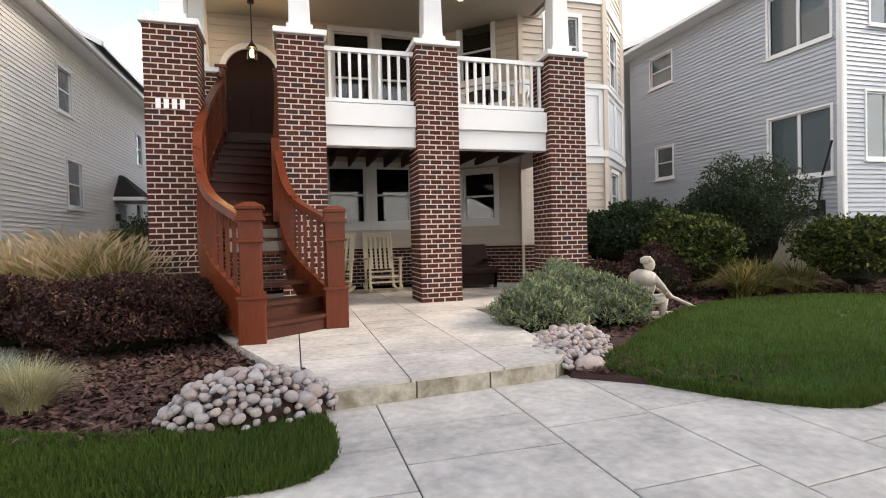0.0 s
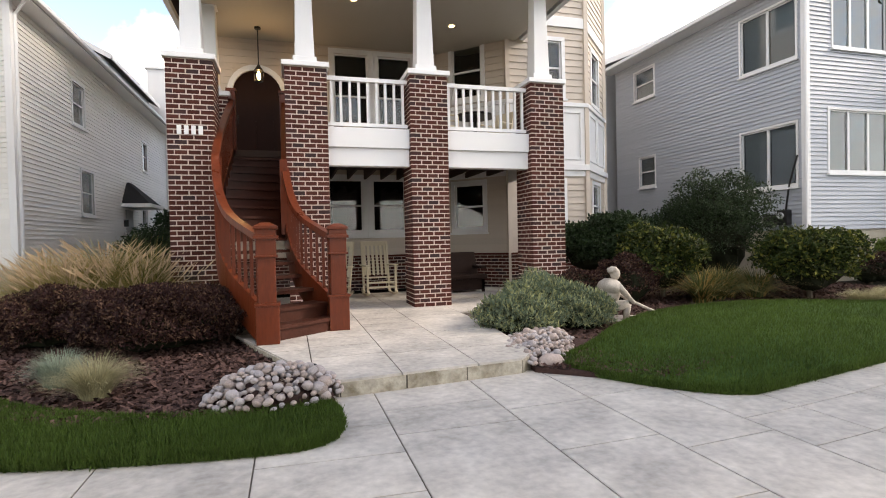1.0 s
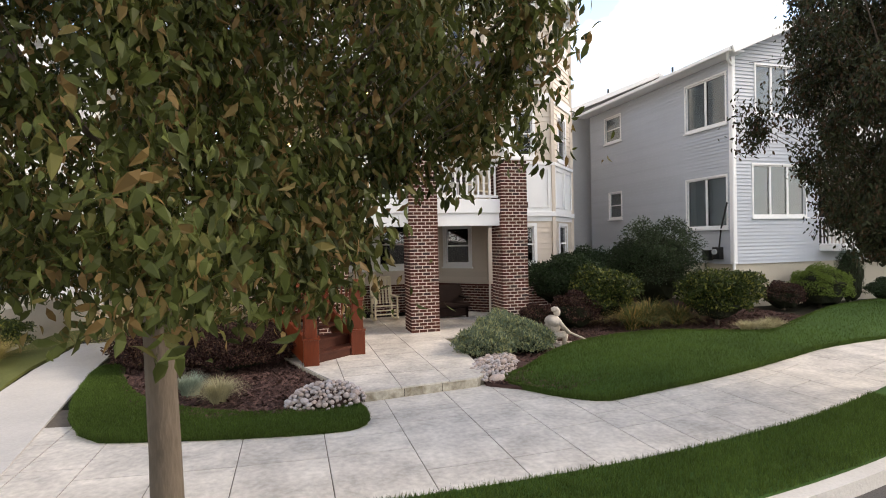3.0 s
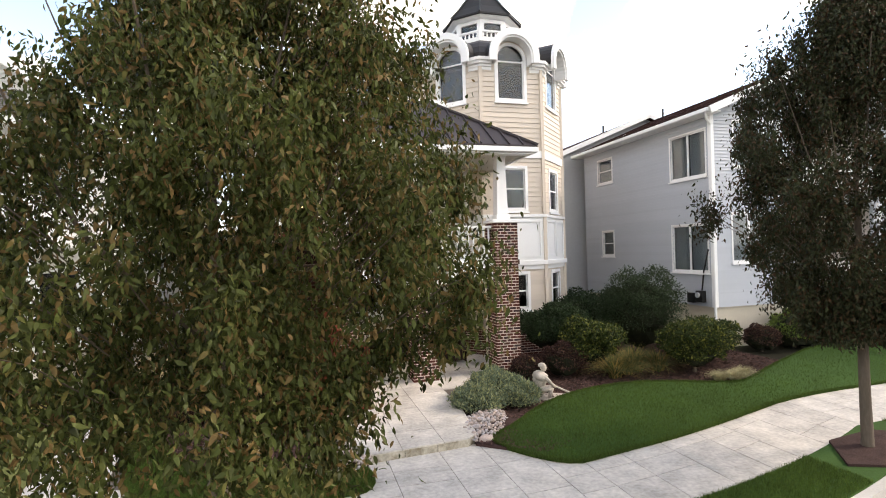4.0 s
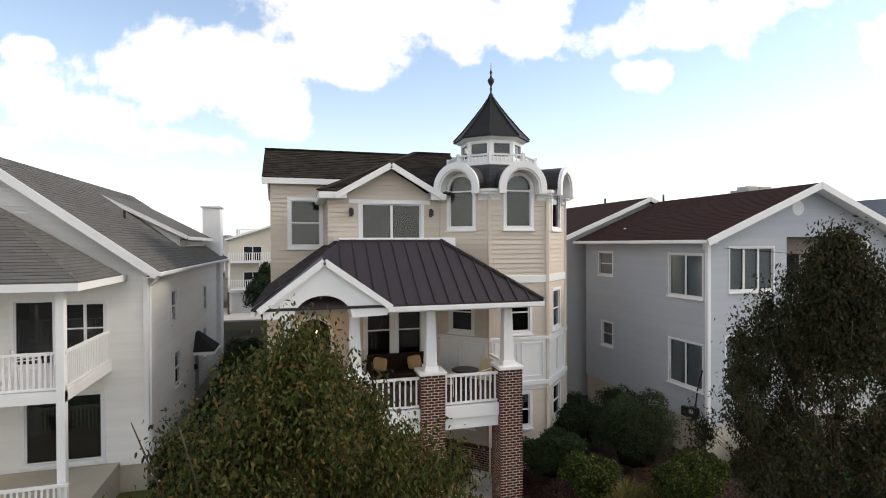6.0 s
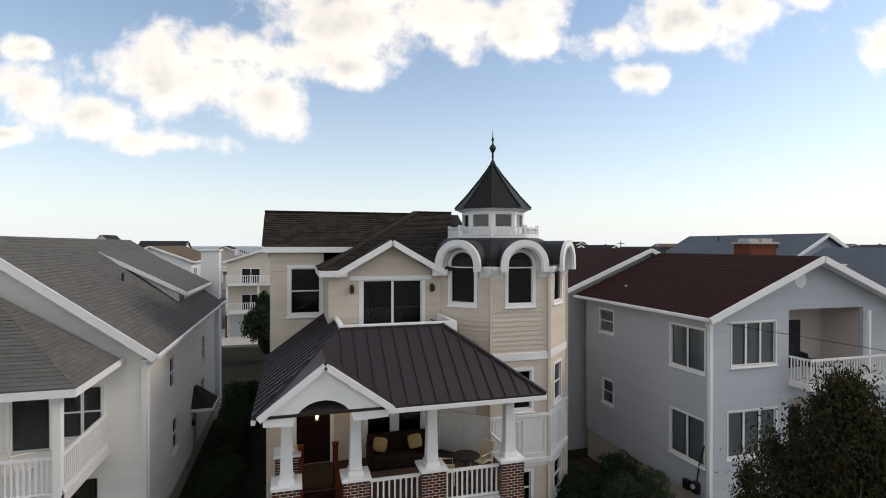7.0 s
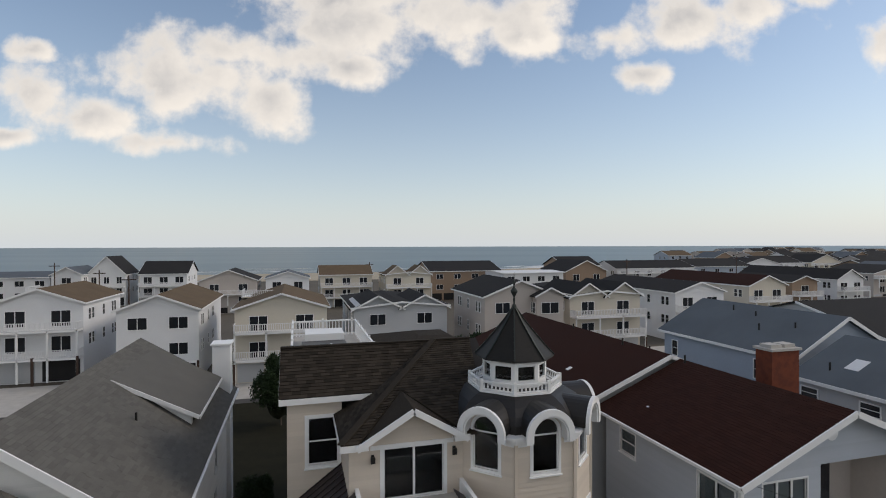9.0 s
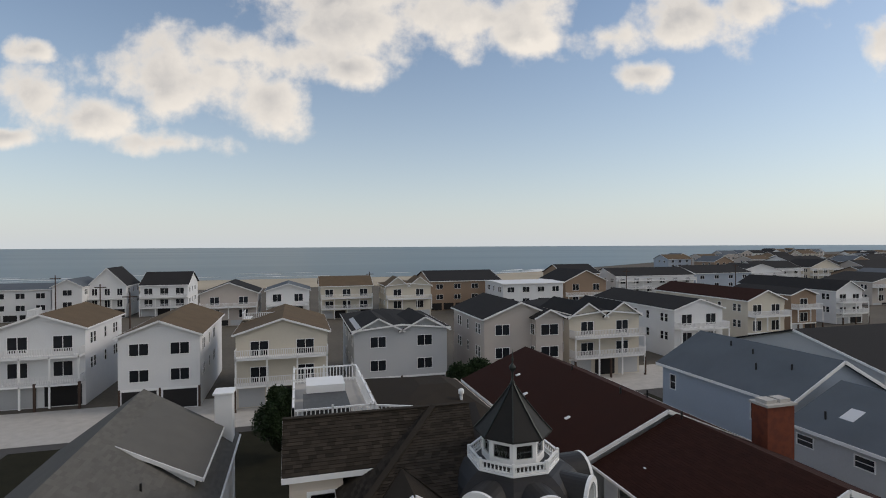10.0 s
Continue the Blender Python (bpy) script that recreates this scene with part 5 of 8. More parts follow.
part("hip_cap", Geo().beam((HX, HY, HZ + 0.03), (PX, PYY, PZ + 0.04), 0.26, 0.05).beam((PX, PYY, PZ + 0.03), (3.6, PYY, PZ + 0.03), 0.26, 0.05), SHINGLE, roof)
for q in ((HX - 0.02, HY - 0.04, -1.6, HY + 0.08), (HX - 0.02, HY + 0.085, HX + 0.1, 7.0), (1.35, HY - 0.04, 1.9, HY + 0.08)):
    part("hip_fascia", Geo().box(q[0], q[1], HZ - 0.24, q[2], q[3], HZ - 0.03), WHITE, roof, "white eave board")
for q in ((HX, HY, -1.6, BW), (1.35, HY, 1.8, BW), (HX, BW + 0.005, -2.2, 7.0)):
    part("hip_soffit", Geo().box(q[0], q[1], HZ - 0.22, q[2], q[3], HZ - 0.19), WHITE, roof)
# small gable above the balcony door
g = slab_roof(slab_roof(Geo(), [(-1.95, HY - 0.06, 9.72), (-0.08, HY - 0.06, 10.84), (-0.08, 6.4, 10.84), (-1.95, 6.4, 9.72)], 0.07), [(-0.08, HY - 0.06, 10.84), (1.8, HY - 0.06, 9.72), (1.8, 6.4, 9.72), (-0.08, 6.4, 10.84)], 0.07)
part("gable_roof", g, SHINGLE, roof)
g = Geo().beam((-1.98, HY - 0.07, 9.66), (-0.08, HY - 0.07, 10.76), 0.09, 0.20).beam((1.83, HY - 0.07, 9.66), (-0.08, HY - 0.07, 10.76), 0.09, 0.20)
part("gable_rake", g, WHITE, roof, "white gable boards")
part("gable_frieze", Geo().box(-1.5, BW - 0.05, 9.45, 1.4, BW, 9.6), WHITE, roof)
# rear roofs and roof deck
part("rear_roof", slab_roof(slab_roof(Geo(), [(0.2, 12.2, 10.2), (7.3, 12.2, 9.6), (5.0, 17.0, 10.9), (3.2, 17.0, 10.9)], 0.1), [(7.3, 12.2, 9.6), (7.3, 22.2, 9.6), (5.0, 19.0, 10.9), (5.0, 17.0, 10.9)], 0.1), SHINGLE, roof)
part("rear_roof", slab_roof(slab_roof(Geo(), [(0.2, 22.2, 10.2), (0.2, 12.2, 10.2), (3.2, 17.0, 10.9), (3.2, 19, 10.9)], 0.1), [(3.2, 17, 10.9), (5, 17, 10.9), (5, 19, 10.9), (3.2, 19, 10.9)], 0.1), SHINGLE, roof)
part("roof_vent", Geo().lathe((5.2, 15.0), [(0.09, 10.2), (0.09, 10.75), (0.17, 10.78), (0.17, 10.98), (0.08, 11.05)], 10), WHITE, roof, "white roof vent")
part("flat_deck", Geo().box(-4.2, 11.8, 10.2, 0.4, 22, 10.45), CONCRETE, roof)
rd = new("roof_deck")
rd.parent = house
rd.location = Vector((-2, 16, 10.5)) - house.location
for a, b in (((-4.1, 12.2), (-0.2, 12.2)), ((-4.1, 21.0), (-0.2, 21.0)), ((-4.1, 12.2), (-4.1, 21)), ((-0.2, 12.2), (-0.2, 21))):
    g = Geo().beam((*a, 11.45), (*b, 11.45), 0.10, 0.08).beam((*a, 10.62), (*b, 10.62), 0.07, 0.07)
    va_, vb_ = Vector(a), Vector(b)
    n = round((vb_ - va_).length / 0.2)
    for k in range(n + 1):
        v = va_.lerp(vb_, k / n)
        s = 0.05 if k % 9 == 0 else 0.025
        g.box(v.x - s, v.y - s, 10.5, v.x + s, v.y + s, 11.45 if s < 0.04 else 11.6)
    part("deck_railing", g, WHITE, rd, "white roof-deck railing")
part("deck_box", Geo().box(-3.4, 17.5, 10.45, -1.2, 19.5, 11.2), WHITE, rd, "white roof-deck bench box")
part("deck_cover", Geo().box(-3.6, 14.0, 10.45, -1.2, 17.0, 10.9), BLACK, rd)
g = Geo().beam((-0.2, 12.2, 11.4), (1.6, 11.6, 11.35), 0.1, 0.08)
for k in range(9):
    g.box(-0.1 + 0.2 * k, 12.1 - 0.066 * k, 10.7, -0.05 + 0.2 * k, 12.15 - 0.066 * k, 11.38)
part("stair_railing", g, WHITE, rd)

# ---- wooden stair ----
stair = thing("stair", "glossy red-brown wooden stair flaring at the bottom, closed stringers", "stair", (-2.4, 0, 0.15))


def curve(pts, t):
    """Catmull-Rom through the points."""
    n = len(pts) - 1
    i = min(int(t * n), n - 1)
    f = t * n - i
    P = [Vector(pts[max(0, min(n, j))]) for j in (i - 1, i, i + 1, i + 2)]
    return 0.5 * ((2 * P[1]) + (P[2] - P[0]) * f + (2 * P[0] - 5 * P[1] + 4 * P[2] - P[3]) * f * f + (3 * P[1] - P[0] - 3 * P[2] + P[3]) * f ** 3)


SL = [(-3.13, 2.40), (-3.13, 1.3), (-3.13, 0.2), (-3.08, -0.75), (-2.85, -1.6), (-2.33, -2.45)]
SR = [(-2.10, 2.40), (-2.10, 1.55), (-2.10, 0.7), (-2.08, -0.1), (-1.90, -0.95), (-1.42, -1.78)]
NS = 17
RISE = (3.30 - 0.15) / NS
lp = [curve(SL, i / (NS - 1)) for i in range(NS)]
rp = [curve(SR, i / (NS - 1)) for i in range(NS)]
for i in range(NS - 1):
    z = 3.30 - (i + 1) * RISE
    l0, l1, r0, r1 = lp[i], lp[i + 1], rp[i], rp[i + 1]
    fwd = (((l1 - l0) + (r1 - r0)) / 2).normalized() * 0.03
    part("tread", Geo().solid([(l0.x, l0.y, z - 0.045), (r0.x, r0.y, z - 0.045), (r1.x + fwd.x, r1.y + fwd.y, z - 0.045), (l1.x + fwd.x, l1.y + fwd.y, z - 0.045)],
                              [(l0.x, l0.y, z), (r0.x, r0.y, z), (r1.x + fwd.x, r1.y + fwd.y, z), (l1.x + fwd.x, l1.y + fwd.y, z)]), MAHOG_D, stair, "worn dark wooden tread")
    if i in (15, 14) or i < 9:
        part("riser", Geo().solid([(l1.x, l1.y, z - RISE), (r1.x, r1.y, z - RISE), (r1.x - fwd.x, r1.y - fwd.y, z - RISE), (l1.x - fwd.x, l1.y - fwd.y, z - RISE)],
                                  [(l1.x, l1.y, z - 0.03 - (0.03 if i == 15 else 0)), (r1.x, r1.y, z - 0.03), (r1.x - fwd.x, r1.y - fwd.y, z - 0.03), (l1.x - fwd.x, l1.y - fwd.y, z - 0.03)]), MAHOG_D, stair)
for side, cur in (("l", SL), ("r", SR)):
    sg, rg = Geo(), Geo()
    N = 34
    prev = None
    for i in range(N + 1):
        t = i / N
        c = curve(cur, t)
        zt = 3.30 - t * (NS - 1) * RISE
        dip = 0.16 * math.sin(min(1, max(0, (t - 0.55) / 0.45)) * math.pi)
        tg = curve(cur, min(1, t + 0.01)) - curve(cur, max(0, t - 0.01))
        now = (c, zt, dip, Vector((-tg.y, tg.x)).normalized())
        if prev:
            (c0, z0, d0, n0), (c1, z1, d1, n1) = prev, now
            n, m = n0 * 0.035, n1 * 0.035
            lo0, lo1 = max(0.16, z0 - 0.36), max(0.16, z1 - 0.36)
            sg.solid([(c0.x - n.x, c0.y - n.y, lo0), (c1.x - m.x, c1.y - m.y, lo1), (c1.x + m.x, c1.y + m.y, lo1), (c0.x + n.x, c0.y + n.y, lo0)],
                     [(c0.x - n.x, c0.y - n.y, z0 + 0.14), (c1.x - m.x, c1.y - m.y, z1 + 0.14), (c1.x + m.x, c1.y + m.y, z1 + 0.14), (c0.x + n.x, c0.y + n.y, z0 + 0.14)])
            n, m = n * 1.6, m * 1.6
            h0, h1 = z0 + 0.98 - d0, z1 + 0.98 - d1
            rg.solid([(c0.x - n.x, c0.y - n.y, h0), (c1.x - m.x, c1.y - m.y, h1), (c1.x + m.x, c1.y + m.y, h1), (c0.x + n.x, c0.y + n.y, h0)],
                     [(c0.x - n.x, c0.y - n.y, h0 + 0.09), (c1.x - m.x, c1.y - m.y, h1 + 0.09), (c1.x + m.x, c1.y + m.y, h1 + 0.09), (c0.x + n.x, c0.y + n.y, h0 + 0.09)])
        prev = now
    part("stringer", sg, MAHOG, stair, "closed curved stringer")
    part("handrail", rg, MAHOG, stair, "curved handrail", smooth=False)
    for k in range(36):
        t = (k + 0.6) / 36.6
        c = curve(cur, t)
        zt = 3.30 - t * (NS - 1) * RISE
        dip = 0.16 * math.sin(min(1, max(0, (t - 0.55) / 0.45)) * math.pi)
        part("baluster", Geo().box(c.x - 0.021, c.y - 0.021, zt + 0.13, c.x + 0.021, c.y + 0.021, zt + 1.0 - dip), MAHOG, stair)
    x, y = cur[-1]
    ang = Matrix.Translation((x, y, 0)) @ Matrix.Rotation(0, 4, "Z")
    nl = Geo()
    for w, z0, z1 in ((0.135, 0.15, 0.62), (0.105, 0.64, 1.20), (0.115, 1.22, 1.43)):
        nl.box(-w, -w, z0, w, w, z1)
    part("newel_post", Geo().add(nl, ang), MAHOG, stair, "stout square newel post", bevel=0.008)
    for w, z0, z1 in ((0.15, 0.61, 0.645), (0.135, 1.195, 1.225)):
        part("newel_collar", Geo().add(Geo().box(-w, -w, z0, w, w, z1), ang), MAHOG, stair, bevel=0.006)
    mo = Geo().lathe((0, 0), [(0.205, 1.42), (0.205, 1.46), (0.17, 1.465), (0.17, 1.535), (0.198, 1.54), (0.198, 1.575), (0.184, 1.58), (0.07, 1.62)], 4, math.pi / 4)
    part("newel_cap", Geo().add(mo, ang), MAHOG, stair, bevel=0.004)
for x, y in ((-3.13, -0.12), (-2.12, -0.02)):
    part("upper_post", Geo().box(x - 0.06, y - 0.06, 1.5, x + 0.06, y + 0.06, 2.75), MAHOG, stair, bevel=0.006)
for x in (-3.13, -2.10):
    part("top_post", Geo().box(x - 0.08, 2.35, 3.2, x + 0.08, 2.51, 4.5).box(x - 0.1, 2.33, 4.5, x + 0.1, 2.53, 4.56), MAHOG, stair, bevel=0.006)
lantern = thing("lantern", "hanging black lantern with warm bulb under the stair gable", "lamp", (-2.62, 3.3, 5.1))
part("rod", Geo().tube([(-2.62, 3.3, 5.35), (-2.62, 3.3, 6.2)], 0.012, 6).lathe((-2.62, 3.3), [(0.07, 6.17), (0.07, 6.215), (0.02, 6.218)], 10), BLACK, lantern)
part("cage", Geo().lathe((-2.62, 3.3), [(0.11, 5.24), (0.03, 5.36), (0.02, 5.38)], 8).lathe((-2.62, 3.3), [(0.06, 4.98), (0.09, 5.0), (0.09, 5.01)], 8), BLACK, lantern)
for k in range(6):
    a = k * math.pi / 3
    part("cage_bar", Geo().beam((-2.62 + .1 * math.cos(a), 3.3 + .1 * math.sin(a), 5.25), (-2.62 + .085 * math.cos(a), 3.3 + .085 * math.sin(a), 5.0), 0.01, 0.01), BLACK, lantern)
part("bulb", Geo().lathe((-2.62, 3.3), [(0.005, 5.03), (0.045, 5.08), (0.045, 5.16), (0.015, 5.23)], 10), LAMPGLOW, lantern, smooth=True)
lp_ = new("lantern_light", bpy.data.lights.new("lantern_light", "POINT"))
lp_.data.energy, lp_.data.color, lp_.data.shadow_soft_size, lp_.location = 6, (1, 0.65, 0.3), 0.05, (-2.62, 3.15, 5.1)

# ---- neighbouring house with red-brown roof ----
rn = thing("house", "white vinyl-sided house with red-brown shingle roof and corner porches", "house", (15.6, 8, 0))
RX0, RX1, RY0, RY1, RE, RPX, RPZ = 11.0, 20.3, 1.30, 9.4, 8.25, 15.65, 10.15
SIDE = [(1.55, 3.30, 6.02, 7.60), (1.55, 3.30, 2.62, 4.28), (7.15, 8.25, 6.55, 7.60), (7.15, 8.0, 3.2, 4.28)]
g = Geo()
lap_wall(g, (RX0, RY1), (RX0, RY0), 1.4, RE, 0.115, [(RY1 - b, RY1 - a, c, d) for a, b, c, d in SIDE])
part("side_wall", g, VINYL, rn, "white lapped vinyl siding", kind="stuff")
for a, b, c, d in SIDE:
    window(rn, (RX0, b), (0, -1), b - a, c, d, 0.06, sashes=2 if b - a > 1.3 else 1, rail=b - a < 1.3, blind=0.97)
FR = [(0.95, 2.95, 6.28, 7.85), (0.8, 3.0, 2.95, 4.6)]
OPEN = (3.6, 7.4, 5.55, 8.25)
OPEN2 = (3.6, 7.4, 1.9, 4.9)
g = Geo()
lap_wall(g, (RX0, RY0), (RX1, RY0), 1.4, RPZ, 0.115, FR + [OPEN, OPEN2], lambda u: RPZ - abs(RX0 + u - RPX) * (RPZ - RE) / (RPX - RX0))
part("front_wall", g, VINYL, rn, "white lapped vinyl siding", kind="stuff")
window(rn, (RX0 + 0.95, RY0), (1, 0), 2.0, 6.28, 7.85, 0.06, sashes=3, rail=False, blind=0.97)
window(rn, (RX0 + 0.8, RY0), (1, 0), 2.2, 2.95, 4.6, 0.06, sashes=3, rail=False, blind=0.97)
part("foundation", Geo().box(RX0 + 0.04, RY0 + 0.04, -0.1, RX1, RY1, 1.4), FOUND, rn, "beige rendered base")
# blocks filling the house, near-black as painted indoor shade
part("rooms", Geo().box(RX0 + 0.55, RY0 + 2.0, 1.4, RX1 - 0.3, RY1 - 0.3, 8.1).box(RX0 + 0.55, RY0 + 0.55, 1.4, RX0 + 3.5, RY0 + 2.0, 8.1), ROOM_SHADE, rn)
part("far_wall", Geo().box(RX1 - 0.1, RY0, 1.4, RX1, RY1, RE).box(RX0, RY1, 1.4, RX1, RY1 + 0.1, RE), VINYL, rn)
part("corner_post", Geo().beam((RX0 - 0.02, RY0 - 0.02, 1.4), (RX0 - 0.02, RY0 - 0.02, RE), 0.14, 0.14), WHITE, rn)
g = slab_roof(slab_roof(Geo(), [(RX0 - 0.5, RY0 - 0.55, RE - 0.1), (RPX, RY0 - 0.55, RPZ + 0.12), (RPX, RY1 + 0.4, RPZ + 0.12), (RX0 - 0.5, RY1 + 0.4, RE - 0.1)], 0.1),
              [(RPX, RY0 - 0.55, RPZ + 0.12), (RX1 + 0.5, RY0 - 0.55, RE - 0.1), (RX1 + 0.5, RY1 + 0.4, RE - 0.1), (RPX, RY1 + 0.4, RPZ + 0.12)], 0.1)
part("roof", g, SH_RED, rn)
part("shingles", shingles(Geo(), (RX0 - 0.5, RY1 + 0.4, RE - 0.1), (RX0 - 0.5, RY0 - 0.55, RE - 0.1), (RPX, RY0 - 0.55, RPZ + 0.12), (RPX, RY1 + 0.4, RPZ + 0.12), 0.16, 0.4, 0.004, 5), SH_RED, rn, "red-brown shingles", kind="stuff")
part("rake_trim", Geo().beam((RX0 - 0.5, RY0 - 0.56, RE - 0.2), (RPX, RY0 - 0.56, RPZ + 0.02), 0.06, 0.24).beam((RX1 + 0.5, RY0 - 0.56, RE - 0.2), (RPX, RY0 - 0.56, RPZ + 0.02), 0.06, 0.24), WHITE, rn)
part("gable_soffit", slab_roof(slab_roof(Geo(), [(RX0 - 0.45, RY0 - 0.5, RE - 0.22), (RPX, RY0 - 0.5, RPZ - 0.02), (RPX, RY0, RPZ - 0.02), (RX0 - 0.45, RY0, RE - 0.22)], 0.02),
     [(RPX, RY0 - 0.5, RPZ - 0.02), (RX1 + 0.45, RY0 - 0.5, RE - 0.22), (RX1 + 0.45, RY0, RE - 0.22), (RPX, RY0, RPZ - 0.02)], 0.02), WHITE, rn)
part("gutter", Geo().beam((RX0 - 0.52, RY0 - 0.5, RE - 0.17), (RX0 - 0.52, RY1 + 0.4, RE - 0.17), 0.12, 0.13), WHITE, rn, "white gutter", bevel=0.02)
part("eave_soffit", Geo().box(RX0 - 0.47, RY0 - 0.5, RE - 0.24, RX0, RY1 + 0.4, RE - 0.2), WHITE, rn)
part("downpipe", Geo().tube([(RX0 - 0.5, RY0 - 0.35, RE - 0.2), (RX0 - 0.35, RY0 - 0.2, RE - 0.4), (RX0 - 0.06, RY0 - 0.06, RE - 0.55), (RX0 - 0.06, RY0 - 0.06, 1.0), (RX0 - 0.06, RY0 - 0.06, 0.1)], 0.045, 8), WHITE, rn)
part("gable_vent", Geo().tube([(RPX - 0.5, RY0 - 0.03, 9.35), (RPX - 0.5, RY0 + 0.02, 9.35)], 0.28, 20), WHITE, rn, "round white gable vent")
for k, (u0, u1, z0, z1) in enumerate((OPEN, OPEN2)):
    rec = new("recessed_porch")
    rec.parent = rn
    rec.location = Vector((RX0 + u0, RY0, z0)) - rn.location
    a, b = RX0 + u0, RX0 + u1
    part("floor", Geo().box(a, RY0 - 0.9, z0 - 0.15, b + 0.6, RY0 + 1.8, z0), WHITE, rec)
    part("inner_wall", Geo().box(a, RY0 + 1.7, z0, b, RY0 + 1.8, z1).box(a - 0.05, RY0 + 0.13, z0, a, RY0 + 1.7, z1).box(b, RY0 + 0.13, z0, b + 0.05, RY0 + 1.7, z1), FAR_TAUPE, rec, "tan inner porch wall")
    part("door_glass", Geo().box(a + 0.9, RY0 + 1.66, z0, a + 2.6, RY0 + 1.695, z0 + 2.0), FAR_GLASS, rec)
    railing(rec, (a, RY0 - 0.85), (b + 0.55, RY0 - 0.85), z0, z0 + 0.98, 0.13, 0.035)
    railing(rec, (a + 0.02, RY0 - 0.05), (a + 0.02, RY0 - 0.8), z0, z0 + 0.98, 0.13, 0.035)
    for x in (a + 2.9, b + 0.5):
        part("porch_column", Geo().box(x - 0.05, RY0 - 0.9, z0, x + 0.05, RY0 - 0.8, z1), WHITE, rec)
for x, y, z in ((15.45, 9.2, 10.1),):
    part("pipe_vent", Geo().tube([(x, y, z), (x, y, z + 0.5)], 0.05, 8), BLACK, rn)
part("roof_vent", Geo().solid([(11.7, 7.4, 8.55), (12.0, 7.4, 8.67), (12.0, 7.6, 8.67), (11.7, 7.6, 8.55)], [(11.7, 7.42, 8.63), (11.95, 7.42, 8.76), (11.95, 7.58, 8.76), (11.7, 7.58, 8.63)]), WHITE, rn, "small white roof vent")
part("roof_vent", Geo().solid([(12.0, 5.4, 8.62), (12.3, 5.4, 8.74), (12.3, 5.65, 8.74), (12.0, 5.65, 8.62)], [(12.0, 5.45, 8.72), (12.25, 5.45, 8.82), (12.25, 5.6, 8.82), (12.0, 5.6, 8.72)]), WHITE, rn)
meter = thing("meter_box", "grey utility meters and conduit on the siding", "meter", (10.9, 1.9, 1.8))
part("box", Geo().box(10.8, 1.7, 1.55, 10.985, 2.0, 1.95).box(10.82, 2.15, 1.5, 10.985, 2.45, 1.85), BLACK, meter, bevel=0.01)
part("dial", Geo().tube([(10.78, 1.85, 1.8), (10.72, 1.85, 1.8)], 0.09, 14), FAR_GREY, meter)
part("conduit", Geo().tube([(10.95, 1.85, 1.95), (10.95, 1.75, 2.6), (10.95, 1.5, 3.4)], 0.025, 8), BLACK, meter)
flag = thing("flag", "red and white striped flag on the porch rail", "flag", (18.9, 0.35, 6.5))
part("staff", Geo().tube([(18.9, 0.4, 6.4), (19.5, -0.5, 7.6)], 0.015, 6), WHITE, flag)
FLAG_RED = surf("flag_red", (0.45, 0.05, 0.05), 0.8, 0.1, 3, 30, 0.05)
for k in range(7):
    x = 18.95 + 0.08 * k
    part("stripe", Geo().solid([(x, 0.3 - 0.12 * k, 6.5 + 0.15 * k), (x + 0.08, 0.18 - 0.12 * k, 6.65 + 0.15 * k), (x + 0.09, 0.19 - 0.12 * k, 6.65 + 0.15 * k), (x + 0.01, 0.31 - 0.12 * k, 6.5 + 0.15 * k)],
                               [(x + 0.05, 0.35 - 0.12 * k, 5.6 + 0.15 * k), (x + 0.13, 0.23 - 0.12 * k, 5.75 + 0.15 * k), (x + 0.14, 0.24 - 0.12 * k, 5.75 + 0.15 * k), (x + 0.06, 0.36 - 0.12 * k, 5.6 + 0.15 * k)]), FLAG_RED if k % 2 == 0 else WHITE, flag)
wire = thing("overhead_cable", "thin dark overhead service cable to the gable", "cable", (12, 1, 7))
part("strand", Geo().tube([(11.6, 1.2, 7.85), (15.0, -4, 7.3), (22.0, -14, 8.6)], 0.009, 5), BLACK, wire)


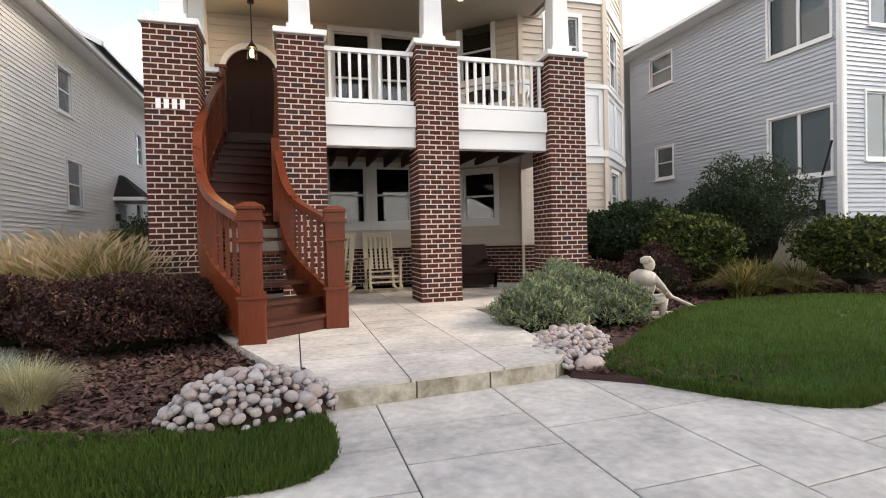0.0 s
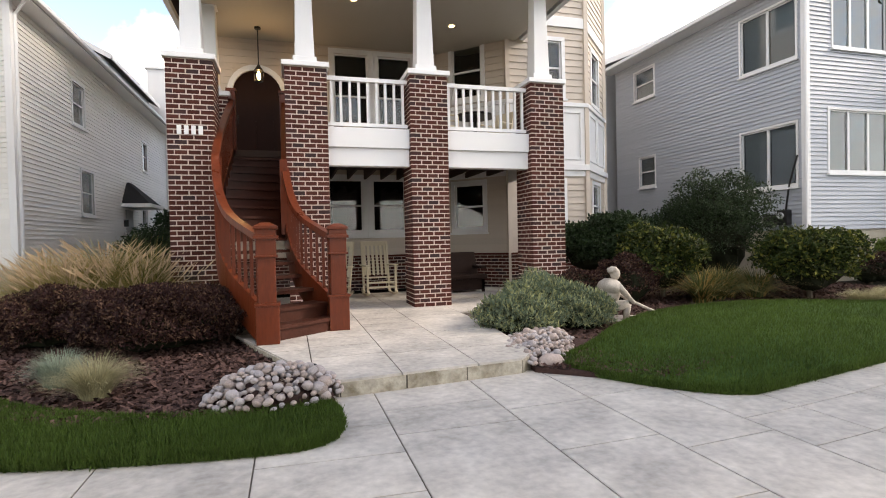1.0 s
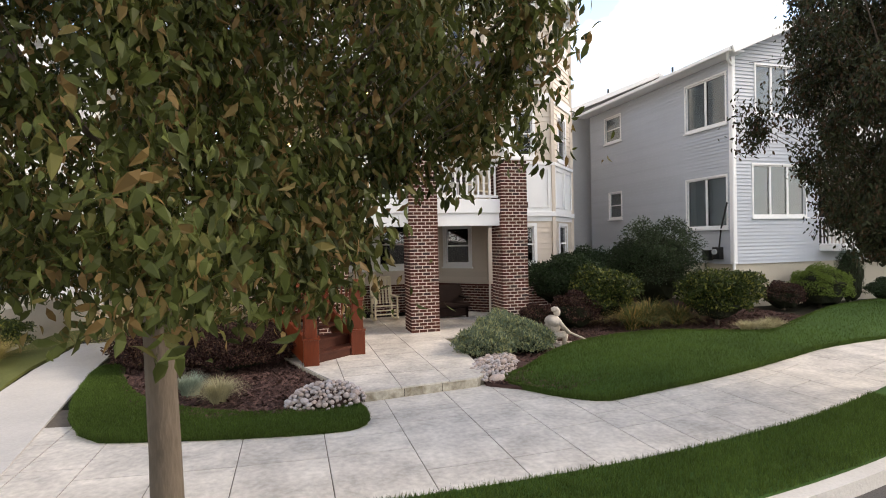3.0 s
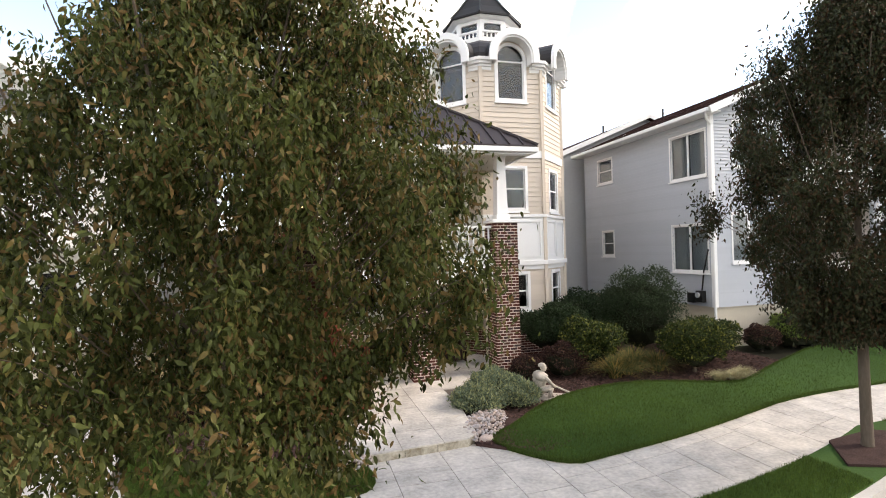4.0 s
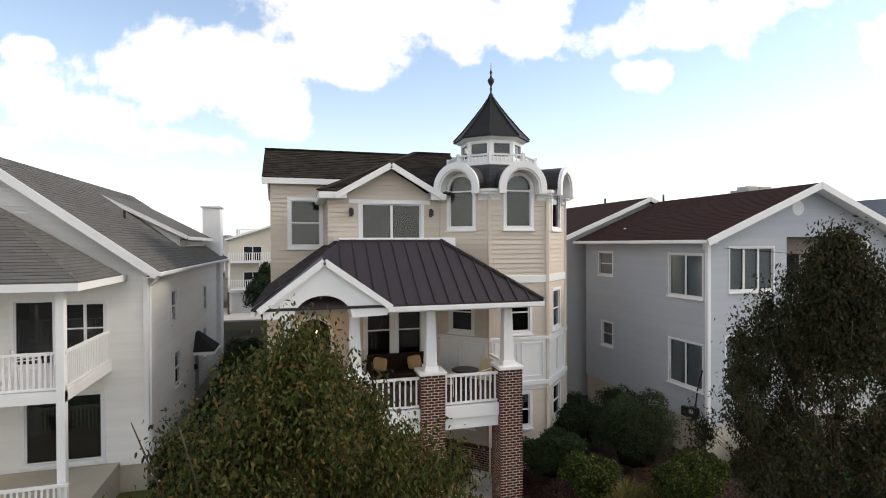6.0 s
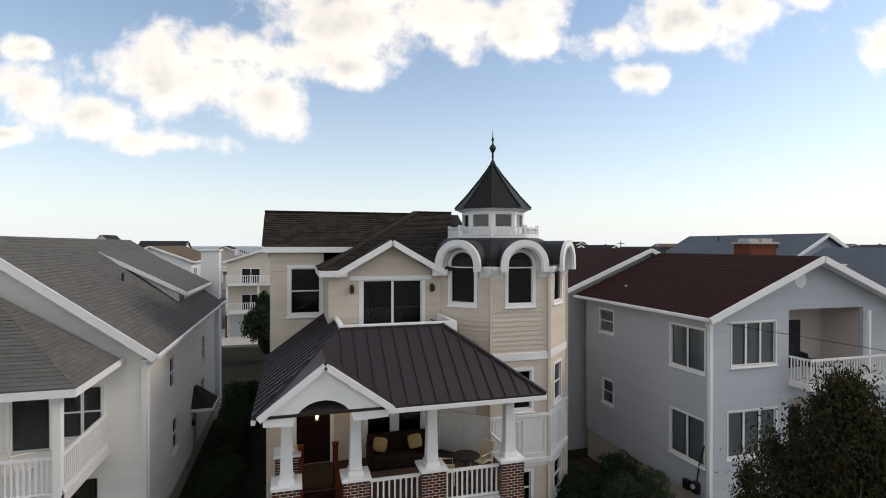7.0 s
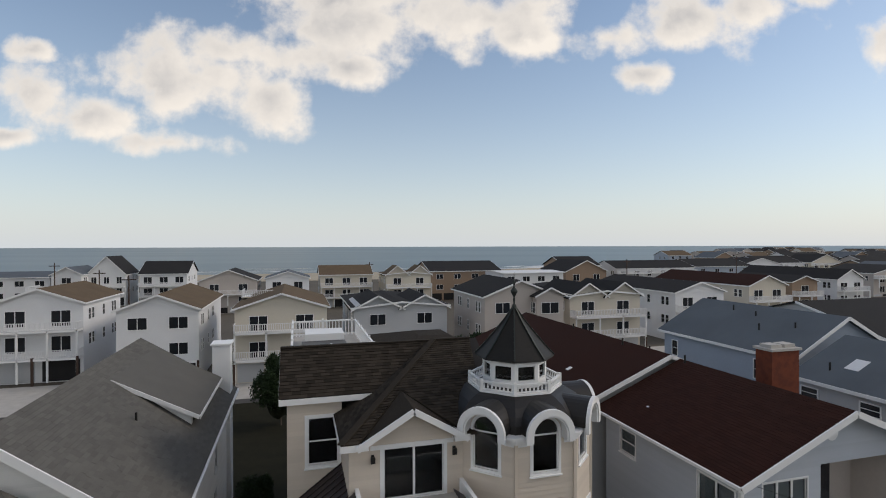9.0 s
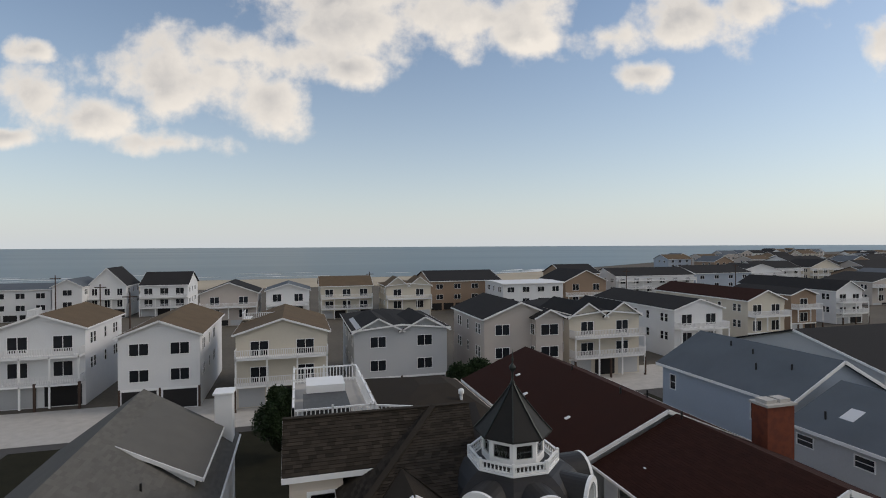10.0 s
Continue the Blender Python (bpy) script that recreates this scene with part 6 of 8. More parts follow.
def plain_house(x0, x1, y0, y1, eave, peak, wall, roofm, axis="y", label="", wins=(), side_wins=(), over=0.4, name="house"):
    """A gabled house: walls, roof with thickness and overhang, boards and windows. axis: the way of the ridge."""
    e = thing(name, label, "house", ((x0 + x1) / 2, (y0 + y1) / 2, 0))
    xm, ym = (x0 + x1) / 2, (y0 + y1) / 2
    w = Geo()
    if axis == "y":
        ring = [(x0, eave), (x0, -0.1), (x1, -0.1), (x1, eave), (xm, peak)]
        w.solid([(x, y0, z) for x, z in ring], [(x, y1, z) for x, z in ring])
        k = (peak - eave) / (xm - x0)
        a, b = (x0 - over, eave - over * k + 0.06), (x1 + over, eave - over * k + 0.06)
        r = slab_roof(slab_roof(Geo(), [(a[0], y0 - over, a[1]), (xm, y0 - over, peak + 0.06), (xm, y1 + over, peak + 0.06), (a[0], y1 + over, a[1])], 0.16),
                      [(xm, y0 - over, peak + 0.06), (b[0], y0 - over, b[1]), (b[0], y1 + over, b[1]), (xm, y1 + over, peak + 0.06)], 0.16)
        bd = Geo().beam((a[0], y0 - over - 0.02, a[1] - 0.10), (xm, y0 - over - 0.02, peak - 0.04), 0.05, 0.22).beam((b[0], y0 - over - 0.02, b[1] - 0.10), (xm, y0 - over - 0.02, peak - 0.04), 0.05, 0.22)
        bd.box(a[0] - 0.03, y0 - over, a[1] - 0.2, a[0], y1 + over, a[1]).box(b[0], y0 - over, b[1] - 0.2, b[0] + 0.03, y1 + over, b[1])
    else:
        ring = [(y0, eave), (y0, -0.1), (y1, -0.1), (y1, eave), (ym, peak)]
        w.solid([(x0, y, z) for y, z in ring], [(x1, y, z) for y, z in ring])
        k = (peak - eave) / (ym - y0)
        a, b = (y0 - over, eave - over * k + 0.06), (y1 + over, eave - over * k + 0.06)
        r = slab_roof(slab_roof(Geo(), [(x0 - over, a[0], a[1]), (x1 + over, a[0], a[1]), (x1 + over, ym, peak + 0.06), (x0 - over, ym, peak + 0.06)], 0.16),
                      [(x0 - over, ym, peak + 0.06), (x1 + over, ym, peak + 0.06), (x1 + over, b[0], b[1]), (x0 - over, b[0], b[1])], 0.16)
        bd = Geo().box(x0 - over, a[0] - 0.03, a[1] - 0.2, x1 + over, a[0], a[1]).beam((x0 - over - 0.02, a[0], a[1] - 0.1), (x0 - over - 0.02, ym, peak - 0.04), 0.05, 0.22).beam((x1 + over + 0.02, a[0], a[1] - 0.1), (x1 + over + 0.02, ym, peak - 0.04), 0.05, 0.22)
    part("wall", w, wall, e)
    part("roof", r, roofm, e)
    part("roof_trim", bd, WHITE, e)
    for u, z, ww, hh in wins:
        far_window(e, x0 + u, y0, z, ww, hh)
    for sx, v, z, ww, hh in side_wins:
        far_window(e, x0 if sx < 0 else x1, y0 + v, z, ww, hh, sx)
    return e


def far_window(e, x, y, z, w, h, side=0):
    """A window with frame, two sashes and dark panes on a front (side 0) or on a side wall."""
    o = new("window")
    o.parent = e
    o.location = Vector((x, y, z)) - origin(e)
    f, p = Geo(), Geo()

    def put(g, u0, u1, z0, z1, d0, d1):
        if side == 0:
            g.box(x + u0, y - d1, z + z0, x + u1, y - d0, z + z1)
        elif side > 0:
            g.box(x + d0, y + u0, z + z0, x + d1, y + u1, z + z1)
        else:
            g.box(x - d1, y + u0, z + z0, x - d0, y + u1, z + z1)
    t = 0.06
    put(f, -t, 0, -t, h + t, -0.02, 0.06), put(f, w, w + t, -t, h + t, -0.02, 0.06), put(f, 0, w, h, h + t, -0.02, 0.06), put(f, 0, w, -t, 0, -0.02, 0.06)
    if w > 1.0:
        put(f, w / 2 - 0.035, w / 2 + 0.035, 0, h, -0.02, 0.05)
    else:
        put(f, 0, w, h * 0.5 - 0.02, h * 0.5 + 0.02, -0.02, 0.03)
    put(p, 0, w, 0, h, -0.02, 0.012)
    part("window_frame", f, WHITE, o)
    part("pane", p, FAR_GLASS, o)


def far_deck(e, x0, x1, y0, z, depth=1.6, top=True, posts=True):
    o = new("balcony")
    o.parent = e
    o.location = Vector((x0, y0, z)) - origin(e)
    part("floor", Geo().box(x0, y0 - depth, z - 0.22, x1, y0, z), WHITE, o)
    railing(o, (x0, y0 - depth + 0.05), (x1, y0 - depth + 0.05), z, z + 1.0, 0.25, 0.09, mat=FAR_WHITE, far=True)
    railing(o, (x0, y0 - depth + 0.05), (x0, y0), z, z + 1.0, 0.25, 0.09, mat=FAR_WHITE, far=True)
    railing(o, (x1, y0 - depth + 0.05), (x1, y0), z, z + 1.0, 0.25, 0.09, mat=FAR_WHITE, far=True)
    if posts:
        n = max(2, round((x1 - x0) / 3.5) + 1)
        for k in range(n):
            x = x0 + 0.1 + (x1 - x0 - 0.2) * k / (n - 1)
            part("post", Geo().box(x - 0.09, y0 - depth, max(0, z - 2.8), x + 0.09, y0 - depth + 0.18, z), WHITE, o)


# ---- neighbouring house with grey roofs ----
ln = thing("house", "ivory vinyl-sided house with grey shingle roofs and corner balcony", "house", (-13, 12, 0))
LX, LY, LE, LPX, LPZ = -8.0, 4.9, 7.42, -12.6, 10.85
LS = [(8.88, 9.85, 2.37, 3.67), (8.4, 9.3, 5.0, 6.2), (15.8, 16.5, 4.6, 5.8), (15.5, 16.3, 2.2, 3.6)]
g = Geo()
lap_wall(g, (LX, LY), (LX, 22), 0.9, LE, 0.115, [(a - LY, b - LY, c, d) for a, b, c, d in LS])
part("side_wall", g, VINYL_L, ln, "white lapped vinyl siding", kind="stuff")
for a, b, c, d in LS:
    window(ln, (LX, a), (0, 1), b - a, c, d, 0.07)
g = Geo()
lap_wall(g, (-17.2, LY), (LX, LY), 0.9, LPZ, 0.115, [(5.55, 6.6, 4.3, 6.3), (6.9, 8.0, 4.6, 6.2), (5.8, 7.9, 1.2, 3.3)], lambda u: LPZ - abs(-17.2 + u - LPX) * (LPZ - LE) / (LPX + 17.2))
part("front_wall", g, VINYL_L, ln, "ivory lapped siding", kind="stuff")
window(ln, (-17.2 + 5.55, LY), (1, 0), 1.05, 4.3, 6.3, 0.1, rail=False, name="balcony_door")
window(ln, (-17.2 + 6.9, LY), (1, 0), 1.1, 4.6, 6.2, 0.08, sashes=2)
window(ln, (-17.2 + 5.8, LY), (1, 0), 2.1, 1.2, 3.3, 0.1, sashes=2, rail=False)
part("foundation", Geo().box(-17.2, LY + 0.04, -0.1, LX - 0.04, 22, 0.9), FOUND, ln)
# one filled block, its near-black colour standing for unlit rooms
part("rooms", Geo().box(-16.9, LY + 0.6, 0.9, LX - 0.5, 21.8, 6.9), ROOM_SHADE, ln)
part("corner_post", Geo().beam((LX, LY, 0.9), (LX, LY, LE), 0.14, 0.14), WHITE, ln)
k = (LPZ - LE) / (LX - LPX)
ex, ez = LX + 0.45, LE - 0.45 * k + 0.1
g = slab_roof(slab_roof(Geo(), [(ex, LY - 0.5, ez), (ex, 22.4, ez), (LPX, 20.6, LPZ + 0.1), (LPX, LY - 0.5, LPZ + 0.1)], 0.12),
              [(-17.65, LY - 0.5, ez), (LPX, LY - 0.5, LPZ + 0.1), (LPX, 20.6, LPZ + 0.1), (-17.65, 22.4, ez)], 0.12)
slab_roof(g, [(ex, 22.4, ez), (-17.65, 22.4, ez), (LPX, 20.6, LPZ + 0.1)], 0.12)
part("roof", g, SH_GREY, ln)
part("shingles", shingles(Geo(), (ex, LY - 0.5, ez), (ex, 22.4, ez), (LPX, 20.6, LPZ + 0.1), (LPX, LY - 0.5, LPZ + 0.1), 0.17, 0.4, 0.008, 8), SH_GREY, ln, "grey shingles", kind="stuff")
part("rake_trim", Geo().beam((ex, LY - 0.53, ez - 0.12), (LPX, LY - 0.53, LPZ - 0.02), 0.06, 0.26).beam((-17.65, LY - 0.53, ez - 0.12), (LPX, LY - 0.53, LPZ - 0.02), 0.06, 0.26), WHITE, ln, "white rake boards")
part("gutter", Geo().beam((ex + 0.05, LY - 0.5, ez - 0.09), (ex + 0.05, 22.4, ez - 0.09), 0.12, 0.12), WHITE, ln, bevel=0.02)
part("eave_soffit", Geo().box(LX, LY - 0.5, ez - 0.2, ex, 22.4, ez - 0.16), WHITE, ln)
part("downpipe", Geo().tube([(ex, LY - 0.1, ez - 0.12), (LX + 0.1, LY + 0.1, ez - 0.5), (LX + 0.08, LY + 0.1, 0.5), (LX + 0.35, LY + 0.1, 0.15)], 0.045, 8), WHITE, ln)
part("pipe_vent", Geo().tube([(-10.2, 10.6, 8.9), (-10.2, 10.6, 9.5)], 0.05, 8), BLACK, ln)
dm = new("dormer")
dm.parent = ln
dm.location = Vector((-9.5, 15.5, 8)) - ln.location
part("dormer_wall", Geo().solid([(-8.6, 13.2, 7.3), (-12.2, 13.2, 10.3), (-8.6, 13.2, 8.5)], [(-8.6, 20.0, 7.3), (-12.2, 20.0, 10.3), (-8.6, 20.0, 8.5)]), WHITE, dm)
part("dormer_roof", slab_roof(Geo(), [(-8.2, 12.9, 8.45), (-8.2, 20.2, 8.45), (-12.6, 20.2, 10.80), (-12.6, 12.9, 10.80)], 0.14), SH_GREY, dm)
part("dormer_window", Geo().box(-8.62, 13.6, 7.5, -8.58, 14.4, 8.3), FAR_GLASS, dm)
part("dormer_board", Geo().beam((-8.2, 12.87, 8.38), (-12.6, 12.87, 10.68), 0.05, 0.18).box(-8.2, 12.9, 8.28, -8.16, 20.2, 8.44), WHITE, dm)
part("chimney", Geo().box(-8.75, 20.4, 0, -7.75, 21.6, 10.30).box(-8.85, 20.3, 10.30, -7.65, 21.7, 10.42), WHITE, ln, "white boxed chimney", bevel=0.02)
hd = new("door_hood")
hd.parent = ln
hd.location = Vector((LX + 0.3, 13.6, 3.0)) - ln.location
part("hood_roof", Geo().solid([(LX, 12.7, 2.95), (LX + 0.95, 12.7, 2.95), (LX + 0.95, 14.6, 2.95), (LX, 14.6, 2.95)], [(LX, 13.4, 3.8), (LX + 0.1, 13.4, 3.8), (LX + 0.1, 13.9, 3.8), (LX, 13.9, 3.8)]), SH_DARK, hd, "small dark hipped door hood")
part("hood_fascia", Geo().box(LX, 12.65, 2.82, LX + 1.0, 14.65, 2.95), WHITE, hd)
part("side_door", Geo().box(LX - 0.02, 13.2, 0.9, LX + 0.03, 14.1, 2.75), FAR_GREY, hd)
part("side_lamp", Geo().box(LX + 0.02, 12.9, 2.1, LX + 0.16, 13.02, 2.35), BLACK, hd)
lb = new("corner_balcony")
lb.parent = ln
lb.location = Vector((-12, 3, 4)) - ln.location
BX0, BX1, BY0, BZ, BE = -17.0, -9.0, 1.35, 4.3, 7.12
part("floor", Geo().box(BX0, BY0, BZ - 0.3, BX1, LY, BZ), WHITE, lb)
railing(lb, (BX0, BY0 + 0.08), (BX1, BY0 + 0.08), BZ, BZ + 1.0, 0.13, 0.045)
railing(lb, (BX1 - 0.08, BY0 + 0.1), (BX1 - 0.08, LY), BZ, BZ + 1.0, 0.13, 0.045)
for x in (BX1 - 0.1, -12.6, -16.2):
    part("post", Geo().box(x - 0.1, BY0 - 0.015, 0.05, x + 0.1, BY0 + 0.185, BE - 0.2), WHITE, lb, bevel=0.01)
HX_, HY_, HZ_ = BX1 - 3.05, BY0 + 3.05, BE + 2.25
part("balcony_roof", slab_roof(slab_roof(Geo(), [(BX0, BY0 - 0.4, BE), (BX1 + 0.45, BY0 - 0.4, BE), (HX_, HY_, HZ_), (BX0, HY_, HZ_)], 0.12), [(BX1 + 0.45, BY0 - 0.4, BE), (BX1 + 0.45, HY_, BE), (HX_, HY_, HZ_)], 0.12), SH_GREY, lb)
part("balcony_shingles", shingles(shingles(Geo(), (BX0, BY0 - 0.4, BE), (BX1 + 0.45, BY0 - 0.4, BE), (HX_, HY_, HZ_), (BX0, HY_, HZ_), 0.17, 0.4, 0.008, 9), (BX1 + 0.45, BY0 - 0.4, BE), (BX1 + 0.45, HY_, BE), (HX_, HY_, HZ_), (HX_, HY_, HZ_), 0.17, 0.4, 0.008, 10), SH_GREY, lb, kind="stuff")
part("balcony_fascia", Geo().box(BX0, BY0 - 0.42, BE - 0.23, BX1 + 0.47, BY0 - 0.36, BE - 0.03).box(BX1 + 0.41, BY0 - 0.36, BE - 0.23, BX1 + 0.47, LY, BE - 0.03).box(BX0, BY0 - 0.36, BE - 0.23, BX1 + 0.4, LY, BE - 0.19), WHITE, lb)
railing(lb, (BX0, BY0 - 0.1), (BX1 + 0.1, BY0 - 0.1), 1.0, 1.95, 0.13, 0.045)
part("lower_floor", Geo().box(BX0, BY0 - 0.2, 0.0, BX1 + 0.2, LY, 1.0), FOUND, lb)


def patio_chair(x, y, z, turn, mat, label):
    e = thing("patio_chair", label, "chair", (0, 0, 0), "balcony chairs")
    part("seat", Geo().box(-0.25, -0.25, 0.40, 0.25, 0.25, 0.44), mat, e)
    part("backrest", Geo().solid([(-0.25, 0.23, 0.44), (0.25, 0.23, 0.44), (0.25, 0.27, 0.44), (-0.25, 0.27, 0.44)], [(-0.25, 0.36, 0.95), (0.25, 0.36, 0.95), (0.25, 0.40, 0.95), (-0.25, 0.40, 0.95)]), mat, e)
    for sx in (-0.24, 0.24):
        for sy in (-0.23, 0.23):
            part("leg", Geo().tube([(sx, sy, 0), (sx, sy, 0.42)], 0.018, 6), mat, e)
        part("armrest", Geo().tube([(sx, -0.23, 0.42), (sx, -0.23, 0.64), (sx, 0.30, 0.66)], 0.018, 6), mat, e)
    e.matrix_basis = pose(x, y, z, 0, 0, turn)
    return e


patio_chair(-10.3, 2.6, BZ, 120, FAR_WHITE, "white metal patio chair on the balcony")
patio_chair(-12.0, 2.8, BZ, 60, FAR_WHITE, "white metal patio chair on the balcony")
patio_chair(-11.4, 2.2, 1.0, 30, SH_DARK, "dark green patio chair on the lower porch")
patio_chair(16.2, 1.6, 5.55, 70, BLACK, "dark patio chair on the recessed porch")

# ---- town behind ----
red2 = plain_house(9.7, 20.6, 10.25, 27.5, 8.2, 10.45, FAR_GREY, SH_RED, "y", "grey house with red-brown shingle roof behind the neighbour", side_wins=[(-1, 3, 6.4, 0.8, 1.0), (-1, 11, 6.4, 0.8, 1.0)])
for x, y, z in ((14.8, 13.6, 10.2), (14.9, 19.5, 10.2), (18.5, 16.0, 9.1)):
    part("pipe_vent", Geo().tube([(x, y, z), (x, y, z + 0.55)], 0.06, 8), BLACK, red2)
for x, y, z in ((11.4, 14.0, 9.0), (11.2, 19.5, 8.95), (12.2, 23.0, 9.35)):
    part("roof_vent", Geo().solid([(x, y, z - 0.12), (x + 0.35, y, z), (x + 0.35, y + 0.3, z), (x, y + 0.3, z - 0.12)], [(x, y + 0.03, z), (x + 0.3, y + 0.03, z + 0.12), (x + 0.3, y + 0.27, z + 0.12), (x, y + 0.27, z)]), WHITE, red2, "small white roof vent")
blue = plain_house(26.9, 35.6, 12.9, 25.0, 9.1, 11.45, FAR_BLUE, SH_BLUE, "y", "blue-grey house with broad grey shingle roof", side_wins=[(-1, 2.0, 7.0, 0.9, 1.3), (-1, 10.5, 7.0, 0.6, 1.2)])
for x, y, z in ((28.6, 17.0, 9.95), (29.4, 14.8, 10.3), (30.3, 21.0, 10.8), (30.0, 18.6, 10.6)):
    part("pipe_vent", Geo().tube([(x, y, z), (x, y, z + 0.6)], 0.06, 8), BLACK, blue)
c3 = plain_house(25.4, 34.0, -6.0, 11.2, 8.5, 10.5, FAR_GREY, SH_BLUE, "y", "house with weathered grey shingle roof and skylight", side_wins=[(-1, 12.6, 7.2, 1.0, 0.6), (-1, 16.0, 7.2, 1.0, 0.6)])
part("skylight", Geo().solid([(26.6, 8.6, 9.02), (27.6, 8.6, 9.48), (27.6, 9.4, 9.48), (26.6, 9.4, 9.02)], [(26.6, 8.6, 9.14), (27.6, 8.6, 9.60), (27.6, 9.4, 9.60), (26.6, 9.4, 9.14)]), FAR_WHITE, c3)
part("pipe_vent", Geo().tube([(26.2, 9.9, 8.8), (26.2, 9.9, 9.4)], 0.06, 8), BLACK, c3)
ch = new("chimney")
ch.parent = rn
ch.location = Vector((20.7, 8.5, 0)) - rn.location
CHIM = surf("red_chimney_brick", (0.20, 0.062, 0.036), 0.85, 0.2, 3, 40, 0.3, alt=(0.13, 0.045, 0.03))
part("stack", Geo().box(19.8, 8.0, 0, 21.6, 9.0, 10.75), CHIM, ch, "red brick chimney stack")
part("chimney_cap", Geo().box(19.7, 7.9, 10.75, 21.7, 9.1, 10.87).box(19.9, 8.15, 10.87, 20.6, 8.85, 11.05).box(20.8, 8.15, 10.87, 21.5, 8.85, 11.05), CONCRETE, ch)
plain_house(46.0, 66.0, 20.0, 37.0, 8.0, 10.4, FAR_GREY, SH_DARK, "x", "low house under a broad charcoal roof")


def town_house(x0, x1, y0, d, eave, peak, wall, roofm, label, decks=(), cols=2, axis="y", twin=False, roofdeck=False, near=False):
    """A beach house of the next streets: two glazed floors over parking, decks in front."""
    w = x1 - x0
    rows = (eave - 5.6, eave - 2.5)
    dd = 1.7 if decks else 0.0
    wins = []
    for z in rows:
        for k in range(cols):
            ww = 2.0 if w / cols > 3.4 else 1.2
            wins.append((w * (k + 0.5) / cols - ww / 2, z - (0.35 if decks else -0.15), ww, 1.85 if decks else 1.35))
    side = [(s, v, z + 0.15, 0.75, 1.35) for s in (-1, 1) for v in (1.6, 2.7, 6.5, 10.0, 11.0) for z in rows if v < d - 1]
    e = plain_house(x0, x1, y0 + dd, y0 + d, eave, peak if not twin else eave + 0.6, wall, roofm, axis, label, wins, side)
    for z in decks:
        far_deck(e, x0 + 0.05, x1 - 0.05, y0 + dd, z, dd)
    if near:
        g = Geo()
        for px_ in (x0 + 0.1, x0 + w / 2, x1 - 0.1):
            g.box(px_ - 0.12, y0 - 0.04, -0.1, px_ + 0.12, y0 + 0.2, rows[0] - 0.7)
        part("skirt_board", Geo().box(x0 - 0.02, y0 + dd - 0.03, rows[0] - 0.95, x1 + 0.02, y0 + dd, rows[0] - 0.7), WHITE, e, "white skirt board")
        part("pier", g, UNDER, e, kind="stuff")
    n = max(2, int(w / 3.2))
    for k in range(n):
        g = Geo().box(x0 + w * (k + 0.08) / n, y0 + dd - 0.02, 0, x0 + w * (k + 0.92) / n, y0 + dd + 0.03, rows[0] - 1.0)
        # grey ones are doors; charcoal paints the shade of openings below the house
        part("garage_door", g, FAR_GREY if k % 2 == 0 and decks else SH_DARK, e)
    if twin:
        for f in (0.25, 0.75):
            xm, r = x0 + w * f, w * 0.26
            ring = [(xm - r, eave - 0.1), (xm + r, eave - 0.1), (xm, peak)]
            part("gable", Geo().solid([(x, y0 + dd - 0.05, z) for x, z in ring], [(x, y0 + d * 0.6, z) for x, z in ring]), wall, e)
            a = Geo()
            slab_roof(a, [(xm - r - 0.3, y0 + dd - 0.5, eave - 0.32), (xm, y0 + dd - 0.5, peak + 0.14), (xm, y0 + d * 0.6, peak + 0.14), (xm - r - 0.3, y0 + d * 0.6, eave - 0.32)], 0.14)
            slab_roof(a, [(xm, y0 + dd - 0.5, peak + 0.14), (xm + r + 0.3, y0 + dd - 0.5, eave - 0.32), (xm + r + 0.3, y0 + d * 0.6, eave - 0.32), (xm, y0 + d * 0.6, peak + 0.14)], 0.14)
            part("gable_roof", a, roofm, e)
            part("gable_board", Geo().beam((xm - r - 0.3, y0 + dd - 0.53, eave - 0.4), (xm, y0 + dd - 0.53, peak + 0.05), 0.05, 0.2).beam((xm + r + 0.3, y0 + dd - 0.53, eave - 0.4), (xm, y0 + dd - 0.53, peak + 0.05), 0.05, 0.2), WHITE, e)
    if roofdeck:
        far_deck(e, x0 - 0.1, x0 + w * 0.45, y0 + d - 1.5, eave + 0.35, 4.5, posts=False)
        part("deck_parapet", Geo().box(x0 - 0.1, y0 + d - 6.0, eave - 0.4, x0 + w * 0.45, y0 + d - 5.9, eave + 0.5), wall, e)
    return e


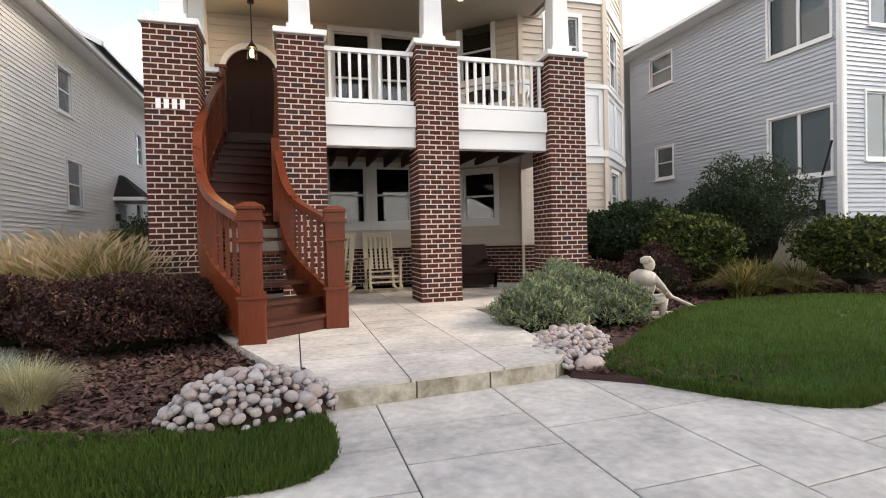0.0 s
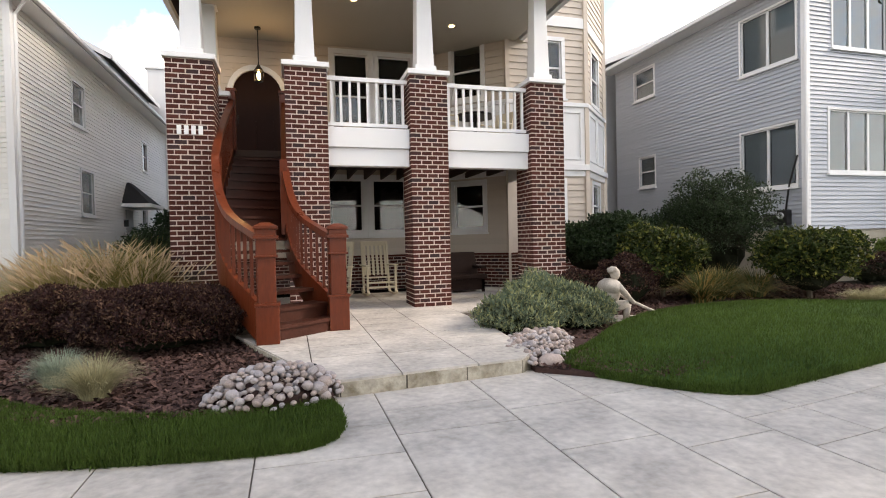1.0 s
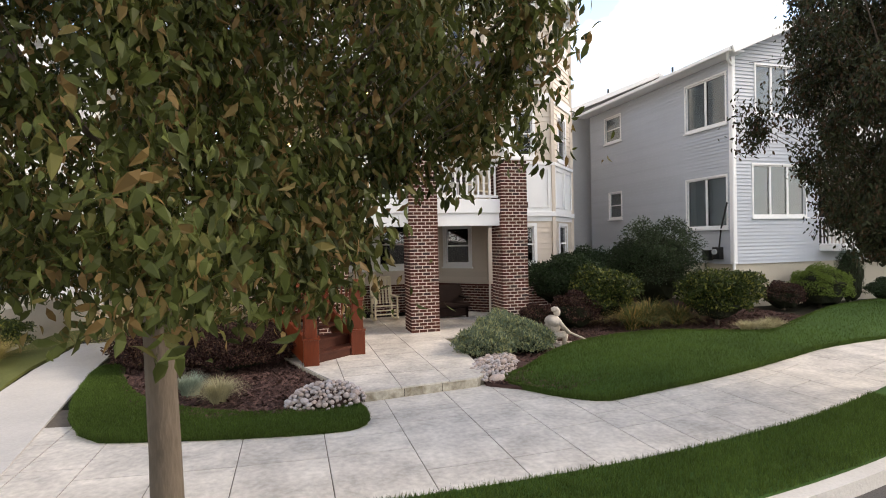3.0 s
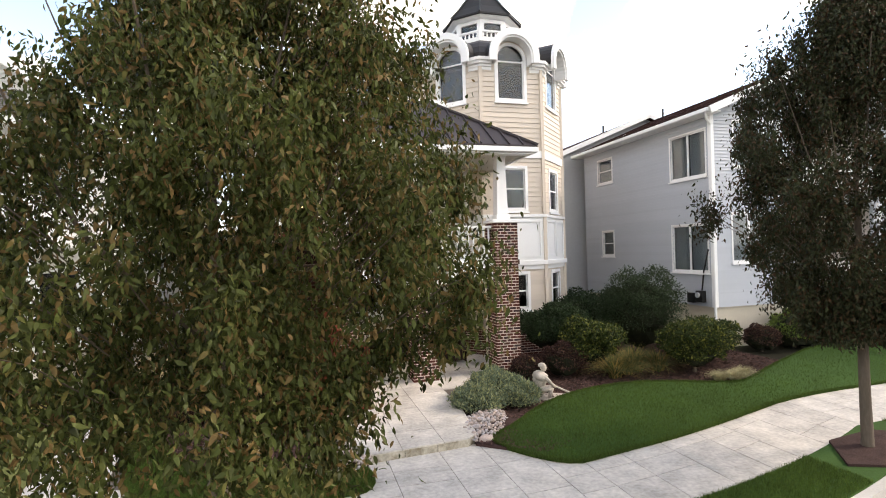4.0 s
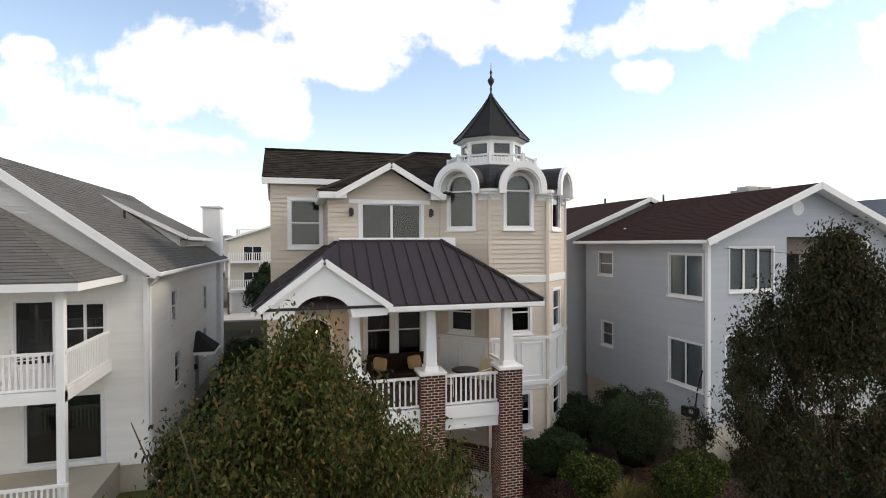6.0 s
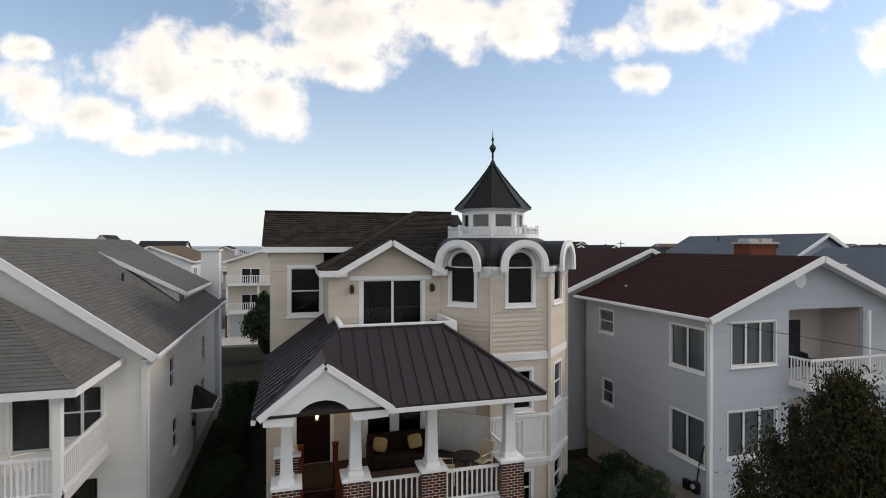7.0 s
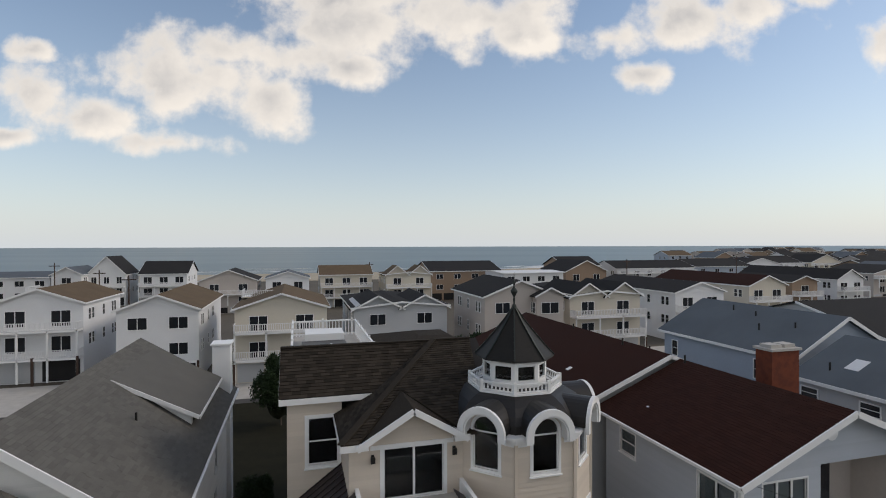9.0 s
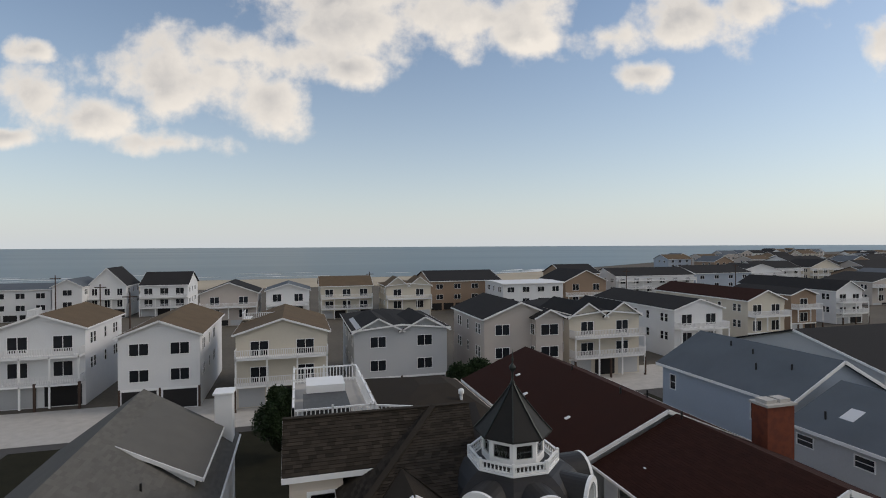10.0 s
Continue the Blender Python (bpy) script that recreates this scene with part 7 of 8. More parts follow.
TOWN = [
    (-38.4, -29.0, 58, 15.5, 9.5, 11.2, FAR_WHITE, SH_TAN, "white house with tan roof and two long decks", (3.0, 6.3), 2, "y", False, True, True),
    (-24.1, -15.3, 55, 19, 8.8, 10.5, FAR_WHITE, SH_TAN, "white house on stilts with tan roof", (), 2, "y", False, False, True),
    (-11.0, -0.3, 51, 17, 8.8, 10.5, FAR_CREAM, SH_TAN, "cream house with tan roof, decks and roof deck", (2.9, 6.1), 2, "y", False, True, True),
    (3.2, 15.8, 54.7, 17, 8.2, 9.6, FAR_GREY, SH_DARK, "pale grey house with twin gables and charcoal roof", (), 2, "y", True, False, True),
    (20.1, 30.4, 51.6, 14, 9.5, 11.5, FAR_TAUPE, SH_DARK, "taupe house with gabled bay and white trim", (), 2, "y", False, False, True),
    (34.2, 46.0, 52.6, 20, 8.9, 10.6, FAR_CREAM, SH_DARK, "cream duplex with twin gables and stacked balconies", (3.0, 5.9), 2, "y", True, False, True),
    (57.3, 67.2, 58.5, 26, 8.3, 9.9, FAR_WHITE, SH_DARK, "white house with grey roof and long deck", (5.1,), 2, "y", False, False, True),
    (78.9, 87.8, 64.5, 28, 8.5, 10.3, FAR_CREAM, SH_RED, "cream house with red-brown roof and deck", (5.5,), 2, "y", False, False, True),
    (99.4, 106.5, 73, 18, 8.2, 9.4, FAR_BROWN, SH_DARK, "tan house with charcoal roof", (5.2,), 1, "y", False, False, True),
    (120.2, 128.6, 79, 30, 8.0, 10.2, FAR_WHITE, SH_DARK, "white gabled house with decks", (2.6, 5.2), 2, "y", False, False, True),
    (-84.0, -66.0, 145, 14, 8.2, 9.4, FAR_WHITE, SH_BLUE, "long white house near the beach", (), 4, "x", False, False, False),
    (-64.5, -57.8, 142, 14, 9.0, 10.8, FAR_WHITE, SH_BLUE, "white gabled house near the beach", (), 1, "y", False, False, False),
    (-58.0, -49.0, 145, 14, 8.8, 13.4, FAR_WHITE, SH_DARK, "white house with tall dark gambrel roof near the beach", (5.2,), 3, "y", False, False, False),
    (-45.5, -33.6, 145, 17, 8.6, 11.8, FAR_WHITE, SH_DARK, "white house with dark roof and decks near the beach", (2.4, 5.2), 3, "x", False, True, False),
    (-26.3, -13.3, 120, 15, 7.9, 10.4, FAR_TAUPE, SH_DARK, "taupe gabled house with deck near the beach", (4.6,), 2, "y", False, False, False),
    (-11.3, -1.0, 120, 14, 8.2, 9.8, FAR_WHITE, SH_BLUE, "white gabled house near the beach", (4.6,), 2, "y", False, False, False),
    (2.0, 15.5, 125, 14, 8.6, 10.8, FAR_CREAM, SH_TAN, "cream house with tan roof and decks near the beach", (2.6, 5.4), 3, "x", False, False, False),
    (18.5, 30.6, 120, 14, 8.6, 10.8, FAR_CREAM, SH_TAN, "cream house with twin gables near the beach", (5.2,), 2, "y", True, False, False),
    (72.0, 85.5, 122, 18, 8.5, 11.6, FAR_BROWN, SH_DARK, "brown gabled house with porch near the beach", (4.2,), 2, "y", False, False, False),
    (34.0, 56.0, 135, 20, 8.6, 11.2, FAR_BROWN, SH_DARK, "dark shingled house near the beach", (), 4, "x", False, False, False),
    (50.0, 68.0, 118, 14, 8.6, 8.9, FAR_WHITE, FAR_WHITE, "white flat-roofed house near the beach", (), 4, "x", False, False, False),
    (86.0, 100.0, 150, 16, 9.0, 12.0, FAR_BROWN, SH_DARK, "brown shingled house near the beach", (), 3, "x", False, False, False),
    (108.0, 142.0, 150, 18, 7.6, 10.2, FAR_WHITE, SH_DARK, "white house with long colonnaded decks", (3.0, 5.8), 6, "x", False, False, False),
    (150.0, 178.0, 160, 20, 7.4, 10.2, FAR_BLUE, SH_DARK, "blue-grey house with charcoal roof", (), 4, "x", False, False, False),
    (182.0, 205.0, 168, 18, 7.2, 10.2, FAR_WHITE, SH_DARK, "white gabled house with deck", (5.6,), 3, "y", False, False, False),
    (212.0, 238.0, 186, 18, 7.2, 10.4, FAR_WHITE, SH_DARK, "white gabled house with deck", (3.0, 5.8), 4, "x", False, False, False),
    (244.0, 264.0, 186, 18, 7.2, 11.0, FAR_CREAM, SH_DARK, "cream gabled house with deck", (3.0, 5.8), 3, "y", False, False, False),
    (270.0, 300.0, 178, 18, 7.2, 10.4, FAR_TAUPE, SH_DARK, "taupe house with charcoal roof", (5.6,), 4, "x", False, False, False),
    (168.0, 190.0, 104, 18, 7.2, 9.6, FAR_TAUPE, SH_DARK, "taupe house with dark roof", (5.6,), 3, "y", False, False, False),
    (206.0, 236.0, 130, 18, 7.2, 10.0, FAR_BROWN, SH_DARK, "brown house with dark roof", (5.6,), 3, "x", False, False, False),
    (196.0, 214.0, 118, 16, 7.2, 9.8, FAR_WHITE, SH_BLUE, "white gabled house with grey roof", (5.6,), 2, "y", False, False, False),
    (330.0, 372.0, 230, 24, 7.2, 11.0, FAR_TAUPE, SH_DARK, "distant taupe houses along the shore", (), 5, "x", False, False, False),
    (290.0, 322.0, 235, 24, 7.4, 11.0, FAR_WHITE, SH_DARK, "distant white house along the shore", (3.0,), 4, "x", False, False, False),
    (385.0, 430.0, 250, 24, 7.2, 11.4, FAR_BLUE, SH_DARK, "distant blue-grey house along the shore", (), 5, "x", False, False, False),
    (-118.0, -100.0, 110, 16, 7.0, 9.0, FAR_CREAM, SH_TAN, "cream house with tan roof", (3.0,), 3, "y", False, False, False),
    (-76.0, -58.0, 84, 14, 6.6, 8.8, FAR_GREY, SH_TAN, "grey house with tan roof", (), 3, "x", False, False, False),
]
for x0, x1, y0, d, ev, pk, wl_, rf, lab, dk, nc, ax, tw, rdk, nr in TOWN:
    e = town_house(x0, x1, y0, d, ev, pk, wl_, rf, lab, dk, nc, ax, tw, rdk, nr)
    if "bay" in lab:
        b0, b1, bm_ = 27.0, 31.0, 29.0
        part("bay", Geo().solid([(x, y0 - 1.3, z) for x, z in ((b0, ev), (b0, 2.6), (b1, 2.6), (b1, ev), (bm_, ev + 0.95))], [(x, y0 + 0.5, z) for x, z in ((b0, ev), (b0, 2.6), (b1, 2.6), (b1, ev), (bm_, ev + 0.95))]), wl_, e, "projecting gabled bay")
        part("bay_roof", slab_roof(slab_roof(Geo(), [(b0 - 0.4, y0 - 1.7, ev - 0.1), (bm_, y0 - 1.7, ev + 1.08), (bm_, y0 + 5, ev + 1.08), (b0 - 0.4, y0 + 5, ev - 0.1)], 0.14), [(bm_, y0 - 1.7, ev + 1.08), (b1 + 0.4, y0 - 1.7, ev - 0.1), (b1 + 0.4, y0 + 5, ev - 0.1), (bm_, y0 + 5, ev + 1.08)], 0.14), rf, e)
        part("bay_board", Geo().beam((b0 - 0.4, y0 - 1.72, ev - 0.18), (bm_, y0 - 1.72, ev + 1.0), 0.05, 0.2).beam((b1 + 0.4, y0 - 1.72, ev - 0.18), (bm_, y0 - 1.72, ev + 1.0), 0.05, 0.2), WHITE, e)
        for z in (ev - 5.4, ev - 2.4):
            far_window(e, b0 + 0.75, y0 - 1.3, z, 2.5, 1.4)
            far_window(e, b0, y0 - 0.9, z, 0.7, 1.4, -1)
rngs = random.Random(17)
for k in range(34):
    sx_ = 235 + 13.5 * k + rngs.uniform(-4, 4)
    sy_ = 342 + (sx_ - 190) * 0.64 - 70 - (k % 3) * 55 - rngs.uniform(0, 25)
    ww, dp, ev = rngs.uniform(13, 19), rngs.uniform(13, 18), rngs.uniform(7.6, 9.4)
    wl_ = (FAR_WHITE, FAR_CREAM, FAR_TAUPE, FAR_WHITE, FAR_BROWN, FAR_BLUE)[rngs.randrange(6)]
    colour = {"far_white": "white", "far_cream": "cream", "far_taupe": "taupe", "far_brown": "brown", "far_bluegrey": "blue-grey"}[wl_.name]
    e = plain_house(sx_, sx_ + ww, sy_, sy_ + dp, ev, ev + rngs.uniform(2.2, 3.6), wl_, (SH_DARK, SH_DARK, SH_TAN, SH_BLUE)[rngs.randrange(4)], "xy"[k % 2], "distant %s gabled house near the shore" % colour, [(ww * f - 0.9, z, 1.8, 1.6) for f in (0.2, 0.5, 0.8) for z in (ev - 5.4, ev - 2.4)], [(-1, v, ev - 2.4, 1.4, 1.4) for v in (3, 8)])
for x, y, h in ((-33, 92, 11), (-63, 140, 12), (18, 150, 11), (90, 120, 12), (-46, 118, 11), (150, 140, 12), (240, 150, 12), (-110, 170, 12)):
    e = thing("utility_pole", "weathered wooden utility pole with crossarm", "pole", (x, y, 0), "utility poles")
    part("pole", Geo().tube([(x, y, -0.1), (x, y, h)], [0.17, 0.12], 8), UNDER, e)
    part("crossarm", Geo().box(x - 1.2, y - 0.08, h - 0.9, x + 1.2, y + 0.08, h - 0.7), UNDER, e)
solo("back_street", Geo().box(-200, 38.5, -0.3, 300, 46, -0.13), ASPHALT, "grey street behind the houses", "road", kind="structure")
solo("drive_apron", Geo().box(-60, 46, -0.3, 90, 58, -0.10), CONCRETE, "pale concrete driveways before the houses", "driveway", kind="structure")
# coast
solo("beach", Geo().prism([(-900, 255), (60, 235), (130, 232), (200, 300), (215, 365), (180, 340), (110, 300), (-900, 330)], -0.5, -0.1), BEACH, "pale sandy beach along the sea", "beach", kind="structure")
solo("sea", Geo().prism([(-4800, 330), (110, 302), (190, 342), (800, 742), (1400, 952), (2420, 1252), (4800, 1802), (4800, 4700), (-4800, 4700)], -0.55, -0.08), SEA, "calm blue-green sea to the horizon", "sea", kind="structure")
g = Geo()
rngf = random.Random(8)
for k in range(46):
    x = -420 + 12.5 * k * (1 + 0.2 * rngf.random())
    y0 = 318 - max(0, x) * 0.06 + rngf.choice((6, 14, 30, 48)) if x < 130 else 306 + (x - 130) * 0.72 + rngf.choice((6, 16, 30))
    L = 14 + 22 * rngf.random()
    g.prism([(x, y0), (x + L * 0.5, y0 - 1.6), (x + L, y0 + (L * 0.6 if x > 130 else 0)), (x + L * 0.5, y0 + 1.8 + (L * 0.3 if x > 130 else 0))], -0.07, 0.12)
solo("surf", g, FOAM, "white breaking surf along the beach", "surf", kind="stuff")

# ---- trees ----


def pear_tree(x, y, height, low, radius, mat, label, seed, clumps, per, trunk_r=0.11, leaf=0.085, wide=0.36, lean=0.0, foot=0.36, tip=0.0, full=1.4):
    """A street tree: tapered trunk, rising limbs, twigs and a crown of many leaves in clumps with gaps."""
    rng = np.random.default_rng(seed)
    e = thing("street_tree", label, "tree", (x, y, 0), "street trees")
    fork = low - 0.1
    tr = Geo().tube([(x, y, -0.05), (x + 0.01, y, 0.12), (x, y + 0.01, 0.8), (x - 0.03, y, fork), (x - 0.02, y + 0.03, height * 0.55), (x, y, height * 0.86)],
                    [trunk_r * 1.35, trunk_r * 1.1, trunk_r, trunk_r * 0.92, trunk_r * 0.5, 0.015], 12)
    part("trunk", tr, BARK, e, "grey-brown bark", smooth=True)

    def env(t):
        return radius * (foot + (1 - foot) * math.sin(min(1, t / wide) * math.pi / 2)) * (1 - max(0, (t - wide) / (1 - wide)) ** full) ** 0.80 + 0.06
    def floor_of(xx, yy):
        """The crown hangs lowest over the street and on one flank."""
        if not tip:
            return low + 0 * yy
        up = np.maximum(0, 0.72 * (xx - x - 0.85) + 0.45 * np.maximum(0, yy - y + 0.3)) * np.clip((yy - y + 1.8) / 1.3, 0, 1)
        return low + np.minimum(up, 1.5)
    cl = []
    for k in range(clumps):
        t = rng.random() ** 1.1
        a = k * 2.39996 + rng.normal() * 0.3
        r = env(t) * (1 - 0.62 * rng.random() ** 2.0) * (0.86 + 0.26 * math.sin(3 * a + 9 * t) * math.cos(5 * t + a)) * rng.uniform(0.88, 1.12)
        yy = y + tip * (1 - t) + r * math.sin(a)
        xx = x + lean + r * math.cos(a)
        lo = float(floor_of(xx, yy))
        cl.append((xx, yy, lo + (height - lo) * t, t, a, r))
    limbs = Geo()
    for k in range(11):
        a, z0 = k * 2.4 + 1.2, fork + 0.45 + k * (height - fork) * 0.042
        r = env(min(1, (z0 - low) / (height - low) + 0.3)) * 0.78
        p0, p2 = Vector((x - 0.02, y, z0)), Vector((x + r * math.cos(a), y + r * math.sin(a), min(height * 0.93, z0 + 1.1 + 0.9 * r)))
        p1 = p0.lerp(p2, 0.5) + Vector((0.18 * math.cos(a), 0.18 * math.sin(a), -0.22))
        s = trunk_r * (0.36 - 0.014 * k)
        limbs.tube([p0, p1, p2], [s, s * 0.6, 0.006], 6)
    part("limb_frame", limbs, BARK, e, kind="stuff")
    tw = Geo()
    pts = []
    for cx, cy, cz, t, a, r in cl:
        c = Vector((cx, cy, cz))
        inn = Vector((cx + (x - cx) * 0.35, cy + (y - cy) * 0.35, max(cz - 0.25 - 0.12 * r, float(floor_of(cx, cy)) + 0.12)))
        if t > 0.12:
            tw.tube([inn, inn.lerp(c, 0.6) + Vector((0, 0, 0.06)), c], [0.006, 0.005, 0.002], 4)
        s = 0.10 + 0.15 * rng.random()
        q = np.clip(rng.normal(size=(per, 3)), -1.6, 1.6) * np.array([s, s, s * 1.7])
        along = rng.random(per)[:, None]
        q = q * (0.35 + 0.65 * along) + np.array(inn.lerp(c, 0.75)) * (1 - along) + np.array(c) * along
        pts.append(q)
    part("branching", tw, BARK, e, kind="stuff")
    pts = np.concatenate(pts)
    pts = pts[pts[:, 2] > floor_of(pts[:, 0], pts[:, 1]) - 0.12]
    part("crown", leaves(len(pts), pts, leaf, rng, 1.0, 0.40, True), mat, e, "olive-green leaves turning rust", kind="stuff")
    return e


pear_tree(-3.55, -7.9, 6.8, 2.14, 2.3, LEAF_TREE, "young street tree with olive and rust leaves at the kerb", 11, 430, 340, leaf=0.066, lean=0.30, foot=0.80, tip=-0.75, wide=0.28, full=1.9)
pear_tree(6.55, -6.75, 8.0, 2.0, 2.35, LEAF_TREE2, "dark-leaved young street tree in a mulch ring", 12, 480, 290, 0.085, leaf=0.074)


def shrub(name, label, cat, centre, radii, mat, n, leaf, seed, group="", ratio=0.5, shell=0.72, droop=-0.1, core=0.84, lumps=0, boxy=1.0):
    """A shrub: stem, near-black inner body painted as shade, and leaves; lumps: how many bulges break its outline."""
    rng = np.random.default_rng(seed)
    cx, cy, cz = centre
    e = thing(name, label, cat, (cx, cy, 0.03), group)
    part("stem", Geo().tube([(cx, cy, -0.02), (cx, cy, cz)], [0.06, 0.03], 6), BARK, e)
    # solid lump coloured like the shade deep in the foliage
    part("heart", lump((cx, cy, cz), [r * core * (0.78 if lumps else 1) for r in radii], seed, 12, 0.25, boxy), SHADE_CORE, e)
    balls = [(centre, [r * (0.80 if lumps else 1) for r in radii], n // (2 if lumps else 1))]
    for k in range(lumps):
        a, b = k * 2.39996 + rng.random(), rng.uniform(-0.15, 0.95)
        s = 0.34 + 0.24 * rng.random()
        f = 0.62 + 0.22 * rng.random()
        c = (cx + radii[0] * f * math.cos(a) * math.cos(b), cy + radii[1] * f * math.sin(a) * math.cos(b), cz + radii[2] * f * math.sin(b))
        balls.append((c, [radii[0] * s, radii[1] * s, radii[2] * s], n // lumps))
    pts = np.concatenate([ball_points(m, c, r, rng, shell if k == 0 else 0.45, 0.0, boxy) for k, (c, r, m) in enumerate(balls)])
    pts[:, 2] = np.maximum(pts[:, 2], 0.06)
    part("leaves", leaves(len(pts), pts, leaf, rng, droop, ratio), mat, e, kind="stuff")
    return e


# dark red barberry hedge before the pillar
shrub("barberry_bush", "rounded clipped dark red barberry bush", "bush", (-5.05, -0.95, 0.38), (0.85, 0.80, 0.46), LEAF_BARB, 30000, 0.045, 21, "barberry hedge", core=0.70, boxy=0.94, shell=0.62)
shrub("barberry_bush", "broad clipped dark red barberry bush beside the stair", "bush", (-3.62, -1.75, 0.40), (1.06, 0.85, 0.48), LEAF_BARB, 36000, 0.045, 22, "barberry hedge", core=0.70, boxy=0.94, shell=0.62)
shrub("barberry_bush", "low dark red barberry bush behind the juniper", "bush", (4.2, -0.45, 0.50), (0.62, 0.5, 0.50), LEAF_BARB, 8000, 0.05, 23, "barberry bushes")
shrub("barberry_bush", "small dark red barberry at the pillar foot", "bush", (3.0, -0.75, 0.36), (0.55, 0.4, 0.40), LEAF_BARB, 5000, 0.05, 24, "barberry bushes")
# juniper
for k, (cx, cy, cz, r, h) in enumerate(((0.98, -2.50, 0.24, 0.60, 0.36), (1.60, -1.95, 0.34, 0.72, 0.45), (2.02, -2.42, 0.22, 0.52, 0.36))):
    shrub("juniper", "spreading grey-green juniper with yellow tips", "bush", (cx, cy, cz), (r, r * 0.85, h), LEAF_JUN, 9000, 0.085, 30 + k, "junipers", 0.22, 0.55, -0.7, 0.7)
# shrubs along the bed
shrub("laurel", "dark evergreen laurel hedge by the tower", "bush", (4.75, 1.2, 1.05), (1.15, 0.7, 0.88), LEAF_DARK, 14000, 0.075, 41, "evergreen shrubs", lumps=9)
shrub("euonymus", "green shrub with yellow-green tips", "bush", (5.3, -0.15, 0.78), (0.88, 0.75, 0.74), LEAF_LIME, 12000, 0.085, 42, "evergreen shrubs", lumps=10)
shrub("viburnum", "tall loose dark green shrub", "bush", (8.0, 1.4, 1.30), (1.30, 1.1, 1.46), LEAF_VIB, 24000, 0.07, 43, "evergreen shrubs", 0.4, 0.6, lumps=12)
shrub("euonymus", "broad shrub with yellow-green tips", "bush", (7.75, -1.35, 0.70), (0.92, 0.8, 0.74), LEAF_LIME, 14000, 0.085, 44, "evergreen shrubs", lumps=10)
shrub("euonymus", "broad shrub with yellow-green tips", "bush", (8.95, -0.55, 0.68), (0.85, 0.75, 0.70), LEAF_LIME, 9000, 0.085, 45, "evergreen shrubs", lumps=10)
shrub("laurel", "dark evergreen shrub in the side bed", "bush", (7.0, 3.8, 1.0), (1.6, 1.4, 1.0), LEAF_DARK, 9000, 0.08, 46, "evergreen shrubs", lumps=9)
shrub("laurel", "dark evergreen shrub beside the siding", "bush", (9.6, 4.2, 0.9), (1.0, 1.6, 0.95), LEAF_DARK, 8000, 0.08, 47, "evergreen shrubs", lumps=9)
shrub("boxwood", "round yellow-green clipped boxwood", "bush", (13.4, 0.35, 0.62), (0.85, 0.8, 0.68), LEAF_YEL, 12000, 0.05, 48, "foundation shrubs")
shrub("azalea", "small dark rounded shrub", "bush", (11.9, 0.35, 0.42), (0.6, 0.55, 0.45), LEAF_BARB, 6000, 0.05, 49, "foundation shrubs")
shrub("spruce", "dwarf conical dark spruce by the porch", "bush", (14.6, 0.3, 0.9), (0.40, 0.40, 0.95), LEAF_DARK, 7000, 0.05, 50, "foundation shrubs", 0.2)
shrub("laurel", "low dark shrub by the foundation", "bush", (16.0, 0.0, 0.42), (0.9, 0.6, 0.45), LEAF_DARK, 6000, 0.06, 51, "foundation shrubs", lumps=9)
shrub("laurel", "dark shrub between the houses", "bush", (-6.2, 9.0, 0.9), (0.9, 2.0, 1.0), LEAF_DARK, 7000, 0.08, 52, "side shrubs", lumps=9)
shrub("laurel", "brown-green shrub by the neighbour's corner", "bush", (-8.9, 1.2, 0.4), (0.8, 0.7, 0.45), LEAF_LIME, 6000, 0.06, 53, "side shrubs", lumps=9)


def grass_clump(name, label, x, y, h, mat, n, seed, spread, width, area, seg=4, arch=1.0, plumes=0):
    """A tuft of arching blades; plumes: how many feathery seed heads stand among them."""
    rng = np.random.default_rng(seed)
    e = thing(name, label, "grass", (x, y, 0.05))
    part("tuft", blades(n, (x, y, 0.05), h, rng, spread, width, seg, area, arch), mat, e, kind="stuff")
    if plumes:
        a = rng.random(plumes) * 2 * math.pi
        r = h * spread * (0.25 + 0.55 * rng.random(plumes))
        tip = np.stack([x + r * np.cos(a), y + r * np.sin(a), h * (0.62 + 0.30 * rng.random(plumes)) - 0.25 * r], 1)
        way = np.stack([np.cos(a), np.sin(a), 0.55 + 0.5 * rng.random(plumes)], 1) * 0.13
        side = np.stack([-np.sin(a), np.cos(a), 0 * a], 1) * 0.016
        lift = np.stack([0 * a, 0 * a, 0 * a + 0.016], 1)
        v, f = [], []
        for q in (side, lift):
            v.append(np.stack([tip - way, tip + q, tip + way, tip - q], 1).reshape(-1, 3))
        v = np.concatenate(v)
        part("plumes", (v, np.arange(len(v)).reshape(-1, 4)), PLUME, e, "pale tan seed plumes", kind="stuff")
    return e


PLUME = surf("seed_plume", (0.60, 0.47, 0.32), 0.8, 0.1, 3, 30, 0, island=0.3, trans=0.3)
for k, (x, y, h) in enumerate(((-5.35, 0.1, 1.5), (-4.85, 0.25, 1.6), (-4.35, 0.0, 1.5), (-5.0, 0.9, 1.7), (-5.8, 0.7, 1.5), (-4.3, 0.7, 1.65))):
    green = k in (1, 2, 5)
    grass_clump("fountain_grass", "yellow-green fountain grass with tan plumes behind the hedge" if green else "tan feathery fountain grass arching over the hedge", x, y, h, BLADE_GREEN if green else BLADE_TAN, 1700, 60 + k, 0.95, 0.011, 0.20, 6, 1.25, 130)
grass_clump("fountain_grass", "green arching fountain grass beside the brick pillar", -4.10, -0.40, 1.10, BLADE_GREEN, 2600, 69, 1.0, 0.010, 0.25, 6, 1.25)
grass_clump("fescue", "blue-grey fescue tuft in the mulch", -4.15, -3.45, 0.42, BLADE_BLUE, 1500, 70, 0.6, 0.006, 0.12)
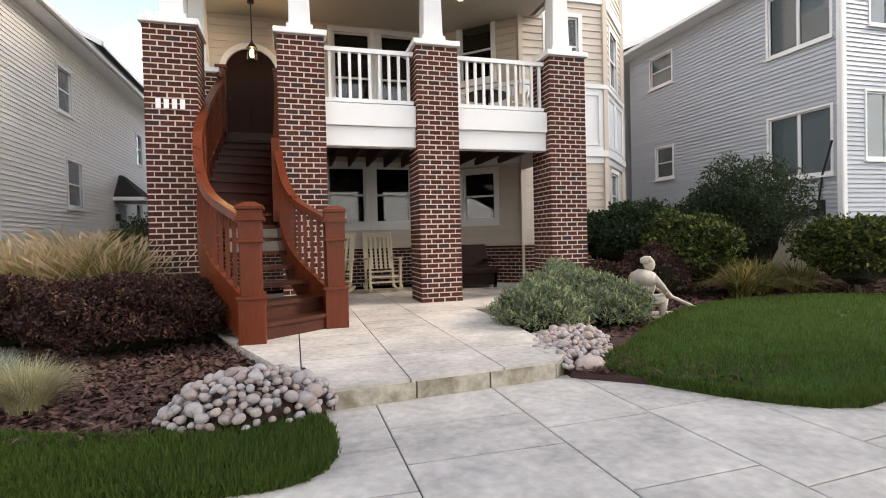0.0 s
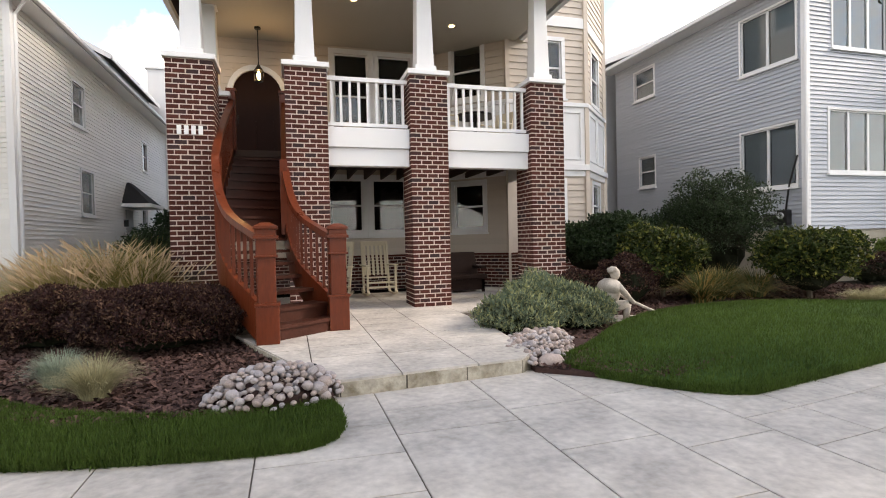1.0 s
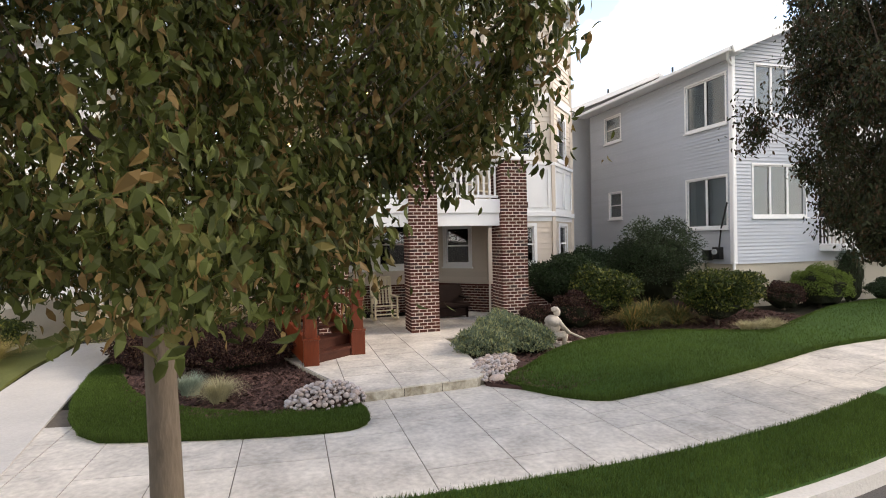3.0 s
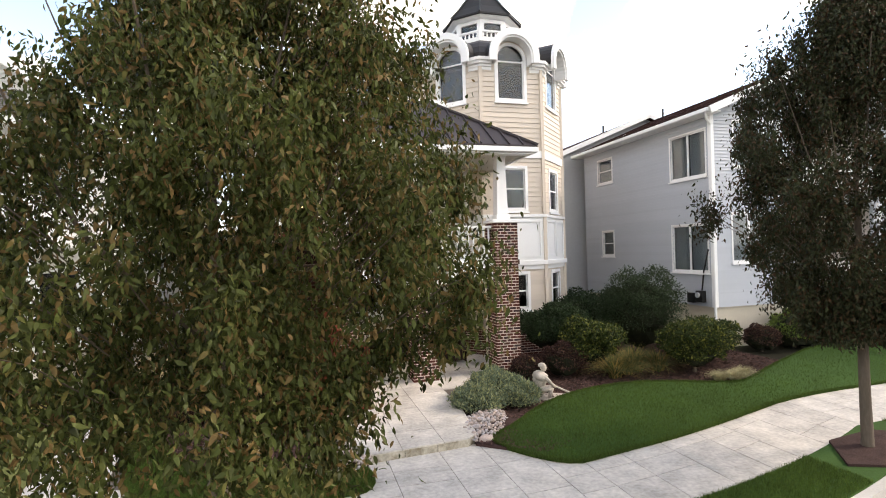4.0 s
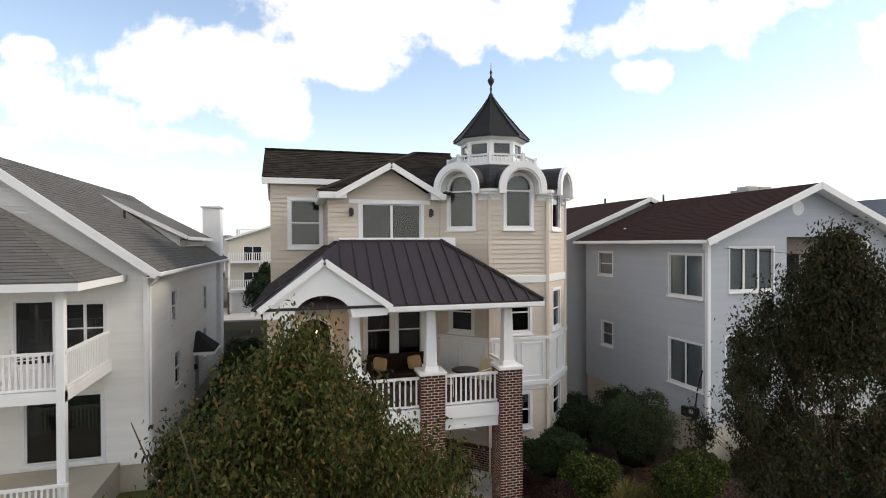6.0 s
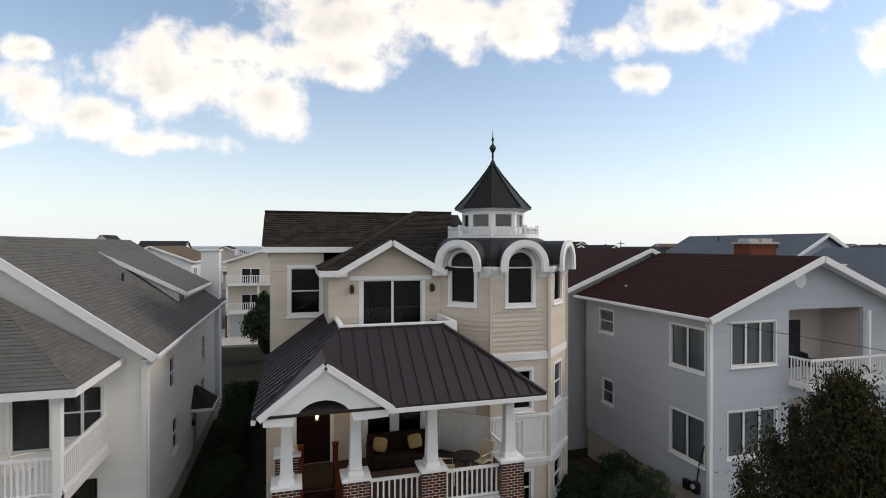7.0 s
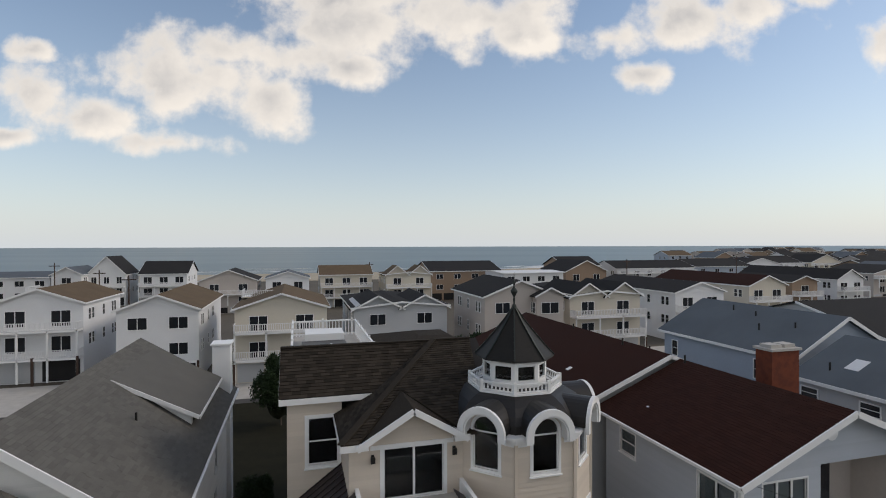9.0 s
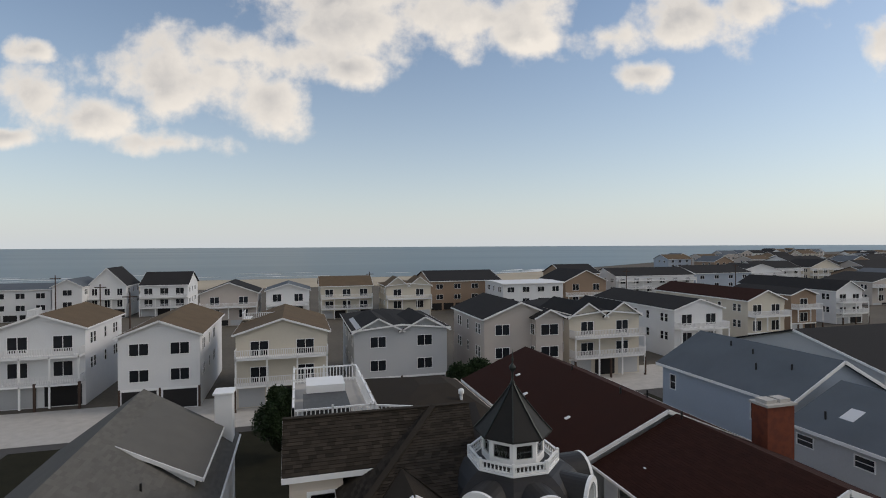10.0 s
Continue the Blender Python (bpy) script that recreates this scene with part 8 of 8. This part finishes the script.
grass_clump("straw_grass", "straw-coloured grass tuft in the mulch", -3.69, -4.02, 0.46, BLADE_STRAW, 1500, 71, 0.75, 0.006, 0.10)
for k, (x, y) in enumerate(((6.35, -0.7), (6.9, -0.9), (5.9, -0.9), (6.6, -0.2), (5.4, -1.1))):
    grass_clump("daylily", "arching daylily leaves with rusty tips", x, y, 0.80, BLADE_LILY, 420, 75 + k, 1.15, 0.026, 0.16, 6, 1.3)
for k, (x, y) in enumerate(((8.0, -2.5), (8.5, -2.3), (7.6, -2.4))):
    grass_clump("liriope", "pale liriope tuft at the lawn edge", x, y, 0.34, BLADE_STRAW, 900, 80 + k, 0.9, 0.009, 0.12)
for k, (x, y) in enumerate(((-9.6, -0.6), (-8.4, 0.2), (-9.0, -2.0))):
    grass_clump("fountain_grass", "brown ornamental grass by the neighbour's corner", x, y, 0.7, BLADE_TAN, 1200, 85 + k, 0.9, 0.010, 0.15)
shrub("laurel", "tall dark evergreen hedge between the houses", "bush", (-6.2, 13.5, 1.2), (1.0, 2.6, 1.5), LEAF_DARK, 9000, 0.10, 54, "side shrubs", lumps=9)
shrub("laurel", "tall dark evergreen hedge between the houses", "bush", (-6.2, 19.0, 1.1), (1.1, 2.6, 1.3), LEAF_DARK, 9000, 0.10, 55, "side shrubs", lumps=9)
backtree = shrub("evergreen_tree", "dense dark evergreen behind the houses", "tree", (-5.3, 36.0, 3.0), (2.0, 2.0, 3.6), LEAF_DARK, 16000, 0.22, 90, "", 0.5, lumps=9)
shrub("evergreen_tree", "rounded dark evergreen between the far houses", "tree", (15.5, 43.0, 2.6), (3.2, 2.6, 3.2), LEAF_DARK, 12000, 0.28, 91, "", 0.5, lumps=9)

def stone_mesh(seed):
    r = random.Random(seed)
    bm = bmesh.new()
    bmesh.ops.create_icosphere(bm, subdivisions=2, radius=1)
    s = Vector((1, 0.75 + 0.2 * r.random(), 0.55 + 0.2 * r.random()))
    for v in bm.verts:
        n = 1 + 0.16 * noise.noise(v.co * 1.4 + Vector((seed * 3.7, 0, 0)))
        v.co = Vector((v.co.x * s.x, v.co.y * s.y, v.co.z * s.z)) * n
    me = bpy.data.meshes.new("stone")
    bm.to_mesh(me)
    bm.free()
    me.polygons.foreach_set("use_smooth", [True] * len(me.polygons))
    me.materials.append(STONE)
    return me


STONES = [stone_mesh(k) for k in range(7)]


def stone_pile(cx, cy, rx, ry, hgt, n, turn, seed, label):
    """River stones heaped in an oval."""
    r = random.Random(seed)
    e = thing("stone_pile", label, "stones", (cx, cy, 0.03))
    ca, sa = math.cos(turn), math.sin(turn)
    placed = []
    for k in range(n):
        for _ in range(30):
            a, d = r.random() * 2 * math.pi, math.sqrt(r.random())
            u, v = d * math.cos(a), d * math.sin(a)
            s = 0.028 + 0.042 * r.random() ** 2.3
            x, y = rx * u * ca - ry * v * sa, rx * u * sa + ry * v * ca
            lift = hgt * max(0, 1 - d * d) ** 0.7 * (1.0 if k % 3 else 0.6) + 0.02 * r.random()
            if all((x - p[0]) ** 2 + (y - p[1]) ** 2 + (lift - p[3]) ** 2 > (0.85 * (s + p[2])) ** 2 for p in placed):
                break
        placed.append((x, y, s, lift))
        o = new("stone", STONES[k % 7])
        o.parent = e
        o.matrix_basis = Matrix.Translation((x, y, 0.04 + lift)) @ Euler((r.gauss(0, 0.35), r.gauss(0, 0.35), r.random() * 6.3)).to_matrix().to_4x4() @ Matrix.Scale(s, 4)
    g = lump((cx, cy, 0.02), (rx * 0.86, ry * 0.86, hgt * 0.95), seed, 12, 0.05)
    part("gravel_heart", g, MULCH, e)


stone_pile(-2.20, -4.50, 0.56, 0.44, 0.24, 300, radians(8), 3, "heap of pale rounded river stones by the step")
stone_pile(0.80, -3.45, 0.98, 0.40, 0.11, 300, radians(58), 4, "bed of pale rounded river stones beside the terrace")
o = solo("edge_stone", lump((0.52, -4.28, 0.06), (0.15, 0.10, 0.10), 9, 10, 0.1), STONE, "large smooth grey stone at the step", "stone", smooth=True)
spot = thing("garden_light", "small black garden spotlight among stones", "lamp", (-1.86, -4.05, 0.2))
part("stake", Geo().tube([(-1.86, -4.05, 0.0), (-1.86, -4.05, 0.16)], 0.010, 6), BLACK, spot)
part("hood", Geo().lathe((-1.86, -4.05), [(0.012, 0.15), (0.026, 0.16), (0.030, 0.20), (0.014, 0.215)], 10), BLACK, spot)


def limb(bm, a, b, ra, rb):
    return bm.tube([a, Vector(a).lerp(Vector(b), 0.5), b], [ra, (ra + rb) / 2 * 1.08, rb], 10)


st = Geo()
sx, sy = 2.72, -2.17
st.prism([(sx - 0.25, sy - 0.25), (sx + 0.75, sy - 0.35), (sx + 0.85, sy - 0.10), (sx + 0.3, sy + 0.25), (sx - 0.2, sy + 0.25)], 0.03, 0.09)
st.add(lump((sx + 0.03, sy - 0.01, 0.775), (0.075, 0.075, 0.10), 1, 10, 0.12))
st.add(lump((sx + 0.0, sy, 0.83), (0.085, 0.085, 0.06), 5, 10, 0.25))
limb(st, (sx - 0.10, sy + 0.02, 0.30), (sx - 0.02, sy, 0.64), 0.14, 0.16)
st.add(lump((sx - 0.06, sy, 0.58), (0.15, 0.22, 0.13), 2, 10, 0.2))
limb(st, (sx - 0.10, sy - 0.08, 0.28), (sx + 0.16, sy - 0.14, 0.32), 0.085, 0.065)
limb(st, (sx + 0.16, sy - 0.14, 0.32), (sx + 0.12, sy - 0.14, 0.08), 0.06, 0.04)
limb(st, (sx - 0.10, sy + 0.10, 0.28), (sx + 0.06, sy + 0.14, 0.12), 0.085, 0.06)
limb(st, (sx + 0.06, sy + 0.14, 0.12), (sx - 0.24, sy + 0.16, 0.11), 0.055, 0.04)
limb(st, (sx - 0.02, sy - 0.18, 0.60), (sx + 0.14, sy - 0.2, 0.42), 0.05, 0.038)
limb(st, (sx + 0.14, sy - 0.2, 0.42), (sx + 0.27, sy - 0.14, 0.33), 0.038, 0.03)
limb(st, (sx - 0.04, sy + 0.18, 0.60), (sx - 0.14, sy + 0.2, 0.44), 0.05, 0.038)
limb(st, (sx - 0.14, sy + 0.2, 0.44), (sx + 0.04, sy + 0.04, 0.46), 0.038, 0.03)
st.tube([(sx - 0.16, sy + 0.10, 0.60), (sx + 0.27, sy - 0.14, 0.34), (sx + 0.72, sy - 0.24, 0.12)], 0.022, 8)
st.beam((sx + 0.66, sy - 0.24, 0.12), (sx + 0.86, sy - 0.26, 0.13), 0.05, 0.06)
solo("statue", st, STATUE, "weathered stone garden statue of a crouching figure holding a stick", "statue", smooth=True)


def rocking_chair(x, y, turn):
    """A slatted porch rocker."""
    e = thing("rocking_chair", "ivory slatted wooden rocking chair on the porch", "chair", (0, 0, 0), "porch rockers")
    w = 0.31
    for s in (-w, w):
        arc = [(s, 0.55 * math.sin(a), 0.62 - 0.60 * math.cos(a) * 1.0) for a in np.linspace(-0.75, 0.75, 9)]
        arc = [(p[0], p[1], 0.03 + (p[2] - 0.02) * 0.55) for p in arc]
        g = Geo()
        for a, b in zip(arc, arc[1:]):
            g.beam(a, b, 0.035, 0.05)
        part("rocker", g, IVORY, e)
        part("front_leg", Geo().beam((s, -0.26, 0.06), (s, -0.28, 0.66), 0.045, 0.045), IVORY, e)
        part("back_post", Geo().beam((s * 0.93, 0.22, 0.06), (s * 0.93, 0.44, 1.20), 0.045, 0.05), IVORY, e)
        part("armrest", Geo().beam((s, -0.34, 0.68), (s, 0.34, 0.66), 0.10, 0.03), IVORY, e, bevel=0.01)
        part("side_stretcher", Geo().beam((s, -0.26, 0.25), (s, 0.24, 0.24), 0.03, 0.03), IVORY, e)
    for z in (0.2, 0.31):
        part("front_stretcher", Geo().beam((-w, -0.265, z), (w, -0.265, z), 0.03, 0.035), IVORY, e)
    for k in range(6):
        y0 = -0.27 + 0.09 * k
        part("seat_slat", Geo().box(-w + 0.01, y0, 0.41 - 0.008 * k, w - 0.01, y0 + 0.075, 0.43 - 0.008 * k), IVORY, e)
    for k in range(6):
        u = -0.24 + 0.096 * k
        part("back_slat", Geo().beam((u, 0.28, 0.44), (u, 0.43, 1.12), 0.055, 0.018, (0, 1, 0)), IVORY, e)
    part("crest_rail", Geo().beam((-w, 0.435, 1.15), (w, 0.435, 1.15), 0.03, 0.11), IVORY, e, bevel=0.01)
    e.matrix_basis = pose(x, y, 0.155, 0, 0, turn)
    return e


rocking_chair(-0.18, 2.3, 4)
rocking_chair(-1.22, 2.2, -38)
w = thing("wicker_bench", "dark brown wicker bench on the lower porch", "bench", (1.75, 2.2, 0.15))
part("seat", Geo().box(1.15, 1.95, 0.45, 2.25, 2.5, 0.55), WICKER, w, bevel=0.02)
part("backrest", Geo().solid([(1.15, 2.5, 0.45), (2.25, 2.5, 0.45), (2.25, 2.58, 0.45), (1.15, 2.58, 0.45)], [(1.2, 2.66, 1.05), (2.2, 2.66, 1.05), (2.2, 2.72, 1.05), (1.2, 2.72, 1.05)]), WICKER, w, bevel=0.02)
part("skirt", Geo().box(1.2, 2.0, 0.2, 2.2, 2.45, 0.45), WICKER, w)
for x in (1.2, 2.14):
    part("leg", Geo().box(x, 2.0, 0.15, x + 0.06, 2.06, 0.45), WICKER, w)
    part("armrest", Geo().box(x - 0.05, 1.95, 0.68, x + 0.1, 2.55, 0.74), WICKER, w, bevel=0.02)
sofa = thing("porch_sofa", "dark wicker sofa on the upper porch", "sofa", (0.1, 3.3, 3.3))
part("base", Geo().box(-0.95, 2.85, 3.35, 1.15, 3.65, 3.70), WICKER, sofa, bevel=0.03)
part("backrest", Geo().box(-0.95, 3.55, 3.70, 1.15, 3.75, 4.25), WICKER, sofa, bevel=0.03)
for x in (-0.98, 1.05):
    part("arm", Geo().box(x, 2.85, 3.35, x + 0.14, 3.7, 3.98), WICKER, sofa, bevel=0.03)
for x, t in ((-0.55, 12), (0.65, -8)):
    c = thing("cushion", "square tan cushion on the porch sofa", "cushion", (0, 0, 0), "sofa cushions")
    part("cover", Geo().add(lump((0, 0, 0), (0.24, 0.10, 0.23), 4, 10, 0.02, 0.45)), TAN, c, smooth=True)
    c.matrix_basis = pose(x, 3.42, 3.96, -14, t, 0)
tab = thing("porch_table", "small dark round table on the upper porch", "table", (1.9, 1.6, 3.3))
part("tabletop", Geo().lathe((1.9, 1.6), [(0.42, 4.0), (0.44, 4.02), (0.44, 4.04), (0.42, 4.05)], 24), BLACK, tab)
part("stem", Geo().tube([(1.9, 1.6, 3.3), (1.9, 1.6, 4.0)], 0.04, 8), BLACK, tab)
part("foot", Geo().lathe((1.9, 1.6), [(0.26, 3.3), (0.26, 3.32), (0.05, 3.36)], 16), BLACK, tab)
patio_chair(1.2, 1.5, 3.3, 80, IVORY, "pale porch chair on the upper porch")
patio_chair(2.5, 1.9, 3.3, -60, IVORY, "pale porch chair on the upper porch")
for x, y in ((-0.7, 1.4), (1.6, 2.2)):
    cl_ = thing("ceiling_light", "small round recessed porch ceiling light", "lamp", (x, y, 6.2))
    part("trim", Geo().lathe((x, y), [(0.09, 6.20), (0.10, 6.21), (0.09, 6.218)], 16), WHITE, cl_)
    part("lens", Geo().lathe((x, y), [(0.06, 6.19), (0.065, 6.199), (0.06, 6.2)], 16), LAMPGLOW, cl_)

# ---- paving ----
rp_ = random.Random(21)


WIDE, LONG = (0.62, 0.78, 0.78, 0.94), (0.55, 0.85, 1.15, 1.45)


def lay(parent, x0, x1, depth, top):
    """Columns of slabs of random length from the kerb side inwards; depth(x): how far they reach."""
    x = x0
    while x < x1:
        w = rp_.choice(WIDE)
        cx, y = x + w / 2, OUT_EDGE
        end = OUT_EDGE + depth(cx)
        while y < end - 0.05:
            d = rp_.choice(LONG)
            if end - y - d < 0.4:
                d = end - y
            a, b, c, e = x + 0.005, x + w - 0.005, y + 0.005, y + d - 0.005
            low_ = [(a, c + bow(a), top - 0.03), (b, c + bow(b), top - 0.03), (b, e + bow(b), top - 0.03), (a, e + bow(a), top - 0.03)]
            mid = [(p[0], p[1], top - 0.003) for p in low_]
            h = 0.006
            up_ = [(a + h, c + h + bow(a), top), (b - h, c + h + bow(b), top), (b - h, e - h + bow(b), top), (a + h, e - h + bow(a), top)]
            part("slab", Geo().solid(low_, mid).solid(mid, up_), SLAB, parent)
            y += d
        x += w


lay(pavement, -14, 18, lambda x: 3.3 if -2.6 < x < 1.5 else (2.9 if x < 0 else 2.05), 0.0)


def on_porch(x, y):
    return bool(inside(np.array([x]), np.array([y]), PORCH)[0])


x = -4.05
while x < 3.4:
    w = rp_.choice(WIDE)
    ys = -4.55 - rp_.random() * 0.5
    while ys < 3.1:
        d = rp_.choice(LONG)
        q = [(x + 0.006, ys + 0.006), (x + w - 0.006, ys + 0.006), (x + w - 0.006, ys + d - 0.006), (x + 0.006, ys + d - 0.006)]
        b2 = bmesh.new()
        b2.faces.new([b2.verts.new((a, b, 0.0)) for a, b in q])
        n = len(PORCH)
        # trim the slab by the terrace's convex front edges
        for (ax, ay), (bx, by) in ((PORCH[0], PORCH[1]), (PORCH[1], PORCH[2]), (PORCH[2], PORCH[3]), (PORCH[13], PORCH[0]), (PORCH[12], PORCH[13])):
            if ys > -2.7:
                continue
            nx, ny = (by - ay), -(bx - ax)
            L = math.hypot(nx, ny)
            bmesh.ops.bisect_plane(b2, geom=b2.verts[:] + b2.edges[:] + b2.faces[:], plane_co=(ax, ay, 0), plane_no=(nx / L, ny / L, 0), clear_outer=True)
        if len(b2.faces) == 1:
            b2.faces.ensure_lookup_table()
            f = b2.faces[0]
            c = f.calc_center_median()
            pts = [v.co.copy() for v in f.verts]
            if on_porch(c.x, c.y) and len(pts) >= 3 and f.calc_area() > 0.01:
                g = Geo().solid([(p.x, p.y, 0.12) for p in pts], [(p.x, p.y, 0.15) for p in pts])
                part("slab", g, SLAB, terrace)
        b2.free()
        ys += d
    x += w
